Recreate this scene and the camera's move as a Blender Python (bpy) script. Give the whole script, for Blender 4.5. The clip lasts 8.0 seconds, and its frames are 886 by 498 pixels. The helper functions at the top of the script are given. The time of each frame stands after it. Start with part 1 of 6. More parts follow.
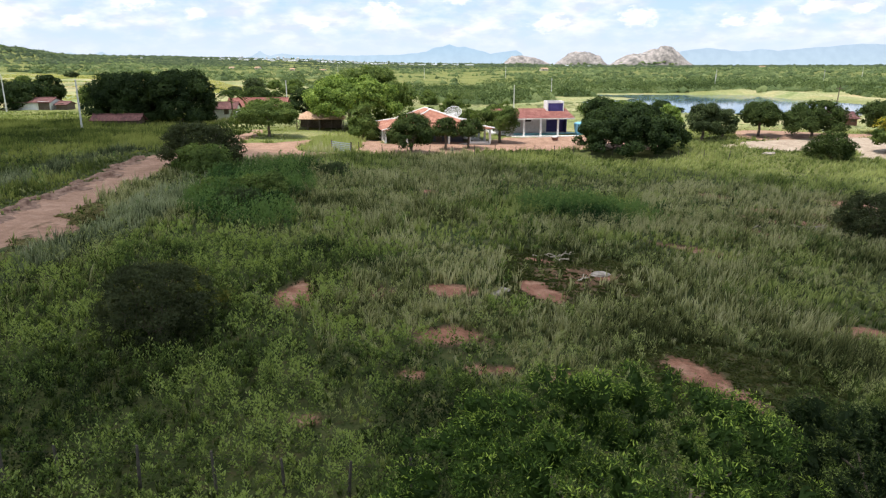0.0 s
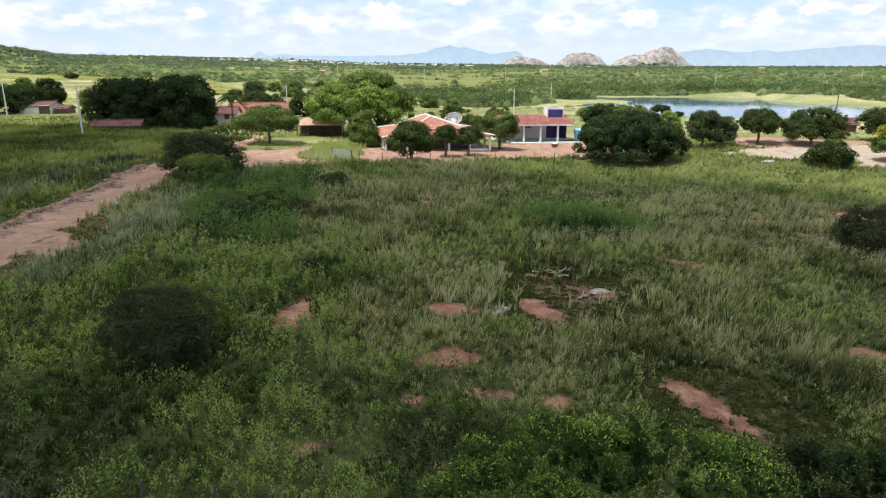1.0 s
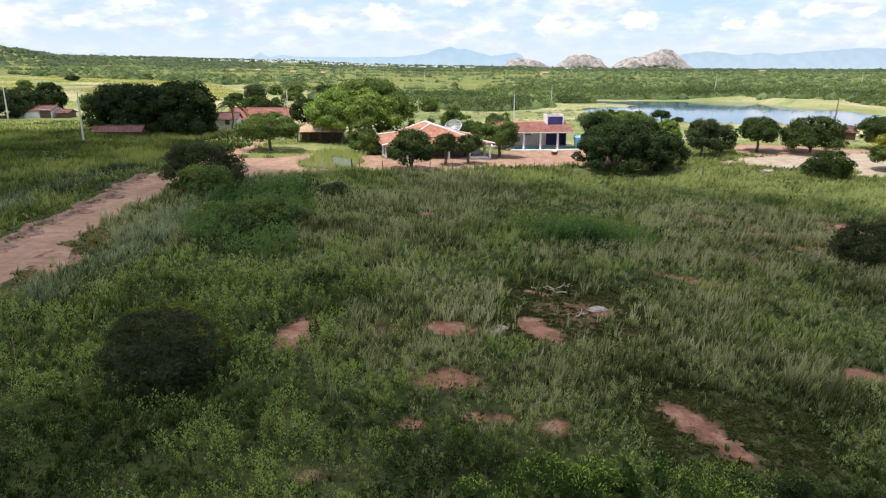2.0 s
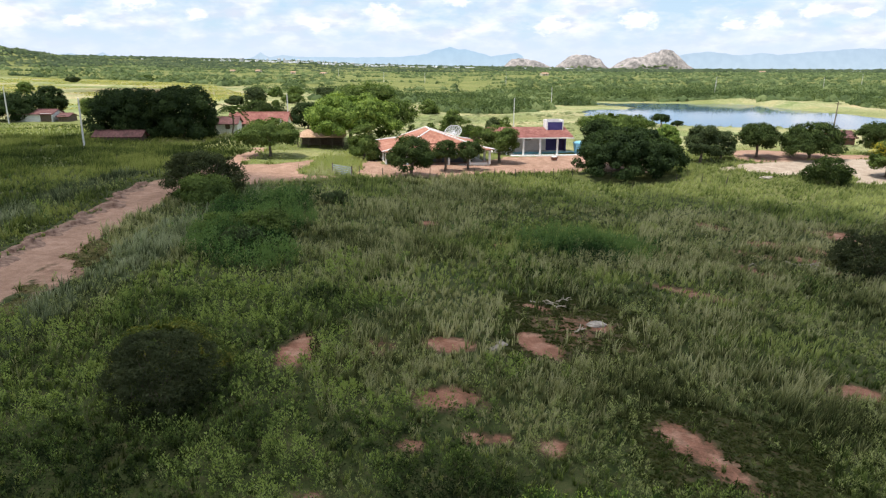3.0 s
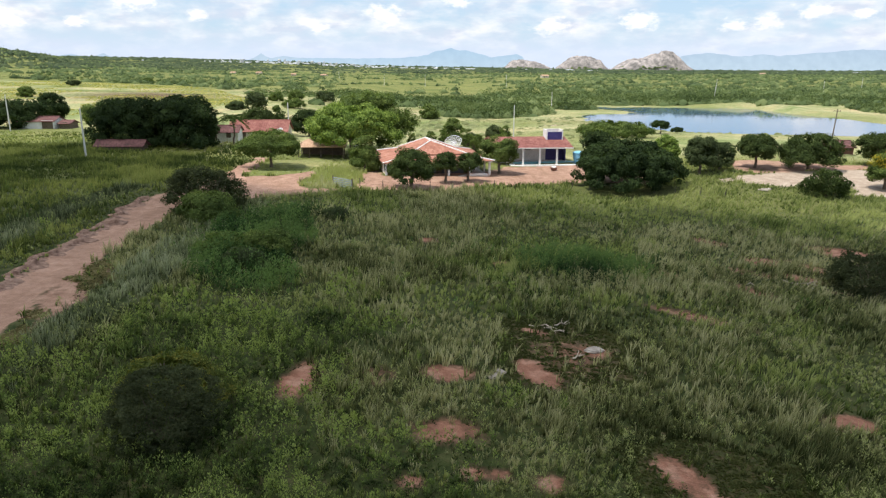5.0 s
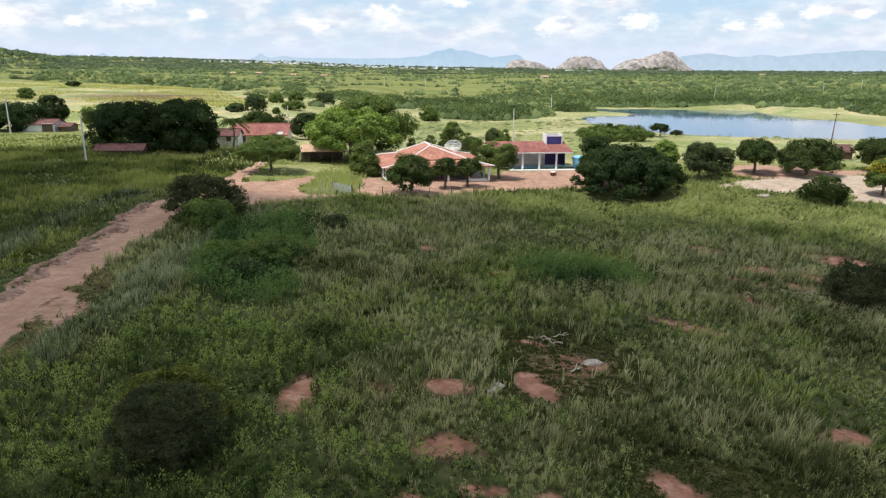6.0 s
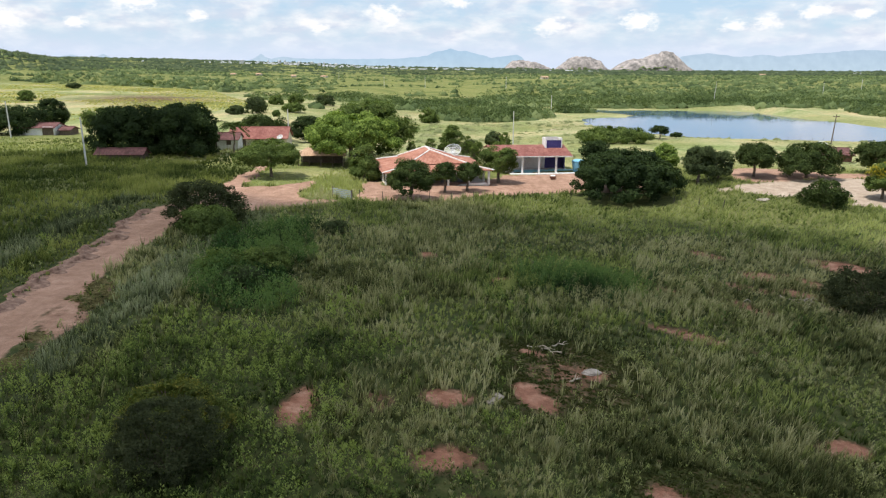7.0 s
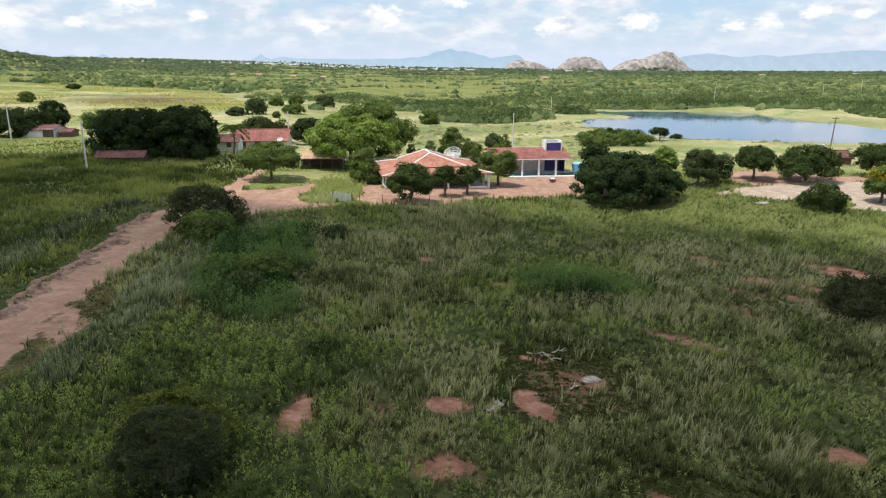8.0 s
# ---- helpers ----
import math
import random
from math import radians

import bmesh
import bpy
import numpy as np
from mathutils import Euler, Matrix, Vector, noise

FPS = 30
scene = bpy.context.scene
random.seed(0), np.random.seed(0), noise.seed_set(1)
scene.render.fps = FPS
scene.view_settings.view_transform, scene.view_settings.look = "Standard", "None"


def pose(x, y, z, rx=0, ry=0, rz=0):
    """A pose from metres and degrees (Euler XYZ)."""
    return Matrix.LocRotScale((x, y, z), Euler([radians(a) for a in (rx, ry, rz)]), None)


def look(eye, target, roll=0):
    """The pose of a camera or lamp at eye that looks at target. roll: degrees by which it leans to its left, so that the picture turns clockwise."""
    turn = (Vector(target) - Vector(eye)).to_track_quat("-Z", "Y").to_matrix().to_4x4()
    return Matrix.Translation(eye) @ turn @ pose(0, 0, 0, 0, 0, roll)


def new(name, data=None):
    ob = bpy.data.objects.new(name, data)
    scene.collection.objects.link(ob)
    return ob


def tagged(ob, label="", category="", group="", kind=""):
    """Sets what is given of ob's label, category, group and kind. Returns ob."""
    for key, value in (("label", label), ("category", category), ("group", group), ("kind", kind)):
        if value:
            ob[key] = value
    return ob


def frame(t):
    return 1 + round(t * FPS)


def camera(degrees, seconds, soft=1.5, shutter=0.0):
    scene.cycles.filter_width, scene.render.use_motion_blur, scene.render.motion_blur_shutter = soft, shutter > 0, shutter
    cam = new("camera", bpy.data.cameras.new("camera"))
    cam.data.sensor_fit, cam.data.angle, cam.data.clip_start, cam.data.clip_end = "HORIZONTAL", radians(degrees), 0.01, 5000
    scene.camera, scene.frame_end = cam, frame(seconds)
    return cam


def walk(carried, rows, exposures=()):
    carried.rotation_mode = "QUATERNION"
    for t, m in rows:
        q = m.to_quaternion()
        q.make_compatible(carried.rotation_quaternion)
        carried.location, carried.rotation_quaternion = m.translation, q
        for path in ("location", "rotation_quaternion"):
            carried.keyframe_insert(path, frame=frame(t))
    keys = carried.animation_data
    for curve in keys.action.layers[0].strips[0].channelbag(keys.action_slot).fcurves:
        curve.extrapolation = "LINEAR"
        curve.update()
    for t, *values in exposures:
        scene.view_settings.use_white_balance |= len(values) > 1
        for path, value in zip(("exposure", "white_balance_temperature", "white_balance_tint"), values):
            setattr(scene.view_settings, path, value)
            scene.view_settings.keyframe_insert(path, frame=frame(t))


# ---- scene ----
cam = camera(66.3, 8.0, soft=1.25)
PATH = [
    (0, (0.296, 0.2, 12.753), (0.263, 2.128, 12.222), -0.1),
    (0.5, (0.272, 0.214, 13.205), (0.239, 2.142, 12.674), -0.0),
    (1, (0.255, 0.269, 13.762), (0.223, 2.197, 13.232), -0.0),
    (1.5, (0.286, 0.292, 14.269), (0.254, 2.221, 13.742), 0.1),
    (3, (0.315, 0.296, 15.69), (0.283, 2.225, 15.164), 0.2),
    (3.5, (0.337, 0.282, 16.125), (0.305, 2.211, 15.599), 0.2),
    (4, (0.345, 0.263, 16.524), (0.313, 2.193, 15.999), 0.2),
    (4.5, (0.351, 0.263, 16.897), (0.318, 2.193, 16.373), 0.2),
    (6, (0.385, 0.254, 18.121), (0.353, 2.184, 17.597), 0.3),
    (6.5, (0.422, 0.292, 18.439), (0.389, 2.222, 17.916), 0.3),
    (7, (0.444, 0.305, 18.742), (0.411, 2.235, 18.219), 0.2),
    (7.5, (0.434, 0.281, 18.997), (0.401, 2.211, 18.473), 0.3),
    (8, (0.45, 0.263, 19.228), (0.417, 2.194, 18.705), 0.2),
]
walk(cam, [(t, look(eye, target, roll)) for t, eye, target, roll in PATH], [(0, 0.45), (1.5, 0.44), (4.5, 0.36), (8, 0.25)])

# ---- world, sun and exposure ----
SUN_EL, SUN_AZ = radians(69), radians(-118)      # azimuth from +y towards +x
SUN_WAY = Vector((math.sin(SUN_AZ) * math.cos(SUN_EL), math.cos(SUN_AZ) * math.cos(SUN_EL), math.sin(SUN_EL)))
SKY_VEIL, CLOUD_LIGHT = (4.5, 6.1, 8.0), 8.5
world = bpy.data.worlds.new("sky")
scene.world = world
world.use_nodes = True
wn, wl = world.node_tree.nodes, world.node_tree.links
wn.clear()
w_out = wn.new("ShaderNodeOutputWorld")
w_bg = wn.new("ShaderNodeBackground")
w_sky = wn.new("ShaderNodeTexSky")
w_sky.sky_type, w_sky.sun_disc = "NISHITA", False
w_sky.sun_elevation, w_sky.sun_rotation = SUN_EL, SUN_AZ
w_sky.air_density, w_sky.dust_density, w_sky.ozone_density = 1.0, 0.3, 1.5
w_co = wn.new("ShaderNodeTexCoord")
w_map = wn.new("ShaderNodeMapping")
w_map.inputs["Scale"].default_value = (13.0, 13.0, 34.0)
w_map.inputs["Location"].default_value = (3.4, 1.2, 0.55)
w_noise = wn.new("ShaderNodeTexNoise")
w_noise.inputs["Scale"].default_value = 1.0
w_noise.inputs["Detail"].default_value = 8.0
w_noise.inputs["Roughness"].default_value = 0.58
w_ramp = wn.new("ShaderNodeValToRGB")
w_ramp.color_ramp.elements[0].position, w_ramp.color_ramp.elements[1].position = 0.36, 0.66
w_tone = wn.new("ShaderNodeTexNoise")
w_tone.inputs["Scale"].default_value = 2.1
w_tone.inputs["Detail"].default_value = 5.0
w_tint = wn.new("ShaderNodeValToRGB")
w_tint.color_ramp.elements[0].position, w_tint.color_ramp.elements[0].color = 0.4, (0.7, 0.75, 0.87, 1)
w_tint.color_ramp.elements[1].position, w_tint.color_ramp.elements[1].color = 0.6, (0.98, 0.98, 1.0, 1)
w_veil = wn.new("ShaderNodeMixRGB")
w_veil.inputs["Fac"].default_value = 0.7
w_veil.inputs["Color2"].default_value = (SKY_VEIL[0], SKY_VEIL[1], SKY_VEIL[2], 1)
w_lift = wn.new("ShaderNodeMixRGB")
w_lift.blend_type = "MULTIPLY"
w_lift.inputs["Fac"].default_value = 1.0
w_lift.inputs["Color2"].default_value = (CLOUD_LIGHT, CLOUD_LIGHT, CLOUD_LIGHT, 1)
w_mix = wn.new("ShaderNodeMixRGB")
w_bg.inputs["Strength"].default_value = 0.1
wl.new(w_co.outputs["Generated"], w_map.inputs["Vector"])
wl.new(w_map.outputs["Vector"], w_noise.inputs["Vector"])
wl.new(w_map.outputs["Vector"], w_tone.inputs["Vector"])
wl.new(w_noise.outputs["Fac"], w_ramp.inputs["Fac"])
wl.new(w_tone.outputs["Fac"], w_tint.inputs["Fac"])
wl.new(w_tint.outputs["Color"], w_lift.inputs["Color1"])
wl.new(w_ramp.outputs["Color"], w_mix.inputs["Fac"])
wl.new(w_sky.outputs["Color"], w_veil.inputs["Color1"])
wl.new(w_veil.outputs["Color"], w_mix.inputs["Color1"])
wl.new(w_lift.outputs["Color"], w_mix.inputs["Color2"])


def w_math(operation, a, b):
    q = wn.new("ShaderNodeMath")
    q.operation = operation
    for k, v in enumerate((a, b)):
        if isinstance(v, (int, float)):
            q.inputs[k].default_value = v
        else:
            wl.new(v, q.inputs[k])
    return q.outputs["Value"]


# heaps of fair-weather cloud: direction and breadth
HEAPS = [((0.246, 0.967, 0.058), 0.050), ((0.362, 0.929, 0.051), 0.034), ((0.398, 0.917, 0.055), 0.036), ((0.442, 0.895, 0.067), 0.038), ((0.49, 0.87, 0.062), 0.03),
         ((0.13, 0.99, 0.053), 0.05), ((-0.341, 0.938, 0.061), 0.03), ((-0.473, 0.88, 0.05), 0.03), ((-0.54, 0.84, 0.053), 0.05), ((-0.1, 0.992, 0.066), 0.055), ((0.0, 0.996, 0.085), 0.04),
         ((-0.41, 0.908, 0.078), 0.05), ((-0.19, 0.98, 0.05), 0.03)]
w_flat = wn.new("ShaderNodeVectorMath")
w_flat.operation = "MULTIPLY"
w_flat.inputs[1].default_value = (1.0, 1.0, 2.1)
wl.new(w_co.outputs["Generated"], w_flat.inputs[0])
w_curl = wn.new("ShaderNodeTexNoise")
w_curl.inputs["Scale"].default_value, w_curl.inputs["Detail"].default_value, w_curl.inputs["Roughness"].default_value = 55.0, 6.0, 0.62
wl.new(w_flat.outputs["Vector"], w_curl.inputs["Vector"])
w_rough = w_math("SUBTRACT", w_math("MULTIPLY", w_curl.outputs["Fac"], 1.5), 0.13)
w_heap = 0.0
for (hx, hy, hz), breadth in HEAPS:
    gap = wn.new("ShaderNodeVectorMath")
    gap.operation = "DISTANCE"
    gap.inputs[1].default_value = (hx, hy, hz * 2.1)
    wl.new(w_flat.outputs["Vector"], gap.inputs[0])
    near = w_math("SUBTRACT", w_rough, w_math("DIVIDE", gap.outputs["Value"], breadth))
    w_heap = w_math("MAXIMUM", w_heap, near)
w_full = wn.new("ShaderNodeMapRange")
w_full.interpolation_type = "SMOOTHSTEP"
w_full.inputs["From Min"].default_value, w_full.inputs["From Max"].default_value, w_full.inputs["To Max"].default_value = 0.0, 0.45, 0.85
wl.new(w_heap, w_full.inputs["Value"])
w_puff = wn.new("ShaderNodeMixRGB")
w_puff.inputs["Color2"].default_value = (9.2, 9.1, 9.0, 1)
wl.new(w_full.outputs["Result"], w_puff.inputs["Fac"])
wl.new(w_mix.outputs["Color"], w_puff.inputs["Color1"])
# pale air low over the horizon
w_up = wn.new("ShaderNodeSeparateXYZ")
wl.new(w_co.outputs["Generated"], w_up.inputs["Vector"])
w_low = wn.new("ShaderNodeMapRange")
w_low.interpolation_type = "SMOOTHSTEP"
w_low.inputs["From Min"].default_value, w_low.inputs["From Max"].default_value = 0.0, 0.055
w_low.inputs["To Min"].default_value, w_low.inputs["To Max"].default_value = 0.9, 0.0
wl.new(w_up.outputs["Z"], w_low.inputs["Value"])
w_air = wn.new("ShaderNodeMixRGB")
w_air.inputs["Color2"].default_value = (5.9, 6.7, 8.2, 1)
wl.new(w_low.outputs["Result"], w_air.inputs["Fac"])
wl.new(w_puff.outputs["Color"], w_air.inputs["Color1"])
wl.new(w_air.outputs["Color"], w_bg.inputs["Color"])
wl.new(w_bg.outputs["Background"], w_out.inputs["Surface"])

sun = new("sun", bpy.data.lights.new("sun", "SUN"))
sun.data.energy, sun.data.angle, sun.data.color = 4.3, radians(0.53), (1.0, 0.96, 0.89)
sun.matrix_world = look(SUN_WAY * 100, (0, 0, 0))


# ---- materials ----
def material(name, rough=0.8, metal=0.0):
    m = bpy.data.materials.new(name)
    m.use_nodes = True
    b = m.node_tree.nodes["Principled BSDF"]
    b.inputs["Roughness"].default_value, b.inputs["Metallic"].default_value = rough, metal
    b.inputs["Specular IOR Level"].default_value = 0.25
    return m, m.node_tree.nodes, m.node_tree.links, b


def ramp_of(nodes, stops):
    r = nodes.new("ShaderNodeValToRGB")
    e = r.color_ramp.elements
    while len(e) < len(stops):
        e.new(0.5)
    for k, (p, c) in zip(e, stops):
        k.position, k.color = p, (*c, 1)
    return r


def noise_of(nodes, links, scale, detail=4, rough=0.55, stretch=None):
    co = nodes.new("ShaderNodeNewGeometry")
    n = nodes.new("ShaderNodeTexNoise")
    n.inputs["Scale"].default_value, n.inputs["Detail"].default_value, n.inputs["Roughness"].default_value = scale, detail, rough
    if stretch:
        mp = nodes.new("ShaderNodeMapping")
        mp.inputs["Scale"].default_value = stretch
        links.new(co.outputs["Position"], mp.inputs["Vector"])
        links.new(mp.outputs["Vector"], n.inputs["Vector"])
    else:
        links.new(co.outputs["Position"], n.inputs["Vector"])
    return n


def mixed(nodes, links, fac, a, b, mode="MIX"):
    mx = nodes.new("ShaderNodeMixRGB")
    mx.blend_type = mode
    for sock, v in ((mx.inputs["Fac"], fac), (mx.inputs["Color1"], a), (mx.inputs["Color2"], b)):
        if isinstance(v, (int, float)):
            sock.default_value = v
        elif isinstance(v, tuple):
            sock.default_value = (*v, 1)
        else:
            links.new(v, sock)
    return mx.outputs["Color"]


def rough_surface(name, c1, c2, scale, rough=0.85, fine=None, bump=0.3, metal=0.0):
    """Two colours in blotches, a fine grain over them and a little relief."""
    m, n, l, b = material(name, rough, metal)
    big = noise_of(n, l, scale, 5)
    r = ramp_of(n, ((0.32, c1), (0.68, c2)))
    l.new(big.outputs["Fac"], r.inputs["Fac"])
    small = noise_of(n, l, fine or scale * 9, 4)
    g = ramp_of(n, ((0.25, (0.72, 0.72, 0.72)), (0.75, (1.16, 1.16, 1.16))))
    l.new(small.outputs["Fac"], g.inputs["Fac"])
    l.new(mixed(n, l, 1.0, r.outputs["Color"], g.outputs["Color"], "MULTIPLY"), b.inputs["Base Color"])
    bp = n.new("ShaderNodeBump")
    bp.inputs["Strength"].default_value, bp.inputs["Distance"].default_value = bump, 0.02
    l.new(small.outputs["Fac"], bp.inputs["Height"])
    l.new(bp.outputs["Normal"], b.inputs["Normal"])
    return m


def foliage(name, dark, mid, light, patch=0.35, through_light=0.33, rough=0.8, tone=""):
    """Leaves: each one its own tone, groups of them paler or darker, some light shining through."""
    m, n, l, b = material(name, rough)
    b.inputs["Specular IOR Level"].default_value = 0.12
    geo = n.new("ShaderNodeNewGeometry")
    r = ramp_of(n, ((0.0, dark), (0.5, mid), (1.0, light)))
    ns = noise_of(n, l, patch, 3)
    av = n.new("ShaderNodeMath")
    av.operation = "MULTIPLY_ADD"
    l.new(geo.outputs["Random Per Island"], av.inputs[0])
    av.inputs[1].default_value = 0.55
    sub = n.new("ShaderNodeMath")
    sub.operation = "MULTIPLY_ADD"
    l.new(ns.outputs["Fac"], sub.inputs[0])
    sub.inputs[1].default_value, sub.inputs[2].default_value = 1.6, -0.58
    l.new(sub.outputs["Value"], av.inputs[2])
    l.new(av.outputs["Value"], r.inputs["Fac"])
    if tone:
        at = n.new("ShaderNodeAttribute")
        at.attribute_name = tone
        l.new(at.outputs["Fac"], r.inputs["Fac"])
    l.new(r.outputs["Color"], b.inputs["Base Color"])
    t = n.new("ShaderNodeBsdfTranslucent")
    l.new(mixed(n, l, 1.0, r.outputs["Color"], (1.2, 1.25, 0.6), "MULTIPLY"), t.inputs["Color"])
    mx = n.new("ShaderNodeMixShader")
    mx.inputs["Fac"].default_value = through_light
    l.new(b.outputs["BSDF"], mx.inputs[1])
    l.new(t.outputs["BSDF"], mx.inputs[2])
    l.new(mx.outputs["Shader"], n["Material Output"].inputs["Surface"])
    return m


def ground_material():
    m, n, l, b = material("earth_and_turf", 0.95)
    b.inputs["Specular IOR Level"].default_value = 0.08

    def mask(name, lo=0.35, hi=0.65, ragged=0.9, size=1.6):
        a = n.new("ShaderNodeAttribute")
        a.attribute_name = name
        ns = noise_of(n, l, size, 6, 0.65)
        ad = n.new("ShaderNodeMath")
        ad.operation = "MULTIPLY_ADD"
        l.new(ns.outputs["Fac"], ad.inputs[0])
        ad.inputs[1].default_value = ragged
        l.new(a.outputs["Fac"], ad.inputs[2])
        sb = n.new("ShaderNodeMapRange")
        sb.inputs["From Min"].default_value, sb.inputs["From Max"].default_value = lo + ragged / 2, hi + ragged / 2
        l.new(ad.outputs["Value"], sb.inputs["Value"])
        return sb.outputs["Result"]
    # turf: green with straw, in patches of several sizes
    n1 = noise_of(n, l, 0.035, 5)
    n2 = noise_of(n, l, 0.9, 6, 0.65)
    n3 = noise_of(n, l, 14.0, 4, 0.7)
    turf_a = ramp_of(n, ((0.3, (0.11, 0.14, 0.042)), (0.5, (0.205, 0.222, 0.07)), (0.72, (0.32, 0.3, 0.11))))
    l.new(n1.outputs["Fac"], turf_a.inputs["Fac"])
    turf_b = ramp_of(n, ((0.3, (0.05, 0.075, 0.02)), (0.7, (0.17, 0.185, 0.055))))
    l.new(n2.outputs["Fac"], turf_b.inputs["Fac"])
    turf = mixed(n, l, 0.42, turf_a.outputs["Color"], turf_b.outputs["Color"])
    # understorey of the tall grass: brown earth, litter and green, in very dark tones
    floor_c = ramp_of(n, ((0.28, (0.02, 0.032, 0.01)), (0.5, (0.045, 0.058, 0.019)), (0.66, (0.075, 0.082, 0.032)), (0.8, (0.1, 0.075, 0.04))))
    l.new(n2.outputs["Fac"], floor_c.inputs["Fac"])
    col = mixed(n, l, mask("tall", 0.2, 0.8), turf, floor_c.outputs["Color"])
    dry = ramp_of(n, ((0.32, (0.16, 0.182, 0.075)), (0.5, (0.35, 0.335, 0.19)), (0.68, (0.5, 0.455, 0.31))))
    n4 = noise_of(n, l, 0.7, 10, 0.8)
    l.new(n4.outputs["Fac"], dry.inputs["Fac"])
    n5 = noise_of(n, l, 0.05, 8, 0.75)
    furrow = ramp_of(n, ((0.34, (0.5, 0.68, 0.45)), (0.5, (0.96, 0.98, 0.9)), (0.64, (1.34, 1.14, 1.1))))
    l.new(n5.outputs["Fac"], furrow.inputs["Fac"])
    n7 = noise_of(n, l, 0.022, 6, 0.6, (0.6, 1.0, 1.0))
    sward = ramp_of(n, ((0.36, (0.62, 0.75, 0.52)), (0.5, (0.97, 1.0, 0.95)), (0.62, (1.2, 1.09, 1.15))))
    l.new(n7.outputs["Fac"], sward.inputs["Fac"])
    pasture = mixed(n, l, 1.0, mixed(n, l, 1.0, dry.outputs["Color"], furrow.outputs["Color"], "MULTIPLY"), sward.outputs["Color"], "MULTIPLY")
    col = mixed(n, l, mask("dry", 0.1, 0.9), col, pasture)
    red = ramp_of(n, ((0.28, (0.14, 0.07, 0.045)), (0.5, (0.265, 0.128, 0.086)), (0.72, (0.42, 0.255, 0.185))))
    l.new(n2.outputs["Fac"], red.inputs["Fac"])
    soil = ramp_of(n, ((0.3, (0.045, 0.036, 0.018)), (0.5, (0.085, 0.06, 0.034)), (0.7, (0.14, 0.092, 0.056))))
    l.new(n2.outputs["Fac"], soil.inputs["Fac"])
    col = mixed(n, l, mask("red", 0.02, 0.4, 1.2, 2.6), col, soil.outputs["Color"])
    col = mixed(n, l, mask("red", 0.33, 0.74, 1.2, 3.4), col, red.outputs["Color"])
    track = ramp_of(n, ((0.28, (0.25, 0.148, 0.104)), (0.6, (0.365, 0.232, 0.17)), (0.8, (0.43, 0.305, 0.228))))
    l.new(n2.outputs["Fac"], track.inputs["Fac"])
    n6 = noise_of(n, l, 0.3, 7, 0.7, (1.6, 0.35, 1.0))
    worn = ramp_of(n, ((0.36, (0.84, 0.82, 0.8)), (0.62, (1.1, 1.1, 1.1))))
    l.new(n6.outputs["Fac"], worn.inputs["Fac"])
    col = mixed(n, l, mask("track"), col, mixed(n, l, 1.0, track.outputs["Color"], worn.outputs["Color"], "MULTIPLY"))
    sand = ramp_of(n, ((0.28, (0.27, 0.2, 0.15)), (0.7, (0.46, 0.38, 0.3))))
    l.new(n2.outputs["Fac"], sand.inputs["Fac"])
    col = mixed(n, l, mask("sand"), col, sand.outputs["Color"])
    grain = ramp_of(n, ((0.25, (0.66, 0.66, 0.66)), (0.75, (1.25, 1.25, 1.25))))
    l.new(n3.outputs["Fac"], grain.inputs["Fac"])
    l.new(mixed(n, l, 1.0, col, grain.outputs["Color"], "MULTIPLY"), b.inputs["Base Color"])
    bp = n.new("ShaderNodeBump")
    bp.inputs["Strength"].default_value, bp.inputs["Distance"].default_value = 0.9, 0.25
    l.new(n2.outputs["Fac"], bp.inputs["Height"])
    bp2 = n.new("ShaderNodeBump")
    bp2.inputs["Strength"].default_value, bp2.inputs["Distance"].default_value = 0.5, 0.02
    l.new(n3.outputs["Fac"], bp2.inputs["Height"])
    l.new(bp.outputs["Normal"], bp2.inputs["Normal"])
    l.new(bp2.outputs["Normal"], b.inputs["Normal"])
    return m


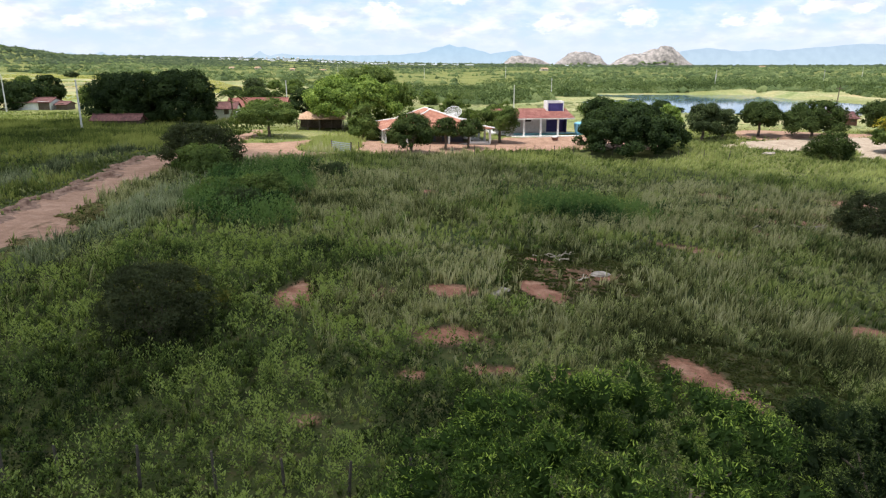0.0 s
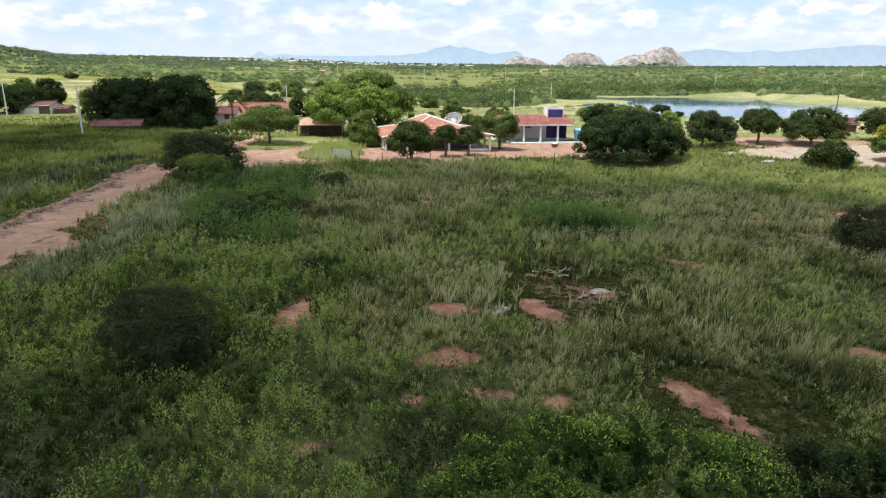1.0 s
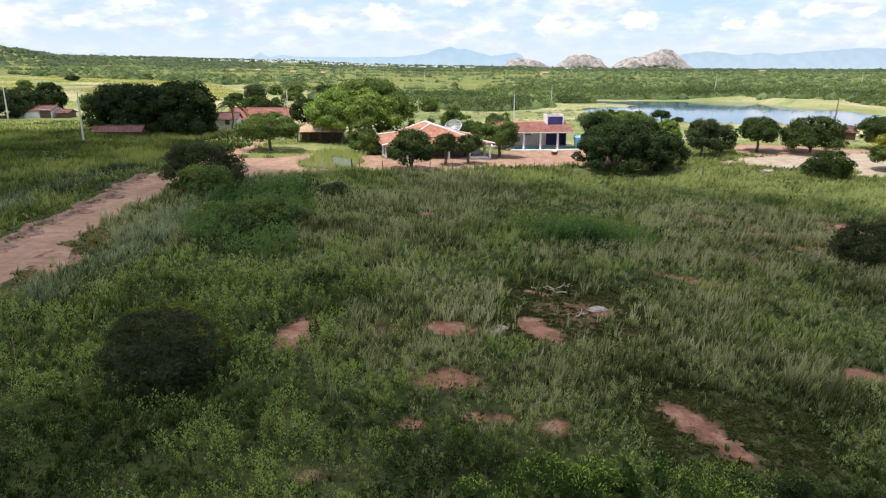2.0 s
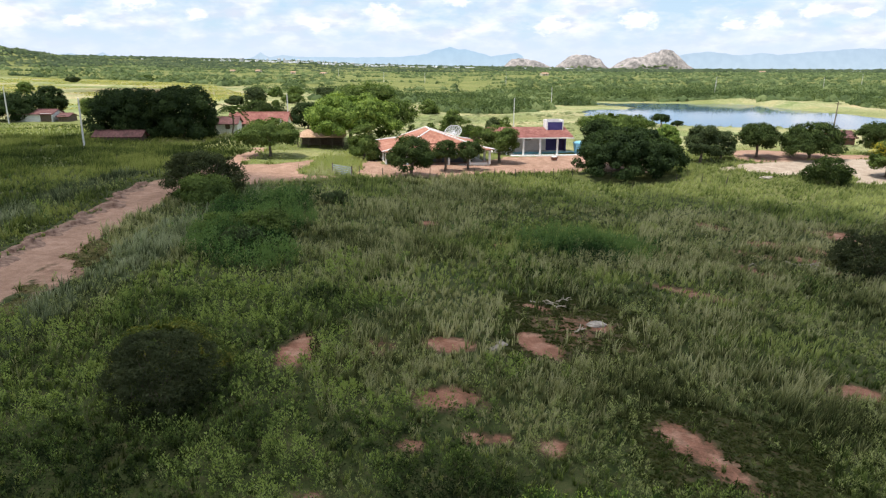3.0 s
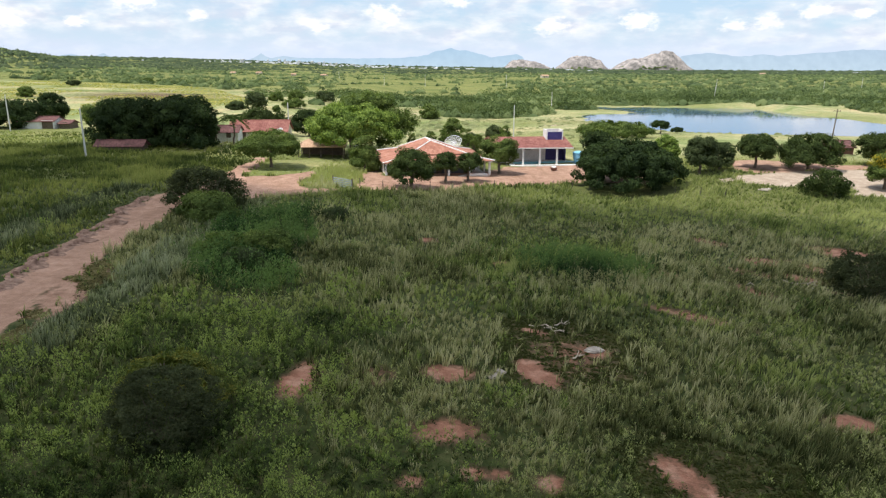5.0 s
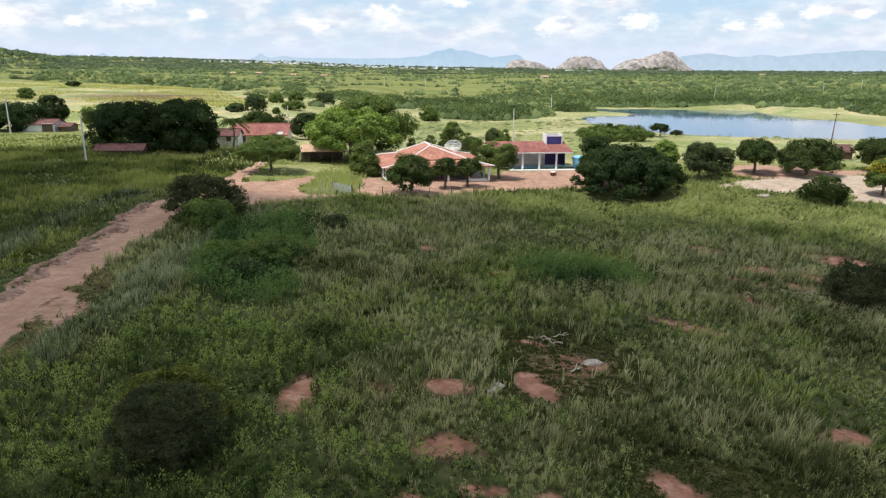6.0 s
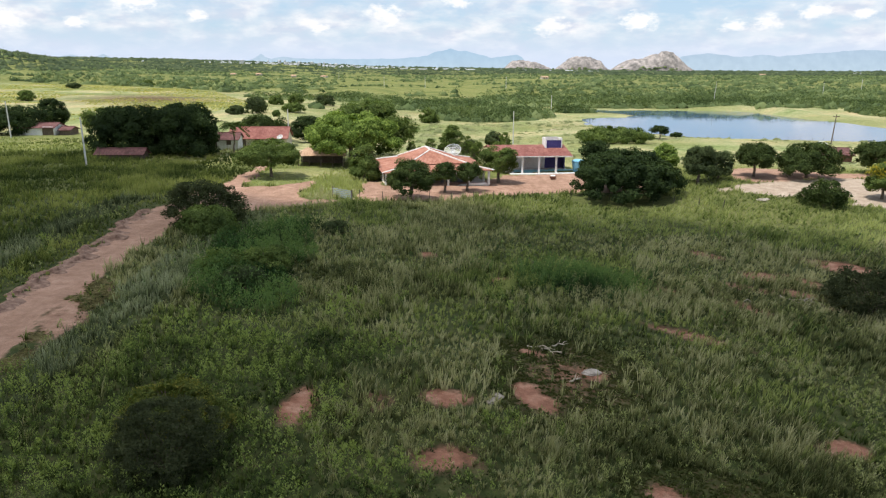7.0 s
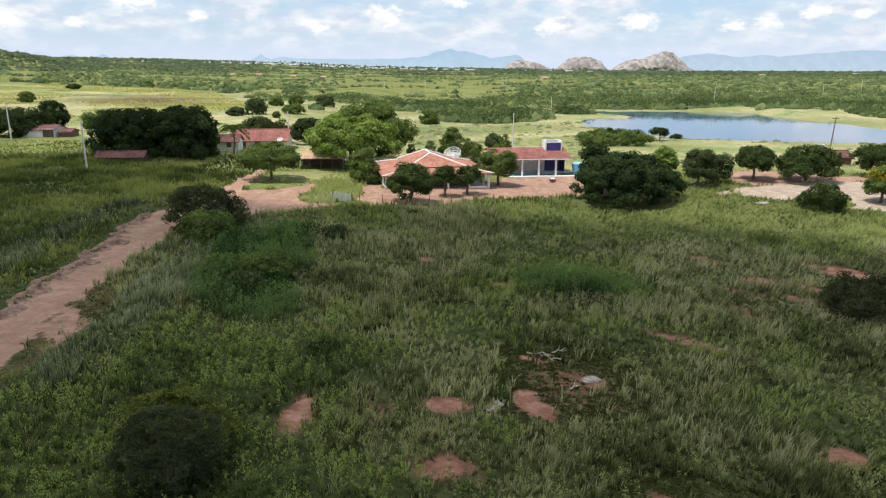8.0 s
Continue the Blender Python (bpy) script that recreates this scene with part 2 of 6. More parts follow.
def tile_roof(name, c1, c2, c3):
    """Half-round clay tiles: rows down the slope (local v), courses across it, each tile its own tone."""
    m, n, l, b = material(name, 0.9)
    uv = n.new("ShaderNodeUVMap")
    sp = n.new("ShaderNodeSeparateXYZ")
    l.new(uv.outputs["UV"], sp.inputs["Vector"])

    def saw(axis, size):
        d = n.new("ShaderNodeMath")
        d.operation = "DIVIDE"
        l.new(sp.outputs[axis], d.inputs[0])
        d.inputs[1].default_value = size
        f = n.new("ShaderNodeMath")
        f.operation = "FRACT"
        l.new(d.outputs[0], f.inputs[0])
        c = n.new("ShaderNodeMath")
        c.operation = "FLOOR"
        l.new(d.outputs[0], c.inputs[0])
        return f.outputs[0], c.outputs[0]
    fx, cx = saw("X", 0.24)
    fy, cy = saw("Y", 0.42)
    cell = n.new("ShaderNodeCombineXYZ")
    l.new(cx, cell.inputs["X"])
    l.new(cy, cell.inputs["Y"])
    wn_ = n.new("ShaderNodeTexWhiteNoise")
    l.new(cell.outputs["Vector"], wn_.inputs["Vector"])
    stain = noise_of(n, l, 0.5, 5, 0.6)
    av = n.new("ShaderNodeMath")
    av.operation = "MULTIPLY_ADD"
    l.new(wn_.outputs["Value"], av.inputs[0])
    av.inputs[1].default_value = 0.4
    s2 = n.new("ShaderNodeMath")
    s2.operation = "MULTIPLY_ADD"
    l.new(stain.outputs["Fac"], s2.inputs[0])
    s2.inputs[1].default_value, s2.inputs[2].default_value = 1.3, -0.35
    l.new(s2.outputs[0], av.inputs[2])
    r = ramp_of(n, ((0.1, c1), (0.5, c2), (0.95, c3)))
    l.new(av.outputs[0], r.inputs["Fac"])
    hump = ramp_of(n, ((0.0, (0.0, 0.0, 0.0)), (0.5, (1, 1, 1)), (1.0, (0.0, 0.0, 0.0))))
    hump.color_ramp.interpolation = "B_SPLINE"
    l.new(fx, hump.inputs["Fac"])
    bp = n.new("ShaderNodeBump")
    bp.inputs["Strength"].default_value, bp.inputs["Distance"].default_value = 0.8, 0.06
    l.new(hump.outputs["Color"], bp.inputs["Height"])
    bp2 = n.new("ShaderNodeBump")
    bp2.inputs["Strength"].default_value, bp2.inputs["Distance"].default_value = 0.6, 0.03
    l.new(fy, bp2.inputs["Height"])
    l.new(bp.outputs["Normal"], bp2.inputs["Normal"])
    l.new(bp2.outputs["Normal"], b.inputs["Normal"])
    l.new(r.outputs["Color"], b.inputs["Base Color"])
    return m


def water_material():
    m, n, l, b = material("pond_water", 0.06)
    b.inputs["Base Color"].default_value = (0.035, 0.085, 0.165, 1)
    b.inputs["Specular IOR Level"].default_value = 0.5
    b.inputs["IOR"].default_value = 1.33
    ns = noise_of(n, l, 1.2, 4, 0.6, (0.25, 1.0, 1.0))
    bp = n.new("ShaderNodeBump")
    bp.inputs["Strength"].default_value, bp.inputs["Distance"].default_value = 0.05, 0.02
    l.new(ns.outputs["Fac"], bp.inputs["Height"])
    l.new(bp.outputs["Normal"], b.inputs["Normal"])
    return m


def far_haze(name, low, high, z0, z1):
    """A distant range as through kilometres of air: a plain backdrop, the haze painted in as its own pale glow."""
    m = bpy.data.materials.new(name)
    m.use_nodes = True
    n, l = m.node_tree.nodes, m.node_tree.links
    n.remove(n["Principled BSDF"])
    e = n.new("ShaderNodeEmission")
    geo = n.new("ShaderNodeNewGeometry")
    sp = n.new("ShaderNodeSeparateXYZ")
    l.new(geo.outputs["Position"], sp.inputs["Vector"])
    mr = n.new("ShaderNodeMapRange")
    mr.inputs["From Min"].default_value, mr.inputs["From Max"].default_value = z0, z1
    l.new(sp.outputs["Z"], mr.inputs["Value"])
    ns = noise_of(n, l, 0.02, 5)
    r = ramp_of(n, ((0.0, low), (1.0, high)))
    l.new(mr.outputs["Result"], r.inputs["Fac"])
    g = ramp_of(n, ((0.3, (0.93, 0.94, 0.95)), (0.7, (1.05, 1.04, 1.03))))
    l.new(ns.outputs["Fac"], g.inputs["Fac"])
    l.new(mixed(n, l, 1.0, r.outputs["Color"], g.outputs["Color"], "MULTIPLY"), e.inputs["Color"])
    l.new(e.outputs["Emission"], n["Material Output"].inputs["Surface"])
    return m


def thin_vapour(name, clear):
    """Thin cloud: part of the light goes straight through each skin of it."""
    m, n, l, b = material(name, 1.0)
    b.inputs["Base Color"].default_value = (0.92, 0.92, 0.93, 1)
    tr = n.new("ShaderNodeBsdfTransparent")
    mx = n.new("ShaderNodeMixShader")
    mx.inputs["Fac"].default_value = clear
    l.new(b.outputs["BSDF"], mx.inputs[1])
    l.new(tr.outputs["BSDF"], mx.inputs[2])
    l.new(mx.outputs["Shader"], n["Material Output"].inputs["Surface"])
    return m


M_GROUND = ground_material()
M_WATER = water_material()
M_BARK = rough_surface("bark", (0.10, 0.075, 0.055), (0.2, 0.16, 0.12), 3.0, 0.95, bump=0.8)
M_MANGO = foliage("mango_leaf", (0.014, 0.026, 0.01), (0.03, 0.05, 0.017), (0.062, 0.092, 0.028))
M_LEAF = foliage("broad_leaf", (0.04, 0.064, 0.018), (0.1, 0.142, 0.038), (0.2, 0.25, 0.07))
M_LEAF_BRIGHT = foliage("bright_leaf", (0.034, 0.064, 0.015), (0.15, 0.22, 0.047), (0.35, 0.435, 0.112), 0.8)
M_LEAF_DEEP = foliage("deep_green_leaf", (0.018, 0.032, 0.011), (0.05, 0.074, 0.022), (0.105, 0.14, 0.042), 0.7)
# both feathery leaves carry painted light: paler where the crown faces up
M_FEATHER = foliage("feathery_leaf", (0.014, 0.03, 0.008), (0.082, 0.14, 0.026), (0.33, 0.42, 0.08), 1.1, tone="lit_tip")
M_FEATHER_DARK = foliage("dark_feathery_leaf", (0.012, 0.022, 0.009), (0.036, 0.056, 0.018), (0.13, 0.165, 0.05), 1.1, tone="lit_tip")
M_LEAF_OLIVE = foliage("olive_leaf", (0.032, 0.046, 0.021), (0.06, 0.082, 0.034), (0.11, 0.138, 0.058))
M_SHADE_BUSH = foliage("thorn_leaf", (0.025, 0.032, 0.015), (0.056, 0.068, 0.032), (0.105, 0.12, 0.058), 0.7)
M_DRY_WEED = foliage("dry_weed", (0.07, 0.066, 0.03), (0.16, 0.14, 0.07), (0.29, 0.25, 0.15), 0.9)
# denser far trees, darker and bluer with distance haze mixed into their colour
M_FAR_WOOD = foliage("far_woodland", (0.028, 0.046, 0.024), (0.062, 0.088, 0.042), (0.12, 0.15, 0.07), 0.006, 0.25)
M_FLOWER = foliage("yellow_bloom", (0.06, 0.09, 0.015), (0.4, 0.33, 0.03), (0.6, 0.48, 0.04), 0.8)
M_MEADOW = foliage("pasture_grass", (0.2, 0.225, 0.1), (0.37, 0.36, 0.2), (0.54, 0.49, 0.33), 0.05, 0.3)
M_HUMMOCK = foliage("coarse_weed", (0.1, 0.125, 0.05), (0.2, 0.22, 0.1), (0.32, 0.32, 0.17), 0.06, 0.3)
M_CROP = foliage("crop_leaf", (0.2, 0.215, 0.06), (0.35, 0.345, 0.105), (0.54, 0.47, 0.18), 0.05, 0.3)
M_YELLOWISH = foliage("yellow_weed", (0.035, 0.055, 0.014), (0.1, 0.125, 0.03), (0.28, 0.24, 0.05), 0.9)
M_TURF = foliage("low_turf", (0.034, 0.044, 0.014), (0.068, 0.08, 0.028), (0.125, 0.125, 0.054), 0.8)
M_SCRUB = foliage("scrub_leaf", (0.034, 0.056, 0.022), (0.105, 0.146, 0.056), (0.235, 0.275, 0.112), 0.03, 0.3)
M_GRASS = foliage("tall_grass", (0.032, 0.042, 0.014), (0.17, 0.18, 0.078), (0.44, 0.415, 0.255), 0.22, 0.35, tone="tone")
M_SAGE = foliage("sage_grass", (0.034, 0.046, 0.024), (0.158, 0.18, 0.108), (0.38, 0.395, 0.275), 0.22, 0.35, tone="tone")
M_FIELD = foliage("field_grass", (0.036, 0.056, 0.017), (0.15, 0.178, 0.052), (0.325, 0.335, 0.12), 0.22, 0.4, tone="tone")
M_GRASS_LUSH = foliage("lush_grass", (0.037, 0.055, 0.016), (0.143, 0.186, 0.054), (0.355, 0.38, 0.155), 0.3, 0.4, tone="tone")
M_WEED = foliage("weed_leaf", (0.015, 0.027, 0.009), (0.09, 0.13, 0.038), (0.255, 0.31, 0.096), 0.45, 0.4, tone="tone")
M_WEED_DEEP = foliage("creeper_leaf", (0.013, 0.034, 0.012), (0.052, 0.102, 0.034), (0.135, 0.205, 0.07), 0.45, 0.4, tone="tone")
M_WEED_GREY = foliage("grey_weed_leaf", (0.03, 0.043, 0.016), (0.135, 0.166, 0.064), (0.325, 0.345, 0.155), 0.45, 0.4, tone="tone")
M_ROCKY = rough_surface("granite", (0.13, 0.122, 0.115), (0.42, 0.37, 0.345), 0.035, 0.9, 0.14)
# off-white dulled and blued, distance haze put into the colour
M_TOWN = rough_surface("far_plaster", (0.4, 0.42, 0.45), (0.62, 0.62, 0.63), 0.01, 0.9)
M_TILE = tile_roof("clay_tiles", (0.21, 0.082, 0.056), (0.345, 0.152, 0.105), (0.46, 0.255, 0.185))
M_TILE_RED = tile_roof("red_clay_tiles", (0.14, 0.05, 0.042), (0.22, 0.084, 0.069), (0.31, 0.15, 0.12))
M_TILE_DARK = tile_roof("old_clay_tiles", (0.07, 0.034, 0.033), (0.125, 0.058, 0.055), (0.2, 0.1, 0.09))
M_TILE_PALE = tile_roof("weathered_tiles", (0.34, 0.2, 0.13), (0.46, 0.3, 0.2), (0.55, 0.4, 0.28))
M_WHITE = rough_surface("whitewash", (0.7, 0.69, 0.66), (0.82, 0.81, 0.79), 0.8, 0.85, bump=0.1)
M_CREAM = rough_surface("cream_plaster", (0.55, 0.48, 0.38), (0.68, 0.61, 0.5), 0.8, 0.9, bump=0.15)
M_INDIGO = rough_surface("indigo_paint", (0.045, 0.04, 0.15), (0.075, 0.065, 0.21), 0.9, 0.7, bump=0.1)
# dark colour painted in for the deep shade under the veranda roof
M_VERANDA_SHADE = rough_surface("veranda_shade", (0.07, 0.075, 0.09), (0.11, 0.115, 0.135), 0.9, 0.8, bump=0.1)
M_DARK = rough_surface("dark_opening", (0.02, 0.018, 0.016), (0.04, 0.035, 0.03), 1.5, 0.8)
M_WOOD = rough_surface("weathered_wood", (0.1, 0.075, 0.055), (0.2, 0.155, 0.12), 4.0, 0.9)
M_POST = rough_surface("weathered_post", (0.05, 0.045, 0.036), (0.11, 0.095, 0.078), 5.0, 0.95)
M_CONCRETE = rough_surface("concrete", (0.54, 0.53, 0.5), (0.68, 0.66, 0.62), 1.2, 0.9, bump=0.2)
M_METAL = rough_surface("galvanised_metal", (0.62, 0.63, 0.63), (0.76, 0.77, 0.77), 2.0, 0.7)
M_GATE = rough_surface("grey_gate_paint", (0.26, 0.31, 0.33), (0.38, 0.43, 0.45), 3.0, 0.6)
M_TANK = rough_surface("blue_fibreglass", (0.16, 0.42, 0.62), (0.24, 0.52, 0.7), 1.0, 0.45, bump=0.05)
M_POOL = rough_surface("pool_tiles", (0.2, 0.46, 0.52), (0.3, 0.58, 0.63), 4.0, 0.3, bump=0.05)
M_POOL_WATER = rough_surface("pool_water", (0.2, 0.42, 0.48), (0.3, 0.52, 0.58), 1.5, 0.08, bump=0.03)
M_BRICK = rough_surface("red_brickwork", (0.17, 0.085, 0.062), (0.27, 0.14, 0.105), 2.0, 0.9)
M_EARTH = rough_surface("crumbled_earth", (0.11, 0.062, 0.045), (0.31, 0.2, 0.15), 2.4, 0.95, bump=0.8)
M_STONE = rough_surface("field_stone", (0.2, 0.165, 0.135), (0.42, 0.37, 0.32), 3.5, 0.9, bump=0.5)
M_LOG = rough_surface("bleached_branch", (0.3, 0.25, 0.19), (0.48, 0.42, 0.34), 4.0, 0.9)
M_CLOUD = thin_vapour("cloud_vapour", 0.52)
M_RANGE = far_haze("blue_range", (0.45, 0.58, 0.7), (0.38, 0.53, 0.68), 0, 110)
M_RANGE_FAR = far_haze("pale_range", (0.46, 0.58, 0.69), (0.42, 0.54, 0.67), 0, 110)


# ---- helpers of the place ----
def part(name, bm, mat, parent, label=""):
    me = bpy.data.meshes.new(name)
    bm.to_mesh(me)
    bm.free()
    me.materials.append(mat)
    ob = new(name, me)
    ob.parent = parent
    if label:
        ob["label"] = label
    return ob


def thing(name, m, label, category, group="", kind=""):
    ob = new(name)
    ob.empty_display_size = 0.2
    ob.matrix_world = m
    return tagged(ob, label, category, group, kind)


def raw_mesh(name, verts, faces, mat, parent=None, smooth=False):
    """A mesh from numpy arrays: verts (n, 3), faces (k, 3) or (k, 4)."""
    me = bpy.data.meshes.new(name)
    size = faces.shape[1]
    me.vertices.add(len(verts))
    me.vertices.foreach_set("co", np.ascontiguousarray(verts, dtype=np.float32).ravel())
    me.loops.add(faces.size)
    me.loops.foreach_set("vertex_index", np.ascontiguousarray(faces, dtype=np.int32).ravel())
    me.polygons.add(len(faces))
    me.polygons.foreach_set("loop_start", np.arange(0, faces.size, size, dtype=np.int32))
    if smooth:
        me.polygons.foreach_set("use_smooth", np.ones(len(faces), dtype=bool))
    me.update(calc_edges=True)
    me.materials.append(mat)
    ob = new(name, me)
    ob.parent = parent
    return ob


def box(bm, x0, x1, y0, y1, z0, z1):
    v = [bm.verts.new((x, y, z)) for z in (z0, z1) for x, y in ((x0, y0), (x1, y0), (x1, y1), (x0, y1))]
    for f in ((3, 2, 1, 0), (4, 5, 6, 7), (0, 1, 5, 4), (1, 2, 6, 5), (2, 3, 7, 6), (3, 0, 4, 7)):
        bm.faces.new([v[i] for i in f])
    return bm


def boxes(*dims, bevel=0.0):
    bm = bmesh.new()
    for d in dims:
        box(bm, *d)
    if bevel:
        bmesh.ops.bevel(bm, geom=bm.edges[:], offset=bevel, segments=1, affect="EDGES")
    return bm


def tube(bm, points, radii, sides=8):
    """A tapered tube through points."""
    rings = []
    for i, p in enumerate(points):
        p = Vector(p)
        d = (Vector(points[min(i + 1, len(points) - 1)]) - Vector(points[max(i - 1, 0)])).normalized()
        a = d.orthogonal().normalized()
        b = d.cross(a)
        rings.append([bm.verts.new(p + (a * math.cos(2 * math.pi * k / sides) + b * math.sin(2 * math.pi * k / sides)) * radii[i]) for k in range(sides)])
    for r, s in zip(rings, rings[1:]):
        for k in range(sides):
            bm.faces.new((r[k], r[(k + 1) % sides], s[(k + 1) % sides], s[k]))
    bm.faces.new(rings[0][::-1])
    bm.faces.new(rings[-1])
    return bm


def roof_plane(name, pts, mat, parent, thick=0.12, label=""):
    """A slab through 3 or 4 points, the first two along the eave; UVs in metres along eave and slope."""
    p = [Vector(q) for q in pts]
    e = (p[1] - p[0]).normalized()
    nrm = e.cross(p[-1] - p[0]).normalized()
    s = nrm.cross(e)
    bm = bmesh.new()
    uv = bm.loops.layers.uv.new("UVMap")
    top = [bm.verts.new(q) for q in p]
    low = [bm.verts.new(q - nrm * thick) for q in p]
    bm.faces.new(top)
    bm.faces.new(low[::-1])
    for i in range(len(p)):
        j = (i + 1) % len(p)
        bm.faces.new((top[j], top[i], low[i], low[j]))
    for f in bm.faces:
        for lp in f.loops:
            d = lp.vert.co - p[0]
            lp[uv].uv = (d.dot(e) + 50, d.dot(s) + 50)
    return part(name, bm, mat, parent, label)


def step(a, b, v):
    v = np.clip((v - a) / (b - a), 0.0, 1.0)
    return v * v * (3 - 2 * v)


def lattice(ix, iy, seed):
    h = np.sin(ix * 127.1 + iy * 311.7 + seed * 74.7) * 43758.5453
    return h - np.floor(h)


def wobble(x, y, size, seed=0):
    """Smooth noise from 0 to 1 with bumps of that size."""
    x, y = np.asarray(x, dtype=float) / size, np.asarray(y, dtype=float) / size
    ix, iy = np.floor(x), np.floor(y)
    fx, fy = x - ix, y - iy
    fx, fy = fx * fx * (3 - 2 * fx), fy * fy * (3 - 2 * fy)
    a = lattice(ix, iy, seed) * (1 - fx) + lattice(ix + 1, iy, seed) * fx
    b = lattice(ix, iy + 1, seed) * (1 - fx) + lattice(ix + 1, iy + 1, seed) * fx
    return a * (1 - fy) + b * fy


def inside(poly, x, y):
    """Metres inside the polygon (outside: negative)."""
    x, y = np.asarray(x, dtype=float), np.asarray(y, dtype=float)
    best = np.full(x.shape, 1e9)
    odd = np.zeros(x.shape, dtype=bool)
    for (x0, y0), (x1, y1) in zip(poly, poly[1:] + poly[:1]):
        dx, dy = x1 - x0, y1 - y0
        t = np.clip(((x - x0) * dx + (y - y0) * dy) / (dx * dx + dy * dy), 0, 1)
        best = np.minimum(best, np.hypot(x - x0 - t * dx, y - y0 - t * dy))
        if y0 != y1:
            odd ^= ((y0 > y) != (y1 > y)) & (x < dx * (y - y0) / dy + x0)
    return np.where(odd, best, -best)


# ---- the lie of the land ----
LAKE_Z = -3.6
LAKE = [(51.5, 272.3), (56.8, 300.8), (64.7, 307.8), (77.9, 313.1), (85.1, 323.9), (80.3, 337.1), (69.1, 345.5), (69.5, 361.1), (86.3, 358.7), (116.3, 361.1), (124.7, 355.1), (141.5, 358.7), (148.7, 353.9), (151.7, 334.7), (155.9, 310.7),
        (159.5, 289.1), (161.9, 259.1), (203.9, 245.9), (275.8, 227.9), (263.8, 203.9), (179.9, 199.1), (128.3, 204.4), (118.7, 208.5), (107.4, 212.3), (94.3, 217.1), (80.3, 219.5), (72.5, 223.1), (65.9, 238.7), (55.1, 259.1)]
rng_shore = np.random.default_rng(4)
LAKE = [(x0 + (x1 - x0) * k / 6 + (rng_shore.normal(0, 1.1) if k else 0), y0 + (y1 - y0) * k / 6 + (rng_shore.normal(0, 1.3) if k else 0))
        for (x0, y0), (x1, y1) in zip(LAKE, LAKE[1:] + LAKE[:1]) for k in range(6)]
TRACK_YARD = [(-33.6, 73), (-29.6, 72), (-25.1, 79.6), (-22, 81.4), (-18.5, 84.4), (-14.4, 88.6), (-12, 88.8), (-12.6, 92), (-15, 90.2), (-18, 89.3), (-20.5, 90.3), (-21.5, 92.7), (-19.9, 96.6),
              (-21.2, 104), (-23.1, 101.6), (-26.5, 98.3), (-29.6, 97.6), (-31.1, 102.6), (-32, 112.7), (-32.6, 118), (-34.2, 118), (-34, 102), (-33.4, 97), (-35, 92), (-34.4, 84)]
VERGE = [(-27.2, 51.7), (-24.3, 46.4), (-24.5, 44), (-23.8, 41.5), (-23.6, 38), (-23.5, 33.4), (-25, 34), (-25.2, 38.8), (-27.2, 41.6), (-27.5, 45), (-27.8, 50)]
HOUSE_YARD = [(-13.5, 89.3), (-5.3, 91.4), (0.1, 94.6), (5, 98.2), (13.7, 101.7), (21, 103.5), (27, 101), (32, 101), (34, 108), (27, 118), (23, 121.5), (9.5, 120), (8, 115), (4, 110), (-10.5, 103), (-11.9, 108.5), (-13.4, 106.5), (-12.8, 94)]
SAND_YARD = [(40.6, 102.6), (45, 101), (49.4, 98.4), (52, 100), (58.5, 99), (57.5, 95.4), (61, 93.6), (80, 88), (92, 112), (70, 114), (62, 114.5), (57, 111.2), (47.5, 107.6)]
TREE_FLOOR = [(46, 109), (46.5, 114), (49, 121), (55, 125), (66, 120), (84, 118), (84, 113), (62, 114), (55, 110)]
CROP_FIELD = [(-92, 218), (-88, 320), (-150, 440), (-230, 500), (-330, 470), (-420, 400), (-330, 300), (-190, 210), (-130, 205)]
LAWN = [(-30.8, 99.5), (-29.5, 97.6), (-26.5, 98.3), (-23.1, 101.6), (-21.2, 104), (-19.9, 96.6), (-21.5, 92.7), (-20.5, 90.3), (-18, 89.3), (-15, 90.2), (-12.8, 93), (-13, 106), (-12, 118), (-20, 121), (-31, 116)]
PATCHES = [(0.0, 28.2, 1.6, 1.15), (-7.6, 32.3, 0.8, 1.9), (0.0, 33.9, 1.15, 0.8), (20.5, 31.3, 1.0, 0.8), (30.5, 63.1, 1.7, 1.5), (19.1, 57.0, 0.8, 0.9),
           (-1.3, 24.1, 0.8, 0.6), (1.3, 25.0, 0.7, 0.45), (2.4, 25.0, 0.4, 0.4), (-4.5, 20.2, 0.4, 0.4), (4.5, 24.5, 0.65, 0.8), (-2.1, 64.4, 0.9, 0.9), (4.5, 57.2, 0.85, 0.9)]
# long bare streaks: middle, half length and width, turn in degrees, how bare
STREAKS = [(10.5, 24.8, 2.3, 0.75, -66, 0.7), (4.9, 34.7, 1.7, 0.8, -60, 0.85), (5.5, 41.0, 1.3, 0.6, -40, 0.9), (17.4, 46.0, 3.2, 0.9, -38, 0.62), (41.6, 67.4, 4.4, 2.0, -48, 0.9), (34.0, 62.9, 2.9, 1.1, -72, 0.8), (8.9, 38.2, 1.0, 0.6, -40, 0.7),
           (24.5, 55.2, 2.8, 1.1, -70, 0.6), (27.3, 71.2, 2.2, 1.2, -50, 0.6), (-3.8, 33.0, 1.0, 0.9, 0, 0.42), (27.0, 59.4, 2.4, 0.9, -35, 0.5), (31.5, 57.4, 2.4, 1.1, -50, 0.72), (32.4, 54.6, 1.6, 0.8, -20, 0.6)]
ROAD_LO = ((-40, 33, 43.5, 47.5, 50.6, 57.6, 63.6, 68.1, 71.5, 76, 80), (-36, -30.2, -30.7, -31.4, -32.0, -32.5, -33.5, -34.2, -34.5, -34.8, -34.6))
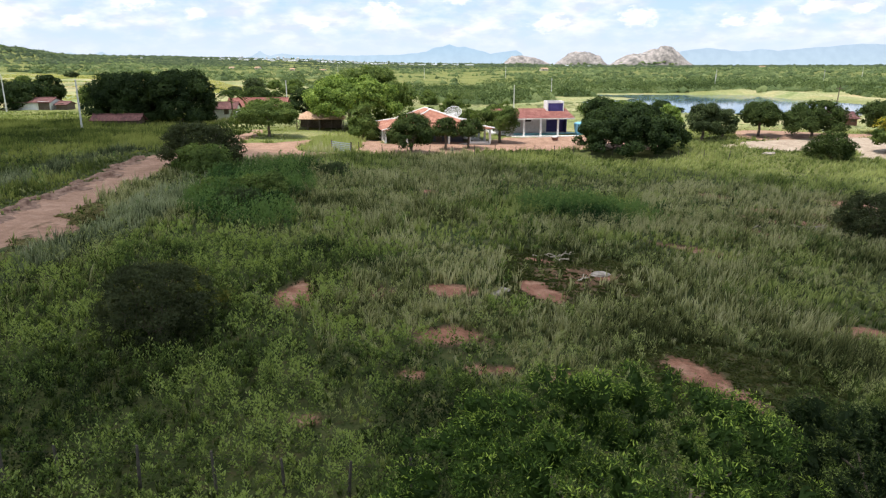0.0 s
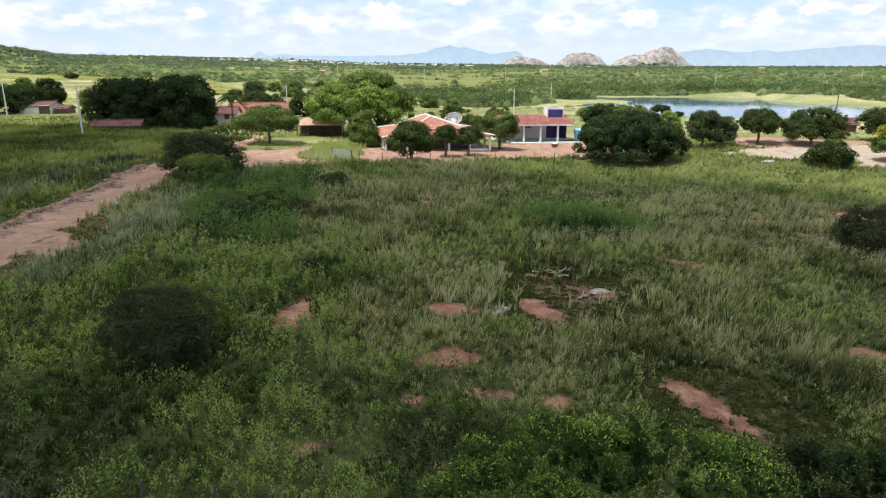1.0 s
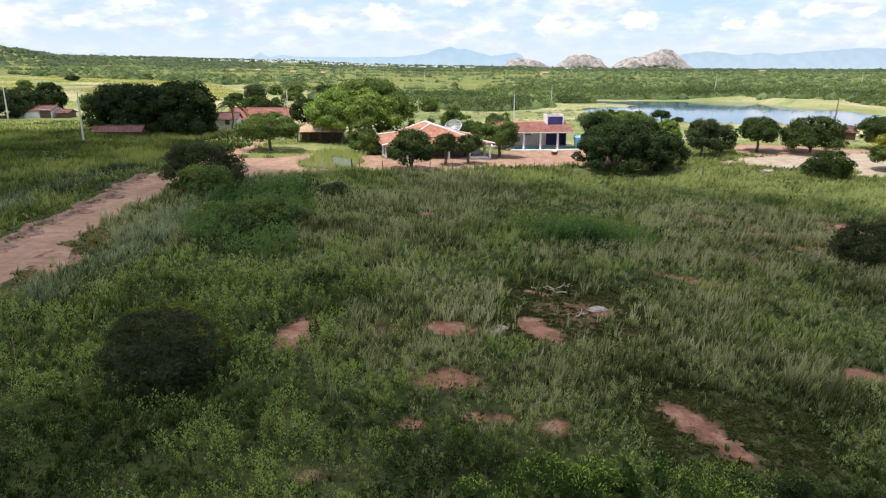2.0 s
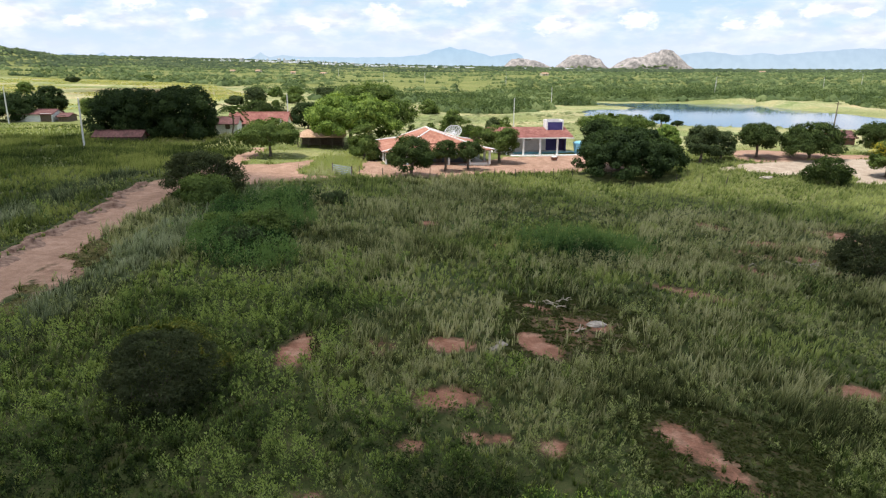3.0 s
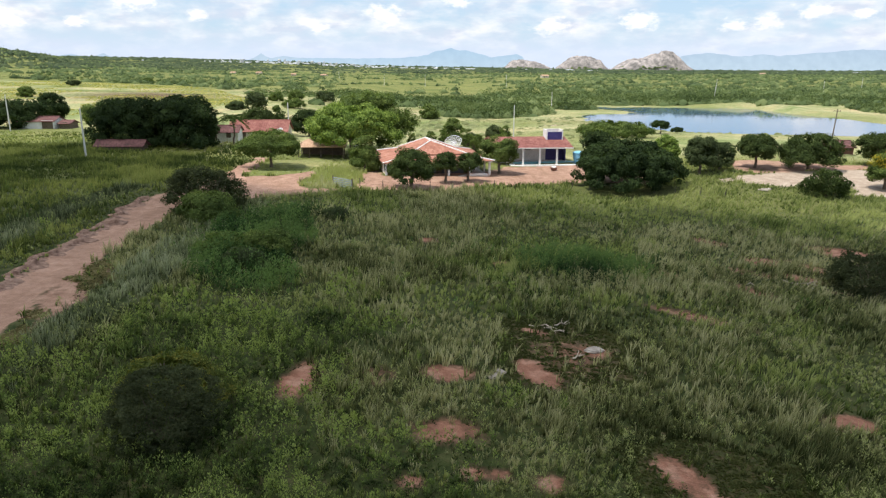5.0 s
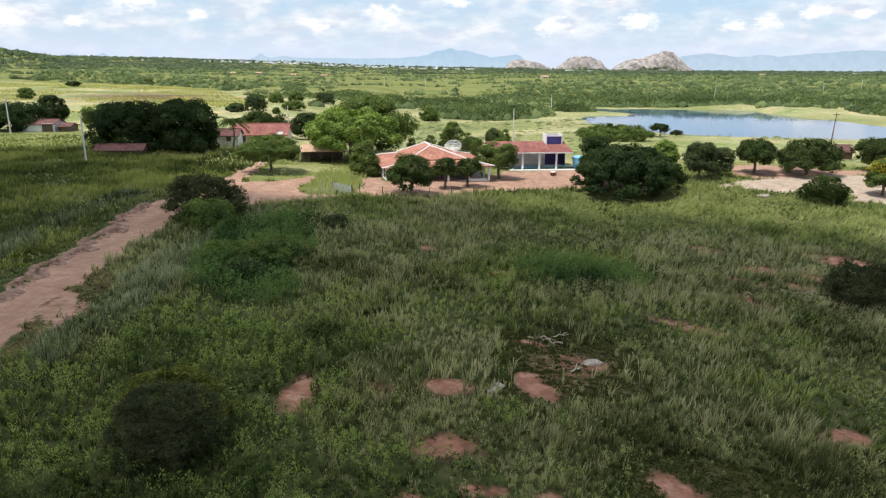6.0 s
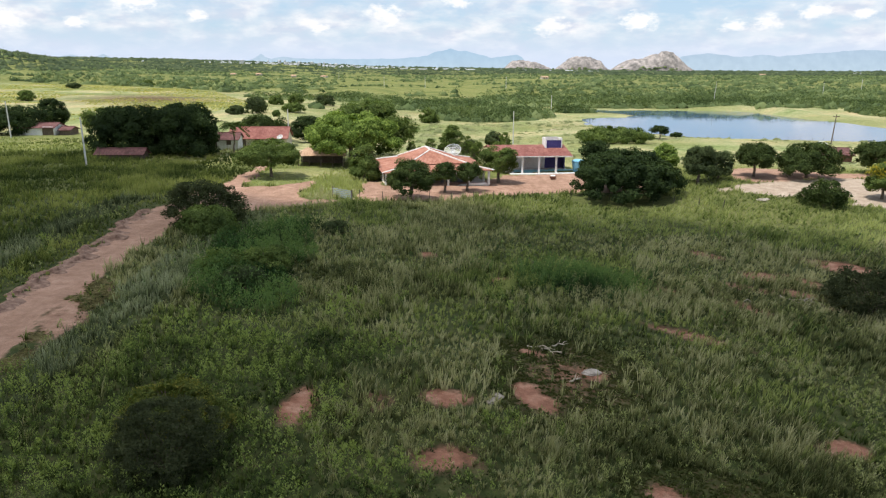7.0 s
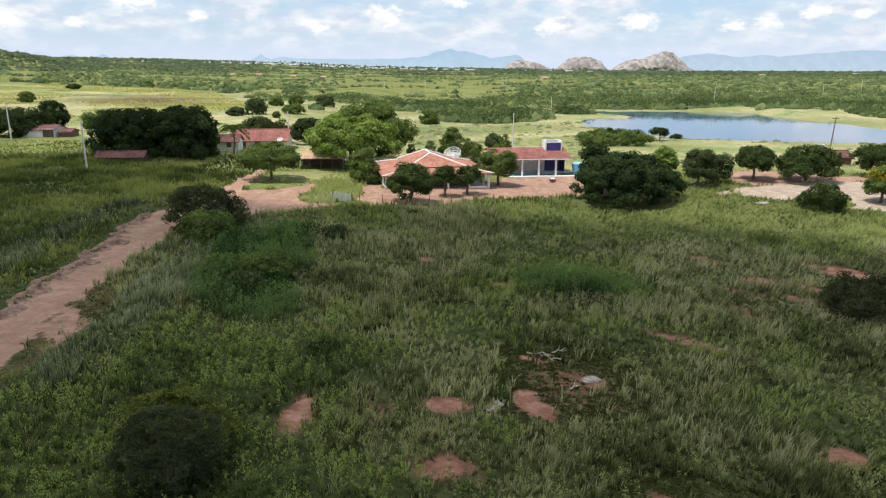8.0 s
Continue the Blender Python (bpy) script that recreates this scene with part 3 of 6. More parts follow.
ROAD_HI = ((-40, 33, 36, 38.8, 41.6, 45, 50.2, 59, 66.7, 71.6, 76, 80), (-27, -24.7, -25.2, -25.3, -27.0, -27.6, -27.8, -28.5, -28.6, -29.8, -29.0, -27.5))
FAR_PLAIN = ((-2776, -1985, -1395, -963, -415, -24, 560, 1142, 2875), (41, 40, 28, 17, 7, 0, -9, -14, -16))


LOW_TURF = [(3.6, 42.8), (8, 43.6), (11, 40.6), (11.8, 36.6), (11, 34.2), (7, 32.6), (4.2, 31.8), (3.0, 36)]
LOW_HOLLOW = [(7.8, 22), (8.4, 27.6), (11.6, 28.6), (15.4, 27), (15.2, 23.4), (12, 20.5)]
THICKET = [(-23, 60), (-21, 65), (-18, 71.5), (-14.5, 71), (-13, 60), (-11.5, 47), (-14, 43), (-18, 47), (-21.5, 54)]


def land(x, y):
    x, y = np.asarray(x, dtype=float), np.asarray(y, dtype=float)
    tilt = 0.062 - 0.030 * step(60, 125, y)
    z = 1.15 - 0.55 * step(30, 75, y) - 0.55 * step(115, 165, y) - tilt * 45 * np.tanh(x / 45) * (1 - step(200, 500, y))
    z = z + 1.6 * step(12, 45, x) * step(75, 110, y)
    z = z - 3.8 * step(120, 270, y) * step(-70, -20, x) * (1 - step(420, 1000, y))
    z = z + 9 * step(30, 420, -x - 0.12 * y) * step(90, 420, y)
    z = z + 40 * np.exp(-(np.hypot(x + 760, (y - 950) * 0.55) / 165) ** 2)
    z = z + np.interp(x, *FAR_PLAIN) * step(900, 3600, y)
    z = z + (wobble(x, y, 9, 3) - 0.5) * 0.25 + (wobble(x, y, 2.3, 5) - 0.5) * 0.1
    z = z + (wobble(x, y, 90, 9) - 0.5) * 3.0 * step(220, 500, y)
    d = inside(LAKE, x, y)
    z = z + 1.5 * np.exp(-((d + 8) / 3.5) ** 2) * step(120, 139, x) * step(250, 259, y)
    return np.where(d > -14, z + (LAKE_Z - 0.9 * step(-2, 9, d) - z) * step(-14 + 10 * (step(120, 139, x) * step(250, 259, y)), 1, d) + 0.12 * step(-14, -3, d) * (1 - step(-3, 0, d)), z)


def road_inside(x, y):
    """Metres inside the dirt road, which runs along y."""
    lo, hi = np.interp(y, *ROAD_LO), np.interp(y, *ROAD_HI)
    return np.minimum(np.minimum(x - lo, hi - x), 79 - y)


def cover(x, y):
    """What lies on the ground: red earth, track, sand, dry meadow, tall grass; each from 0 to 1."""
    x, y = np.asarray(x, dtype=float), np.asarray(y, dtype=float)
    n = (wobble(x, y, 3.1, 11) - 0.5) * 1.6 + (wobble(x, y, 1.1, 12) - 0.5) * 0.9
    track = np.maximum(step(-0.7, 0.7, road_inside(x, y) + n * 0.8), step(-0.8, 0.8, inside(TRACK_YARD, x, y) + n))
    track = np.maximum(track, step(-0.8, 0.8, inside(HOUSE_YARD, x, y) + n))
    track = np.maximum(track, 0.62 * step(-0.5, 0.6, inside(VERGE, x, y) + n * 0.5))
    track = np.maximum(track, step(-0.8, 0.8, inside(TREE_FLOOR, x, y) + n))
    sand = step(-0.9, 0.9, inside(SAND_YARD, x, y) + n * 1.2)
    red = np.zeros_like(x)
    for cx, cy, rx, ry in PATCHES:
        red = np.maximum(red, 0.88 * step(-0.65, 0.45, 0.95 - np.hypot((x - cx) / rx, (y - cy) / ry) + n * 0.7))
    for cx, cy, a, b, turn, bare in STREAKS:
        c, s = math.cos(radians(turn)), math.sin(radians(turn))
        u, v = (x - cx) * c + (y - cy) * s, (y - cy) * c - (x - cx) * s
        red = np.maximum(red, bare * step(-0.65, 0.45, 0.9 - np.hypot(u / a, v / b) + n * 0.7))
    red = np.maximum(red, 0.46 * np.exp(-(((x - 7.2) / 3.4) ** 2 + ((y - 37.6) / 4.0) ** 2)))
    red = np.maximum(red, 0.26 * step(-1, 1.5, inside(LOW_TURF, x, y) + n))
    red = np.maximum(red, 0.18 * step(-1, 1.5, inside(LOW_HOLLOW, x, y) + n))
    red = np.maximum(red, 0.5 * step(-0.5, 0.6, inside(VERGE, x, y) + n))
    red = np.maximum(red, 0.42 * np.exp(-(((x + 152) / 34) ** 2 + ((y - 345) / 38) ** 2)))
    dry = step(0.3, 0.7, wobble(x, y, 60, 21) * 0.6 + wobble(x, y, 17, 22) * 0.4) * step(118, 135, y) * (1 - step(370, 530, y))
    dry = np.maximum(dry, step(-5, 25, inside(CROP_FIELD, x, y)) * (0.42 + 0.5 * wobble(x, y, 24, 23)))
    dry = np.maximum(dry, 0.8 * step(-14, -4, inside(LAKE, x, y)))
    dry = np.maximum(dry, 0.7 * step(120, 132, y) * (1 - step(290, 340, y)) * step(-70, -50, x))
    dry = np.maximum(dry, 0.75 * step(205, 235, y) * (1 - step(380, 430, y)) * step(-125, -105, x) * (1 - step(-40, -20, x)))
    lawn = step(-1, 2, inside(LAWN, x, y))
    dry = dry * (1 - 0.75 * step(50, 60, -x) * (1 - step(168, 178, y)))
    # dark understorey eased past y 66, brightening the sunlit grass by colour
    tall = (1 - 0.45 * step(66, 92, y)) * (1 - step(112, 124, y)) * (1 - lawn)
    dry = np.maximum(dry, 0.4 * lawn)
    dry = dry * np.where((y > 120) & (y < 390), 0.3 + 1.15 * np.clip(wobble(x * 0.6, y, 16, 24) * 0.65 + wobble(x * 0.6, y, 6, 25) * 0.35, 0.1, 0.75), 1.0)
    sand = np.maximum(sand, 0.62 * np.exp(-(((x - 35) / 8) ** 2 + ((y - 243) / 6) ** 2)))
    return red, track, sand, dry, tall


# ---- ground, road, yards and lake ----
def spread(lo, hi, fine, far_lo, far_hi, grow):
    """Grid lines: even steps from lo to hi, growing steps out to far_lo and far_hi."""
    c = list(np.arange(lo, hi + 1e-6, fine))
    s, v = fine, c[-1]
    while v < far_hi:
        s *= grow
        v = min(v + s, far_hi)
        c.append(v)
    s, v = fine, c[0]
    while v > far_lo:
        s *= grow
        v = max(v - s, far_lo)
        c.insert(0, v)
    return np.array(c)


def build_ground():
    gx = spread(-36, 36, 0.42, -4700, 4700, 1.1)
    gy = spread(18, 70, 0.42, -900, 4850, 1.04)
    X, Y = np.meshgrid(gx, gy)
    Z = land(X, Y)
    red, track, sand, dry, tall = cover(X, Y)
    rut = np.maximum(track, sand)
    Z = Z - 0.10 * rut + (wobble(X, Y, 1.3, 31) - 0.5) * 0.06 * rut
    r_in = road_inside(X, Y)
    Z = Z - 0.07 * (np.exp(-((r_in - 1.7) / 0.45) ** 2)) * (track > 0.5)
    V = np.stack((X, Y, Z), -1).reshape(-1, 3)
    w = len(gx)
    i, j = np.meshgrid(np.arange(w - 1), np.arange(len(gy) - 1))
    a = (j * w + i).ravel()
    F = np.stack((a, a + 1, a + w + 1, a + w), -1)
    C = V[F].mean(1)
    cx, cy = C[:, 0], C[:, 1]
    t_f = np.where(rut.ravel()[F].mean(1) > 0.5, 1, 0)
    road = (t_f > 0) & (cy < 76) & (cx < -20)
    sandy = (t_f > 0) & ~road & (cx > 35.5)
    yard = (t_f > 0) & ~road & ~sandy
    for name, pick, label, cat in (
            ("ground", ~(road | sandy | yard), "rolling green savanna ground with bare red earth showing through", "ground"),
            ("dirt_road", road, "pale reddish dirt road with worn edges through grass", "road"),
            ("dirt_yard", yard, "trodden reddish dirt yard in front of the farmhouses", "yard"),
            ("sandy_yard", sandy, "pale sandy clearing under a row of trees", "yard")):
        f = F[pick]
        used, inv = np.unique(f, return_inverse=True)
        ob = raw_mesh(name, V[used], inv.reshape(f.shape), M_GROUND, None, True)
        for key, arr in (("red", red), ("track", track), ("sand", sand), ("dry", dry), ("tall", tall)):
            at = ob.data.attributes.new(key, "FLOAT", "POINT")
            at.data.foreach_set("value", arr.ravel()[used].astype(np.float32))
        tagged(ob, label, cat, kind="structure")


build_ground()


def build_lake():
    bm = bmesh.new()
    pts = []
    for (x0, y0), (x1, y1) in zip(LAKE, LAKE[1:] + LAKE[:1]):
        for k in range(2):
            pts.append((x0 + (x1 - x0) * k / 2, y0 + (y1 - y0) * k / 2))
    bm.faces.new([bm.verts.new((x, y, LAKE_Z)) for x, y in pts])
    me = bpy.data.meshes.new("lake")
    bm.to_mesh(me)
    bm.free()
    me.materials.append(M_WATER)
    tagged(new("lake", me), "calm blue farm reservoir with grassy banks", "lake", kind="structure")


build_lake()


# ---- plants ----
def leaf_cards(centers, out, length, width, rng, spread_by=0.9, facing=False):
    """Diamond leaves, folded along the middle, at centers, growing roughly along out; or hanging with their faces outwards."""
    k = len(centers)
    if facing:
        u = out / (np.linalg.norm(out, axis=1)[:, None] + 1e-9) + rng.normal(0, 0.42, (k, 3)) + np.array([0, 0, 0.22])
        u /= np.linalg.norm(u, axis=1)[:, None] + 1e-9
        d = np.cross(u, rng.normal(0, 1, (k, 3)))
        d /= np.linalg.norm(d, axis=1)[:, None] + 1e-9
        s = np.cross(d, u)
    else:
        d = out + rng.normal(0, spread_by, (k, 3))
        d /= np.linalg.norm(d, axis=1)[:, None] + 1e-9
        s = np.cross(d, rng.normal(0, 1, (k, 3)))
        s /= np.linalg.norm(s, axis=1)[:, None] + 1e-9
        u = np.cross(s, d)
    ln = (length * rng.uniform(0.65, 1.3, k))[:, None]
    wd = (width * rng.uniform(0.65, 1.3, k))[:, None]
    v = np.empty((k, 4, 3))
    v[:, 0] = centers - d * ln * 0.5
    v[:, 1] = centers + s * wd * 0.5 + u * wd * 0.16
    v[:, 2] = centers + d * ln * 0.5
    v[:, 3] = centers - s * wd * 0.5 + u * wd * 0.16
    b = np.arange(k)[:, None] * 4
    f = np.concatenate((b + np.array([[0, 1, 2]]), b + np.array([[0, 2, 3]])))
    return v.reshape(-1, 3), f


def ball_points(k, rng):
    p = rng.normal(0, 1, (k, 3))
    return p / np.linalg.norm(p, axis=1)[:, None]


def dome(level, floor=-0.12):
    """A ball cut off below floor: vertices and triangles."""
    bm = bmesh.new()
    bmesh.ops.create_icosphere(bm, subdivisions=level, radius=1.0)
    bmesh.ops.delete(bm, geom=[f for f in bm.faces if f.calc_center_median().z < floor], context="FACES")
    bmesh.ops.delete(bm, geom=[v for v in bm.verts if not v.link_faces], context="VERTS")
    bm.verts.ensure_lookup_table()
    v = np.array([tuple(q.co) for q in bm.verts])
    f = np.array([[q.index for q in fc.verts] for fc in bm.faces])
    bm.free()
    return v, f


def crown_cards(w, h, z0, leaves, length, rng, lumps=26, skirt=0.75, slim=0.6, top_only=False, heart=0.65, swell=1.95, lit_tip=False):
    """Leaves in rounded clumps over a domed, uneven crown of width w and height h that starts at z0.
    skirt: how wide the crown still is at its lower rim."""
    n = int(lumps * 2.3)
    t = rng.uniform(0.5 if top_only else 0.1, 0.97, n)
    prof = np.where(t > 0.38, np.sqrt(np.clip(1 - ((t - 0.38) / 0.64) ** 2, 0, 1)), 1 - (1 - skirt) * ((0.38 - t) / 0.38) ** 1.5)
    an = rng.uniform(0, 2 * math.pi) + np.arange(n) * 2.39996
    side = 1 + 0.13 * np.sin(an * 2 + rng.uniform(0, 6)) + 0.1 * np.sin(an * 3 + rng.uniform(0, 6))
    rad = prof * side * rng.uniform(0.55, 0.98, n) * w * 0.4
    mid = np.stack((np.cos(an) * rad, np.sin(an) * rad, t * h * 0.9), -1)
    size = rng.uniform(0.6, 1.4, n) * 0.5 * (w * w * h) ** (1 / 3) / math.sqrt(n) * swell
    pick = rng.choice(n, leaves, p=size ** 2 / np.sum(size ** 2))
    o = ball_points(leaves, rng)
    away = mid[pick] - np.array([0, 0, h * 0.3])
    away /= np.linalg.norm(away, axis=1)[:, None] + 1e-9
    o = np.where((np.sum(o * away, 1) < -0.2)[:, None], -o, o)
    out = rng.uniform(0.7, 1.1, leaves)
    p = mid[pick] + o * (size[pick] * out)[:, None] * np.array([1.1, 1.1, 0.85])
    # brightness painted on outer, upward-facing leaves, as light on clump tops
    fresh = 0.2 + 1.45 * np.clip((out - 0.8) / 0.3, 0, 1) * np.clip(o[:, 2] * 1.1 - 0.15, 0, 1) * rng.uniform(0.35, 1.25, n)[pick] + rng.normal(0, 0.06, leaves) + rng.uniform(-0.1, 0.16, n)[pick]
    core = 0 if top_only else int(leaves * 0.2)
    p[:core] = ball_points(core, rng) * rng.uniform(0.3, 0.8, core)[:, None] * np.array([w * 0.4, w * 0.4, h * 0.4]) + np.array([0, 0, h * 0.45])
    lo, hi = np.percentile(p[:, 2], 0.5), np.percentile(p[:, 2], 99.8)
    fit_xy = []
    if not top_only:
        p[:, 2] = (p[:, 2] - lo) / (hi - lo) * h
        for ax in (0, 1):
            e = np.percentile(p[:, ax], 99.5) - np.percentile(p[:, ax], 0.5)
            fit_xy.append(w / e)
            p[:, ax] *= w / e
    p[:, 2] += z0
    v, f = leaf_cards(p, o, length, length * slim, rng, facing=slim > 0.4)
    if top_only:
        return v, f
    # larger leaves deep inside each clump, toned dark like the shade within
    per = 16
    q = np.repeat(mid, per, 0) + ball_points(n * per, rng) * (np.repeat(size, per) * rng.uniform(0.2, heart, n * per))[:, None] * np.array([1.1, 1.1, 0.85])
    q[:, 2] = np.maximum((q[:, 2] - lo) / (hi - lo) * h, 0.1) + z0
    q[:, 0] *= fit_xy[0]
    q[:, 1] *= fit_xy[1]
    iv, jf = leaf_cards(q, q - np.array([0, 0, z0 + h * 0.4]), np.repeat(size, per) * 0.85, np.repeat(size, per) * 0.62, rng, 1.0, slim > 0.4)
    if lit_tip:
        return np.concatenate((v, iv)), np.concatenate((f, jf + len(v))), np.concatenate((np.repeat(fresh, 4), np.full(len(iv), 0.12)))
    return np.concatenate((v, iv)), np.concatenate((f, jf + len(v)))


def limb_path(a, b, rng, k=4, bend=0.12):
    a, b = Vector(a), Vector(b)
    pts = []
    for i in range(k + 1):
        t = i / k
        q = a.lerp(b, t)
        q += Vector(rng.normal(0, bend * (b - a).length * t * (1 - t) * 2, 3))
        pts.append(q)
    return pts


def tree(name, x, y, w, h, stem, mat, label, seed, leaves=3600, length=0.45, lumps=26, trunks=1, skirt=0.75, slim=0.6, category="tree", group="", bloom=0, heart=0.7, swell=1.95):
    """A tapered trunk that forks into limbs, under a crown of small leaves."""
    rng = np.random.default_rng(seed)
    z = float(land(x, y))
    root = thing(name, pose(x, y, z - 0.08, 0, 0, 0), label, category, group)
    bm = bmesh.new()
    girth = 0.03 * h + 0.04
    for k in range(trunks):
        lean = rng.normal(0, 0.2, 2) * (0.6 if trunks == 1 else 1.6)
        fork = Vector((lean[0], lean[1], stem + (h - stem) * 0.15))
        g = girth / (1 if trunks == 1 else 1.4)
        tube(bm, limb_path((lean[0] * 0.15, lean[1] * 0.15, 0), fork, rng, 4, 0.05), [g * 1.35, g * 1.05, g, g * 0.92, g * 0.85], 8)
        for q in range(5 if trunks == 1 else 3):
            an = rng.uniform(0, 2 * math.pi)
            r = w * rng.uniform(0.14, 0.3)
            tip = Vector((math.cos(an) * r, math.sin(an) * r, stem + (h - stem) * rng.uniform(0.4, 0.66)))
            limb = limb_path(fork - Vector((0, 0, 0.1)), tip, rng, 4, 0.06)
            tube(bm, limb, [g * 0.55, g * 0.45, g * 0.34, g * 0.22, g * 0.08], 6)
            for e in range(2):
                st = limb[2 + e]
                tube(bm, limb_path(st, st + Vector((math.cos(an + e * 2 - 1) * 0.1 * w, math.sin(an + e * 2 - 1) * 0.1 * w, 0.08 * h)), rng, 2, 0.05), [g * 0.22, g * 0.14, g * 0.05], 5)
    part("trunk", bm, M_BARK, root)
    v, f, fresh = crown_cards(w, h - stem, stem, int(leaves * 1.3), length * (1.1 if length > 0.2 else 1.0), rng, lumps, skirt, slim, heart=heart, swell=swell, lit_tip=True)
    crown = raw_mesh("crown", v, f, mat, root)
    crown.data.attributes.new("lit_tip", "FLOAT", "POINT").data.foreach_set("value", fresh.astype(np.float32))
    if bloom:
        v, f = crown_cards(w * 1.05, (h - stem) * 1.05, stem, bloom, length * 0.7, rng, 14, top_only=True)
        ob = raw_mesh("blossom", v, f, M_FLOWER, root)
        ob["label"] = "yellow blossom on the outer twigs"
    return root


def shrub(name, x, y, w, h, mat, label, seed, leaves=3000, length=0.3, lumps=20, group="", slim=0.6, heart=0.5, swell=1.95):
    """Many thin stems from the ground under a low leafy crown."""
    rng = np.random.default_rng(seed)
    z = float(land(x, y))
    root = thing(name, pose(x, y, z - 0.06), label, "shrub", group)
    bm = bmesh.new()
    for k in range(14):
        an = rng.uniform(0, 2 * math.pi)
        r = w * rng.uniform(0.15, 0.46)
        tip = Vector((math.cos(an) * r, math.sin(an) * r, h * rng.uniform(0.55, 0.9)))
        tube(bm, limb_path((math.cos(an) * 0.12, math.sin(an) * 0.12, 0), tip, rng), [0.05, 0.042, 0.032, 0.022, 0.01], 5)
    part("stem", bm, M_BARK, root)
    v, f = crown_cards(w, h, 0.05, leaves, length * 1.3, rng, lumps, 0.8, slim, heart=heart, swell=swell)
    raw_mesh("crown", v, f, mat, root)
    return root


def palm(name, x, y, h, label, seed, fronds=18, span=3.3):
    rng = np.random.default_rng(seed)
    z = float(land(x, y))
    root = thing(name, pose(x, y, z - 0.08), label, "palm tree")
    bm = bmesh.new()
    tube(bm, limb_path((0, 0, 0), (0.2, 0.1, h), rng, 5, 0.05), [0.24, 0.19, 0.17, 0.15, 0.14, 0.13], 8)
    part("trunk", bm, M_BARK, root)
    for k in range(fronds):
        an = 2 * math.pi * k / fronds + rng.uniform(-0.2, 0.2)
        up = rng.uniform(-0.2, 1.1)
        cs, outs = [], []
        for t in np.linspace(0.1, 1, 16):
            c = np.array([math.cos(an) * span * t, math.sin(an) * span * t, h + span * (up * t - 0.85 * t * t) * 0.75])
            for sgn in (-1, 1):
                side = np.array([-math.sin(an), math.cos(an), -0.35]) * sgn
                cs.append(c + side * 0.25)
                outs.append(side * 2 + np.array([math.cos(an), math.sin(an), 0]) * 0.8)
        v, f = leaf_cards(np.array(cs), np.array(outs), 1.0, 0.2, rng, 0.1)
        raw_mesh("frond", v, f, M_LEAF_DEEP, root)
    return root


MANGO = "dense dark green mango tree with a broad domed crown"
ROUND = "bushy green shade tree with a short trunk"
tree("mango_tree", -62.8, 134, 15.4, 9.4, 0.2, M_MANGO, MANGO, 11, 18000, 0.37, 70, skirt=1.0, heart=0.9, group="dark mango trees")
tree("mango_tree", -52.4, 133, 13.6, 9.9, 0.3, M_MANGO, MANGO, 12, 17000, 0.37, 60, skirt=1.0, heart=0.9, group="dark mango trees")
tree("shade_tree", -28.8, 107.0, 9.8, 5.9, 2.0, M_LEAF, "low spreading green tree on a patch of lawn", 13, 10000, 0.27, 40, skirt=0.85)
tree("fig_tree", -18.8, 125, 16.8, 9.5, 2.8, M_LEAF_BRIGHT, "large bright green shade tree with a domed crown", 14, 20000, 0.33, 64, skirt=0.9)
tree("shade_tree", -16.6, 138.7, 17.8, 11.5, 1.4, M_LEAF, "tall darker green tree behind the bright one", 15, 13000, 0.34, 50)
tree("shade_tree", -13.9, 107.6, 5.0, 5.6, 0.4, M_LEAF, "small leafy tree beside the farmhouse", 16, 5500, 0.25, 26, skirt=0.9)
tree("shade_tree", -5.7, 93.0, 6.5, 5.5, 1.0, M_LEAF_DEEP, "round clipped tree with forked trunk before the farmhouse", 17, 9500, 0.2, 34, trunks=2, skirt=0.9)
tree("shade_tree", -1.0, 99.2, 3.5, 4.6, 1.8, M_LEAF_DEEP, "slender small tree before the veranda", 18, 3400, 0.2, 18, group="small trees before the veranda")
tree("shade_tree", 2.4, 101.4, 4.0, 4.3, 1.7, M_LEAF_DEEP, "slender small tree before the veranda", 19, 3600, 0.2, 18, group="small trees before the veranda")
tree("shade_tree", 7.6, 110.4, 6.4, 5.9, 1.5, M_LEAF, "loose leafy tree between the two houses", 20, 6200, 0.24, 17, skirt=0.6, swell=1.5)
tree("mango_tree", 25.6, 99.0, 15.6, 6.9, 0.6, M_MANGO, "very broad dark mango tree with shaded trunks", 21, 24000, 0.3, 110, trunks=3, skirt=1.0, heart=0.85)
tree("mango_tree", 22.8, 107.0, 5.6, 7.5, 1.4, M_MANGO, "narrow dark mango tree rising behind the broad one", 65, 6000, 0.3, 22)
tree("thorn_tree", 42.5, 182, 19.4, 4.2, 0.1, M_LEAF, "wide flat-topped green tree by the meadow", 22, 9000, 0.36, 46, skirt=0.95)
tree("shade_tree", 39.0, 107.6, 5.4, 6.0, 1.5, M_LEAF_OLIVE, "upright dark green tree at the edge of the clearing", 23, 5500, 0.26, 24)
tree("shade_tree", 43.0, 110.2, 4.6, 4.6, 0.5, M_LEAF_OLIVE, "small olive-green tree at the edge of the clearing", 24, 3800, 0.25, 20)
tree("shade_tree", 50.4, 114.0, 7.2, 5.6, 1.6, M_LEAF_DEEP, ROUND, 25, 6500, 0.27, 28, group="trees round the sandy clearing")
tree("shade_tree", 59.2, 114.0, 10.4, 5.9, 0.9, M_LEAF_DEEP, ROUND, 26, 9000, 0.28, 38, skirt=0.9, group="trees round the sandy clearing")
tree("shade_tree", 74.0, 118.5, 8.6, 5.8, 1.1, M_LEAF_DEEP, ROUND, 27, 7500, 0.28, 32, skirt=0.9, group="trees round the sandy clearing")
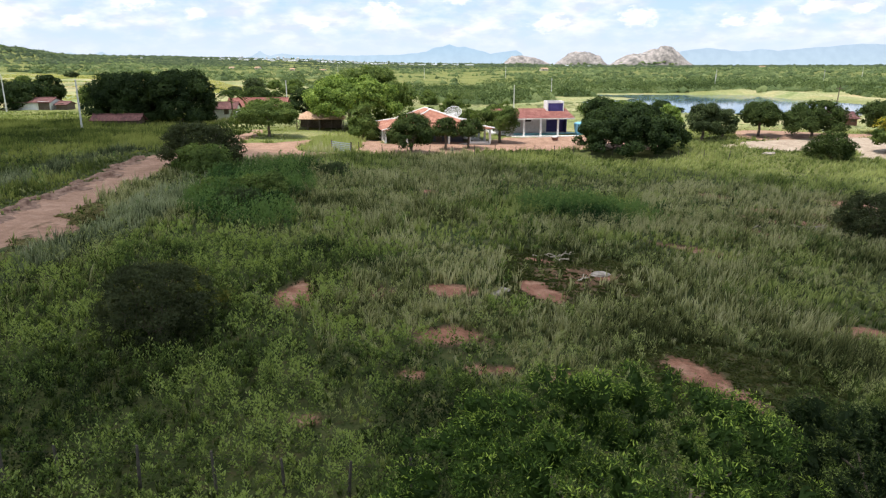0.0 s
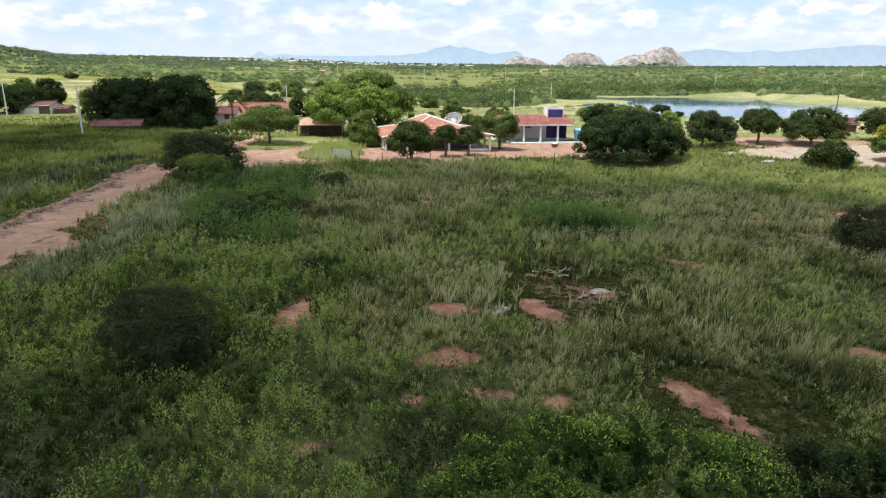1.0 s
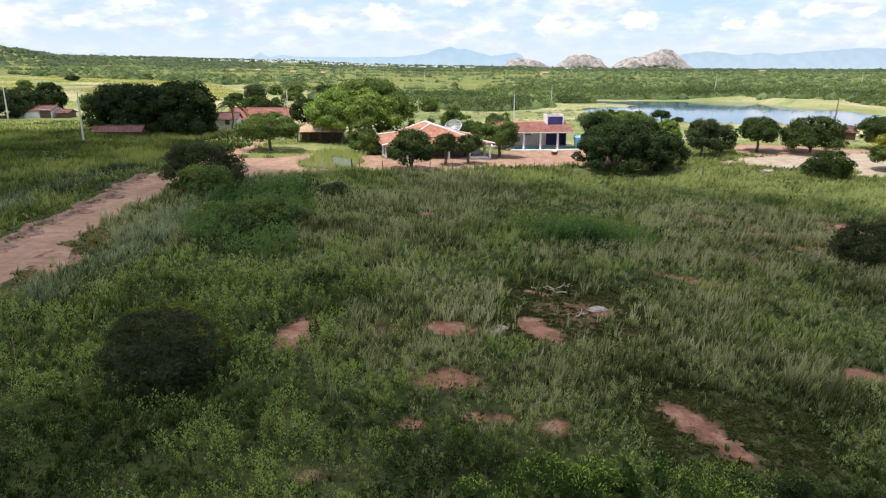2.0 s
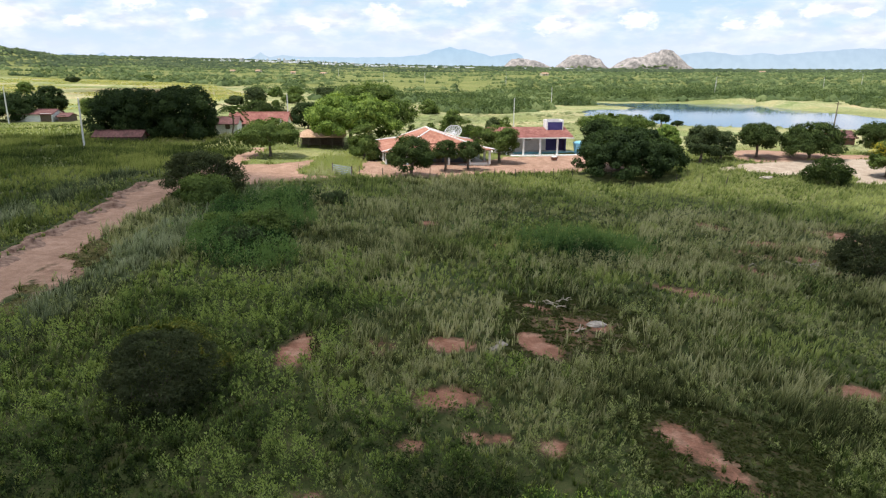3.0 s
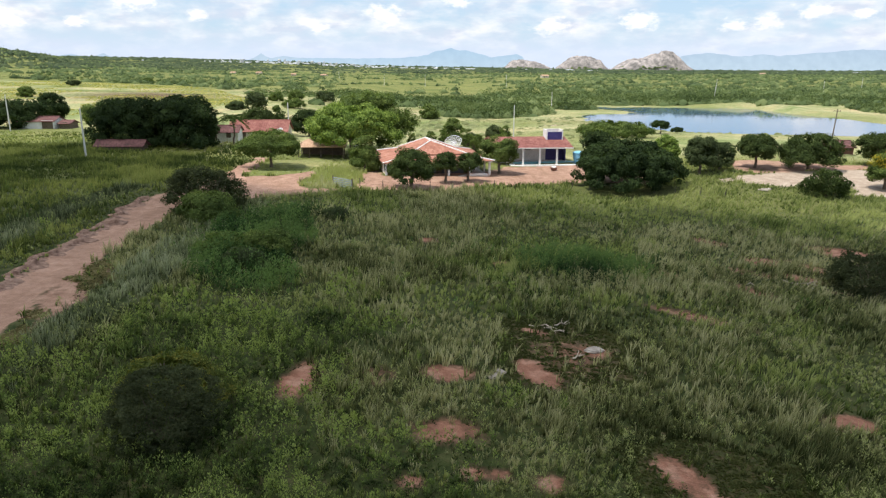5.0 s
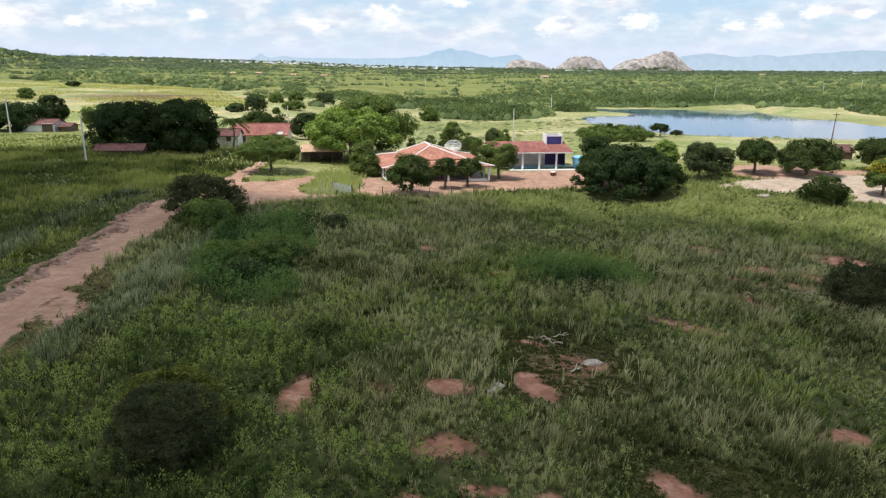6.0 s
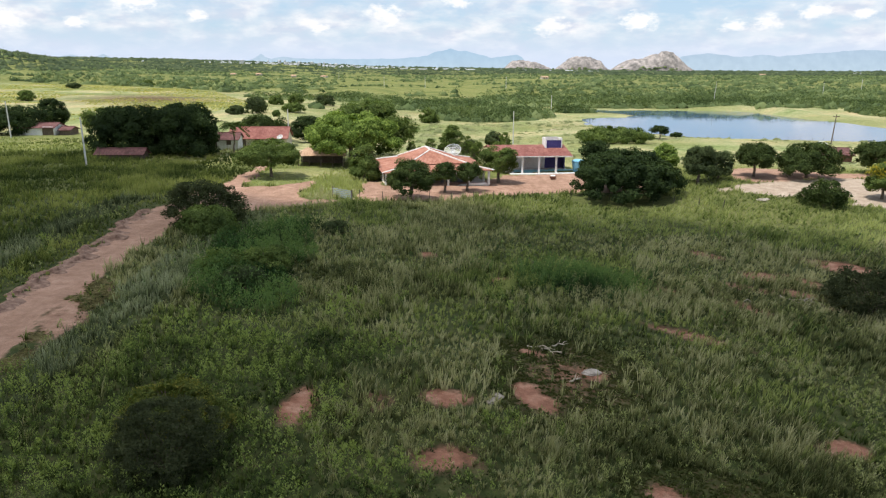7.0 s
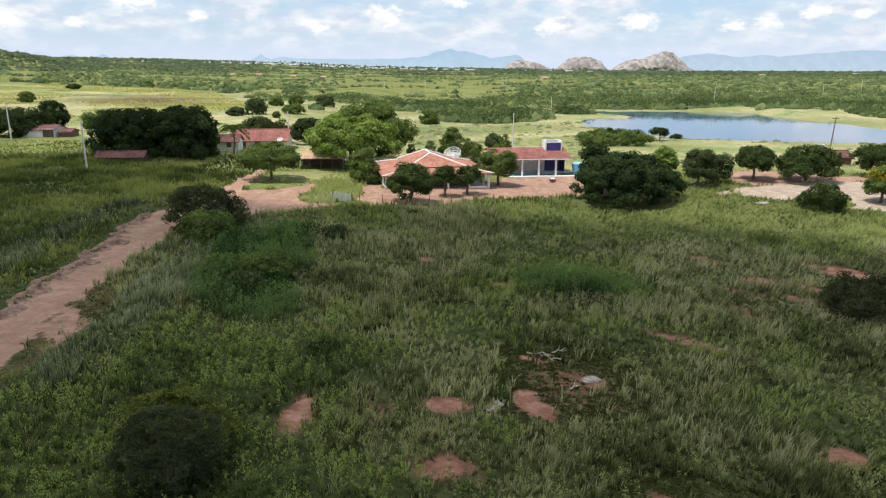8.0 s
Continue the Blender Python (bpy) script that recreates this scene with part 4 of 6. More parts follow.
tree("shade_tree", 82.0, 117.0, 9.6, 6.2, 0.8, M_LEAF_DEEP, ROUND, 28, 7000, 0.3, 32, skirt=0.9, group="trees round the sandy clearing")
tree("flowering_tree", 62.6, 98.6, 5.0, 5.2, 1.0, M_LEAF, "small tree covered in yellow blossom", 29, 5500, 0.25, 26, bloom=1500)
tree("shade_tree", -110.5, 172, 15.0, 7.2, 0.2, M_MANGO, "dark green tree beside the white cottage", 30, 7000, 0.4, 36, skirt=0.9)
tree("shade_tree", -109.5, 187, 7.5, 8.2, 0.8, M_MANGO, "dark upright tree behind the white cottage", 31, 4500, 0.4, 22)
tree("shade_tree", -97.0, 186, 8.5, 5.6, 0.4, M_LEAF, "green tree behind the white cottage", 32, 4000, 0.4, 22)
tree("shade_tree", -88.0, 182, 8.0, 5.0, 0.3, M_LEAF_OLIVE, "green tree behind the white cottage", 40, 4000, 0.4, 22)
tree("thorn_tree", 59.8, 199.8, 5.6, 4, 1.7, M_MANGO, "small dark tree on the lake shore", 33, 1900, 0.3, 14)
tree("thorn_tree", 65.6, 202.9, 3.3, 1.9, 0.5, M_MANGO, "low dark bush on the lake shore", 34, 1000, 0.28, 10)
tree("shade_tree", -0.2, 151.2, 4.5, 6.3, 1.0, M_LEAF, "loose-crowned tree behind the farmhouse", 35, 2600, 0.32, 16)
tree("shade_tree", 9.9, 168.2, 4.6, 4.4, 0.6, M_LEAF_OLIVE, "loose-crowned tree behind the farmhouse", 36, 2400, 0.32, 16)
for bx, by, bw, bh, bs in ((-4.7, 144.2, 2.4, 3.7, 67), (-2.4, 143.4, 2, 4.1, 68), (2.6, 145.4, 3.1, 4.5, 69), (5.5, 149.4, 2.3, 3.1, 82), (9.1, 135, 3.6, 4.4, 83), (-8.2, 136, 2.2, 3.6, 84), (-6.4, 134, 1.8, 2.8, 85), (4.2, 138, 2.0, 3.4, 86), (11.2, 150, 3.2, 5.2, 87), (12.6, 158, 2.4, 3.4, 88)):
    shrub("yard_bush", bx, by, bw, bh, M_LEAF, "loose upright green bush behind the farmhouse", bs, 1300, 0.24, 22, slim=0.36, heart=0.35, swell=1.45, group="bushes behind the farmhouse")
shrub("pasture_bush", 3.5, 154, 3.1, 3.1, M_LEAF_OLIVE, "low bush behind the farmhouse", 66, 1200, 0.3, 10)
for k, (bx, by, bw, bh) in enumerate(((-73.8, 257, 8.4, 6.4), (-83, 322, 7.2, 4.2), (-77, 336, 7.4, 4.6), (-79, 249, 6.2, 3.2), (-62, 267, 8.6, 3.8), (-63, 244, 2.8, 2.2), (-61, 327, 10.0, 4.8),
                                      (-10.4, 278.3, 8.3, 5.8), (-192, 308, 7.4, 4.8), (-236, 428, 7.6, 3.6), (-235, 530, 10.0, 4.4))):
    shrub("pasture_bush", bx, by, bw, bh, M_LEAF_OLIVE if k % 3 == 0 else M_LEAF, "rounded thorn bush standing alone in the pasture", 70 + k, 2600, 0.42, 20, group="bushes in the pasture")
tree("shade_tree", -47.0, 168, 13.0, 6.4, 0.8, M_LEAF_DEEP, "green tree behind the long red-roofed house", 37, 4500, 0.36, 22)
tree("shade_tree", -35.4, 166.6, 7.8, 6.5, 0.6, M_MANGO, "green tree behind the long red-roofed house", 38, 4500, 0.36, 22)
palm("coconut_palm", -44.8, 139, 5.6, "coconut palm with drooping fronds beside the white house", 39)
shrub("thorn_shrub", -26.6, 71.5, 8.6, 4.7, M_SHADE_BUSH, "large dark thorny shrub beside the dirt road", 51, 15000, 0.2, 70, slim=0.38, heart=0.4, swell=1.7)
shrub("leafy_shrub", -24.2, 66.3, 6.0, 3.0, M_LEAF, "rounded green shrub beside the dirt road", 52, 9500, 0.17, 32)
shrub("leafy_shrub", -15.4, 54.5, 4.4, 2.5, M_LEAF, "dark green shrub in tall grass", 53, 6200, 0.15, 26)
shrub("leafy_shrub", -15.9, 50.0, 3.4, 1.9, M_LEAF_OLIVE, "low grey-green shrub in tall grass", 54, 4600, 0.15, 20)
shrub("leafy_shrub", -19.0, 55.0, 4.4, 1.7, M_LEAF, "low green shrub in tall grass", 59, 5000, 0.16, 22)
shrub("leafy_shrub", -12.4, 71.0, 2.8, 1.3, M_LEAF_OLIVE, "low olive shrub in tall grass", 60, 2600, 0.15, 14)
shrub("thorn_shrub", -11.8, 25.7, 4.4, 3.1, M_SHADE_BUSH, "rounded dark shrub standing in tall weeds", 55, 26000, 0.09, 150, slim=0.36, heart=0.35, swell=1.7)
shrub("flowering_weed", -13.0, 29.3, 5.6, 1.9, M_YELLOWISH, "yellow-green flowering weed beside the dark shrub", 63, 11000, 0.09, 80)
shrub("thorn_shrub", 35.4, 54.4, 7.0, 3.5, M_SHADE_BUSH, "dark spreading shrub on a bare bank", 56, 14000, 0.16, 60, slim=0.38, heart=0.4, swell=1.7)
shrub("leafy_shrub", 52.2, 94.8, 6.0, 3.6, M_LEAF_DEEP, "loose green shrub beside the sandy clearing", 57, 4600, 0.3, 34, slim=0.36, heart=0.4, swell=1.6)
shrub("leafy_shrub", 37.3, 120, 4.6, 4.8, M_LEAF_BRIGHT, "yellowish green shrub behind the mango tree", 58, 3200, 0.3, 18)
tree("leucaena_tree", 3.1, 11.2, 8.6, 6.05, 1.4, M_FEATHER, "immature feathery bright green tree top", 61, 56000, 0.098, 170, slim=0.25, heart=0.4, swell=1.6)
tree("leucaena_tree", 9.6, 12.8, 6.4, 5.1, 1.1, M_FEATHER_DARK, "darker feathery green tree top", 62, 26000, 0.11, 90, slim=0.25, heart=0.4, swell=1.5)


# ---- grass and weeds ----
def blades(px, py, per, height, width, rng, lean, segments, tone):
    """Tufts of grass at (px, py): per blades each, bent blades that fan out. Also the tone of each vertex."""
    k = len(px) * per
    cx, cy = np.repeat(px, per), np.repeat(py, per)
    hh = np.repeat(height, per) * rng.uniform(0.5, 1.15, k)
    ww = np.repeat(width, per) * rng.uniform(0.7, 1.3, k)
    tn = np.repeat(tone, per) + rng.normal(0, 0.12, k)
    r = rng.uniform(0, 1, k) ** 0.7 * np.repeat(height, per) * 0.17
    an = rng.uniform(0, 2 * math.pi, k)
    bx, by = cx + r * np.cos(an), cy + r * np.sin(an)
    bz = np.repeat(land(px, py), per) - 0.06
    ox = np.cos(an) * 0.2 + rng.normal(0, 0.12, k) + np.repeat(lean, per)
    oy = np.sin(an) * 0.2 + rng.normal(0, 0.12, k)
    fa = rng.uniform(0, math.pi, k)
    sx, sy = np.cos(fa) * ww * 0.5, np.sin(fa) * ww * 0.5
    base = np.stack((bx, by, bz), -1)
    side = np.stack((sx, sy, sx * 0), -1)
    mid = base + np.stack((ox * 0.34 * hh, oy * 0.34 * hh, 0.6 * hh), -1)
    tip = base + np.stack((ox * hh * 1.05, oy * hh * 1.05, hh), -1)
    b = np.arange(k)[:, None]
    # vertex tone: shade painted in at the root, tip paler like seed heads
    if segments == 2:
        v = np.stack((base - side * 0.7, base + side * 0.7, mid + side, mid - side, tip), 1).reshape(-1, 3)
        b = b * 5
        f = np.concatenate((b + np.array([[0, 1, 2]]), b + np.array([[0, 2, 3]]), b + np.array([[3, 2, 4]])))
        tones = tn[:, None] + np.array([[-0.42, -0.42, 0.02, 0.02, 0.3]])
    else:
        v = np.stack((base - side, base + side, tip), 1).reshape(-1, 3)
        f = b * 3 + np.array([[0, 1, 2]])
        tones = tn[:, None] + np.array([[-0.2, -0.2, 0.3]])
    return v, f, tones.ravel()


def scatter(y0, y1, density, rng):
    """Places between the rows y0 and y1 over the width of the meadow."""
    area = 0.72 * (y1 * y1 - y0 * y0) + 12 * (y1 - y0)
    k = int(area * density)
    y = np.sqrt(rng.uniform(0, 1, k) * (y1 * y1 - y0 * y0) + y0 * y0)
    x = rng.uniform(-1, 1, k) * (0.72 * y + 6)
    red, track, sand, dry, tall = cover(x, y)
    bare = np.maximum(np.maximum(red, track), sand)
    keep = rng.uniform(0, 1, k) > np.maximum(np.maximum(track, sand) * 1.25 - 0.08, red * 1.22 - 0.08)
    keep &= ~(((inside(LOW_TURF, x, y) > 0) | (inside(LOW_HOLLOW, x, y) > 0)) & (rng.uniform(0, 1, k) < 0.8))
    keep &= np.hypot((x - 24.6) / 7.4, (y - 97.5) / 6.6) > 1
    for hx0, hx1, hy0, hy1 in BUILT:
        keep &= ~((x > hx0) & (x < hx1) & (y > hy0) & (y < hy1))
    return x[keep], y[keep]


BUILT = [(-12, 9, 101, 120), (8, 30, 113, 130), (-28, -16, 119, 127)]


def lushness(x, y):
    """0: grey-green seeding grass, 1: fresh green growth."""
    v = wobble(x, y, 11, 41) * 0.6 + wobble(x, y, 4, 42) * 0.4
    v = v + 0.28 * step(4, 14, -x) * (1 - step(36, 60, y)) + 0.25 * (1 - step(20, 30, y))
    v = v + 0.3 * np.exp(-(((x - 10) / 9) ** 2 + ((y - 60) / 9) ** 2)) + 0.3 * step(88, 100, y) * step(-40, -34, x) + 0.4 * step(24, 32, x) * step(76, 86, y) + 0.35 * step(-2, 8, x) * step(72, 84, y) + 0.3 * (x > -34) * (x < -11) * (y > 95) - 0.1 - 0.3 * np.exp(-((x + 20.5) / 3.0) ** 2) * (y < 75) + 0.16 * (x < -36) - 0.4 * (x < -36) * step(97, 106, y + 6 * wobble(x, y, 8, 46)) * (1 - step(130, 138, y)) + 0.3 * (x < -60) * step(134, 140, y)
    return v


def weedy(x, y):
    """How thick the green weeds stand."""
    v = wobble(x, y, 5, 51) * 0.6 + wobble(x, y, 1.6, 52) * 0.3 + 0.4 * step(-1, 9, -x) * (1 - step(34, 56, y)) + 0.22 * (1 - step(15, 24, y)) - 0.3 * step(4, 14, x) * step(20, 28, y)
    strip = step(-1.2, 1.6, inside(THICKET, x, y) + (wobble(x, y, 3, 58) - 0.5) * 3)
    strip = np.maximum(strip, np.exp(-(((x - 11.5) / 6.5) ** 2 + ((y - 57.5) / 4.5) ** 2)))
    v = v - 0.6 * np.exp(-((x + 22) / 3.2) ** 2) * step(28, 36, y)
    return v + 0.75 * strip - 0.22 * step(44, 60, y) + 0.14 * (1 - step(24, 30, y)) * (1 - step(0, 5, x)), strip


def build_grass():
    rng = np.random.default_rng(5)
    dull, lush, field, sage = [], [], [], []
    for y0, y1, density, per, wide, seg in ((9, 32, 8.5, 13, 0.034, 2), (32, 60, 6.4, 9, 0.05, 2), (60, 124, 4.4, 6, 0.1, 1), (124, 162, 2.4, 5, 0.15, 1)):
        x, y = scatter(y0, y1, density, rng)
        spare = (weedy(x, y)[0] < 0.6) | (rng.uniform(0, 1, len(x)) < 0.4) | (y > 60)
        x, y = x[spare], y[spare]
        fresh = (lushness(x, y) + rng.normal(0, 0.08, len(x)) > 0.56) & ((y < 124) | (x < -40))
        h = 0.24 + 0.62 * wobble(x, y, 6, 43) + 0.42 * wobble(x, y, 1.7, 44)
        h = h * rng.uniform(0.6, 1.3, len(x)) * np.where(fresh, 0.86, 1.0) * (0.82 + 0.18 * step(40, 55, y))
        h = h * (1 - 0.45 * step(104, 116, y) * step(-45, -35, x)) * np.where(inside(LAWN, x, y) > 0, 0.35 + 1.0 * step(-23, -19, x), 1.0) * np.where((x < -60) & (y > 134), 0.6, 1.0)
        h = h * np.where(x < -29, 0.3 + 0.7 * step(0.5, 3.6, -road_inside(x, y)), 1.0)
        thin = ((x < -40) & (x > -140)) | (rng.uniform(0, 1, len(x)) > step(112, 138, y))
        x, y, h, fresh = x[thin], y[thin], h[thin], fresh[thin]
        tone = rng.normal(0.47, 0.2, len(x)) + 0.6 * (wobble(x, y, 9, 45) - 0.5) + 0.7 * (wobble(x, y, 2.2, 48) - 0.5) + 0.55 * step(115, 130, y) * step(-60, -40, x) + 0.2 * step(34, 60, y) + 0.02 * step(6, 18, x) - 0.16 * step(3, 9, x) * (1 - step(24, 33, y)) + 0.15 * (np.abs(x - 1) < 5) * (y < 28) - 0.1 * step(2, 8, x) * (y < 45) - 0.12 * (x < -36) * (1 - step(134, 140, y)) + 0.3 * (x < -36) * (wobble(x, y, 14, 47) - 0.5) - 0.05 * (x < -70) * step(136, 142, y) + 0.9 * (inside(LAWN, x, y) > 0)
        tone = tone + 0.22 * step(10, 16, x) * np.exp(-((y - 40) / 7) ** 2) - 0.18 * step(12, 20, x) * np.exp(-((y - 59) / 8) ** 2)
        # bluish tall grass along both sides of the road, yellow-green growth over the field beyond
        beside = np.exp(-((x + 22.5) / 2.6) ** 2) * (y < 78) + np.exp(-((road_inside(x, y) + 5.5) / 2.2) ** 2) * (x < -33) * (y < 84)
        h = h * (1 + 0.4 * np.clip(beside, 0, 1))
        tone = np.where(beside > 0.45, 0.75 * tone + 0.1 - 0.28 * (x < -33), tone)
        verge = inside(VERGE, x, y) > -0.3
        h = np.where(verge, 0.5 * h * (rng.uniform(0, 1, len(x)) < 0.12), h)
        far_side = (x < -33) & (y < 134) & (beside < 0.45)
        tone = np.where(far_side, 0.42 - 0.2 * step(-46, -42, x) * step(100, 106, y) + 1.25 * (wobble(x, y, 6, 71) - 0.5) + 0.5 * (wobble(x, y, 1.8, 72) - 0.5) + 0.12 * rng.normal(0, 1, len(x)), tone)
        strip = (x < -60) & (y >= 134)
        fresh, far_side = fresh & ~strip, far_side & ~strip
        bow = 0.05 + 0.12 * step(6, 26, x) + 0.12 * (wobble(x, y, 7, 73) - 0.3)
        fresh = fresh & (beside < 0.45) & ~verge
        for bag, pick in ((dull, ~fresh & ~far_side & ~strip & (beside < 0.45)), (sage, beside >= 0.45), (lush, (fresh | strip) & ~far_side), (field, far_side)):
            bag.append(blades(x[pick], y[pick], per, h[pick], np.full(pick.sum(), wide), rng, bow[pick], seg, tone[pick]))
    # round and behind the place where the way begins
    k = 2600
    x, y = rng.uniform(-34, 34, k), rng.uniform(-30, 9.5, k)
    keep = road_inside(x, y) < -0.5
    x, y = x[keep], y[keep]
    h = (0.4 + 0.5 * wobble(x, y, 6, 43)) * rng.uniform(0.6, 1.3, len(x))
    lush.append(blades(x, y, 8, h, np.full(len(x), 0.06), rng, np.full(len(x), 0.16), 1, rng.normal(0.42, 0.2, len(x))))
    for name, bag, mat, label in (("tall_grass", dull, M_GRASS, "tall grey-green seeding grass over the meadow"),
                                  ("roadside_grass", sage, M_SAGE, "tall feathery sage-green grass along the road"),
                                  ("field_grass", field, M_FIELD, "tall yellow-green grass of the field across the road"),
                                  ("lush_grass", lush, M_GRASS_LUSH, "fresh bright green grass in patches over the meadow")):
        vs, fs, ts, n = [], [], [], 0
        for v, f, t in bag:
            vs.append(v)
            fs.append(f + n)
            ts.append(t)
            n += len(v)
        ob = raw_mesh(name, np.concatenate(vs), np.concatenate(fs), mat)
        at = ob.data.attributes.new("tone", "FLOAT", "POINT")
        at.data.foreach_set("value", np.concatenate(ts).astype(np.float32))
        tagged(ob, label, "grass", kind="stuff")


build_grass()


def build_weeds(name, mat, label, grey, rings, seed, deep=False):
    """Upright leafy weeds, knee to hip high; the grey ones stand where the green ones do not."""
    rng = np.random.default_rng(seed)
    vs, fs, ts, n = [], [], [], 0
    for y0, y1, density, per, size in rings:
        x, y = scatter(y0, y1, density, rng)
        want, strip = weedy(x, y)
        keep = ((want < 0.6) & (wobble(x, y, 4.2, 56) + rng.normal(0, 0.12, len(x)) > 0.36) & (inside(LAWN, x, y) < 0)) if grey else want > 0.56
        pale = wobble(x, y, 3.3, 57) > 0.76
        keep = (keep | ((want > 0.56) & pale)) if grey else keep & ~pale
        keep = (strip + rng.normal(0, 0.2, len(x)) > 0.5) if deep else keep & (strip < 0.4)
        keep &= road_inside(x, y) < -1.0
        x, y, strip = x[keep], y[keep], strip[keep]
        m = len(x)
        h = (0.28 + 0.5 * wobble(x, y, 2.6, 53) + 1.0 * wobble(x, y, 1.2, 55) ** 1.6 + 0.75 * strip) * rng.uniform(0.75, 1.2, m) * (0.72 if grey else 1.0)
        k = m * per
        t = rng.uniform(0.1, 1, k)
        an = rng.uniform(0, 2 * math.pi, k)
        hh = np.repeat(h, per)
        r = (0.07 + 0.21 * (1 - t)) * np.sqrt(rng.uniform(0.05, 1, k)) * (0.6 + 0.6 * hh)
        c = np.stack((np.repeat(x, per) + np.cos(an) * r, np.repeat(y, per) + np.sin(an) * r, np.repeat(land(x, y), per) + hh * t), -1)
        o = np.stack((np.cos(an), np.sin(an), 0.5 + 0.9 * t), -1)
        v, f = leaf_cards(c, o, size, size * (0.3 if grey else 0.42), rng, 0.3)
        # tone climbs with height: shade painted low on each plant, lit tops above
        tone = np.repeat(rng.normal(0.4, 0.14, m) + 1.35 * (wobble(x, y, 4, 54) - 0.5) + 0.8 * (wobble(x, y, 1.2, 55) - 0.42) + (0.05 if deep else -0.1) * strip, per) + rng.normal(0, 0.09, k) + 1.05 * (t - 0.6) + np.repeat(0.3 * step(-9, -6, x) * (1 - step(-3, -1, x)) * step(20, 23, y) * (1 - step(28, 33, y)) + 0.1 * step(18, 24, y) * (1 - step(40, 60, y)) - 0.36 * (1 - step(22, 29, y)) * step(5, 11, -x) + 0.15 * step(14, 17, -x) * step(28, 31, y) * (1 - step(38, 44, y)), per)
        vs.append(v)
        fs.append(f + n)
        ts.append(np.repeat(tone, 4))
        n += len(v)
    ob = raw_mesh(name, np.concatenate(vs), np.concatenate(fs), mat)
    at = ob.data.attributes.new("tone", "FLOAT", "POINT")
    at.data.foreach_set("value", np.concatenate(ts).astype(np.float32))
    tagged(ob, label, "weeds", kind="stuff")


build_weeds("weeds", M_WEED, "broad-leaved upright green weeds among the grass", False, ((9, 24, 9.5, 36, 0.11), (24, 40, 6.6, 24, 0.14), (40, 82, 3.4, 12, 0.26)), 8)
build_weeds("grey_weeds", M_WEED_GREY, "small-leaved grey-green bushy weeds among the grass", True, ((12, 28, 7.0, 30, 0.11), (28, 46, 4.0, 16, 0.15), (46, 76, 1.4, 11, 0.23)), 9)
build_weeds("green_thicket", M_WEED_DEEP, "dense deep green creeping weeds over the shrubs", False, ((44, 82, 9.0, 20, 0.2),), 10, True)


def flat_tufts(x, y, per, reach, height, wide, rng):
    """Low tufts of soft grass that lie outwards."""
    k = len(x) * per
    an = rng.uniform(0, 2 * math.pi, k)
    hh = height * rng.uniform(0.6, 1.3, k)
    base = np.stack((np.repeat(x, per), np.repeat(y, per), np.repeat(land(x, y), per) - 0.03), -1)
    d = np.stack((np.cos(an), np.sin(an), an * 0), -1)
    sd = np.stack((-np.sin(an), np.cos(an), an * 0), -1) * (wide * 0.5)
    mid = base + d * (reach * 0.45) + np.stack((an * 0, an * 0, hh), -1)
    tip = base + d * (reach * rng.uniform(0.8, 1.3, k))[:, None] + np.stack((an * 0, an * 0, hh * 0.45), -1)
    v = np.stack((base, mid + sd, tip, mid - sd), 1).reshape(-1, 3)
    b = np.arange(k)[:, None] * 4
    return v, np.concatenate((b + np.array([[0, 1, 2]]), b + np.array([[0, 2, 3]])))


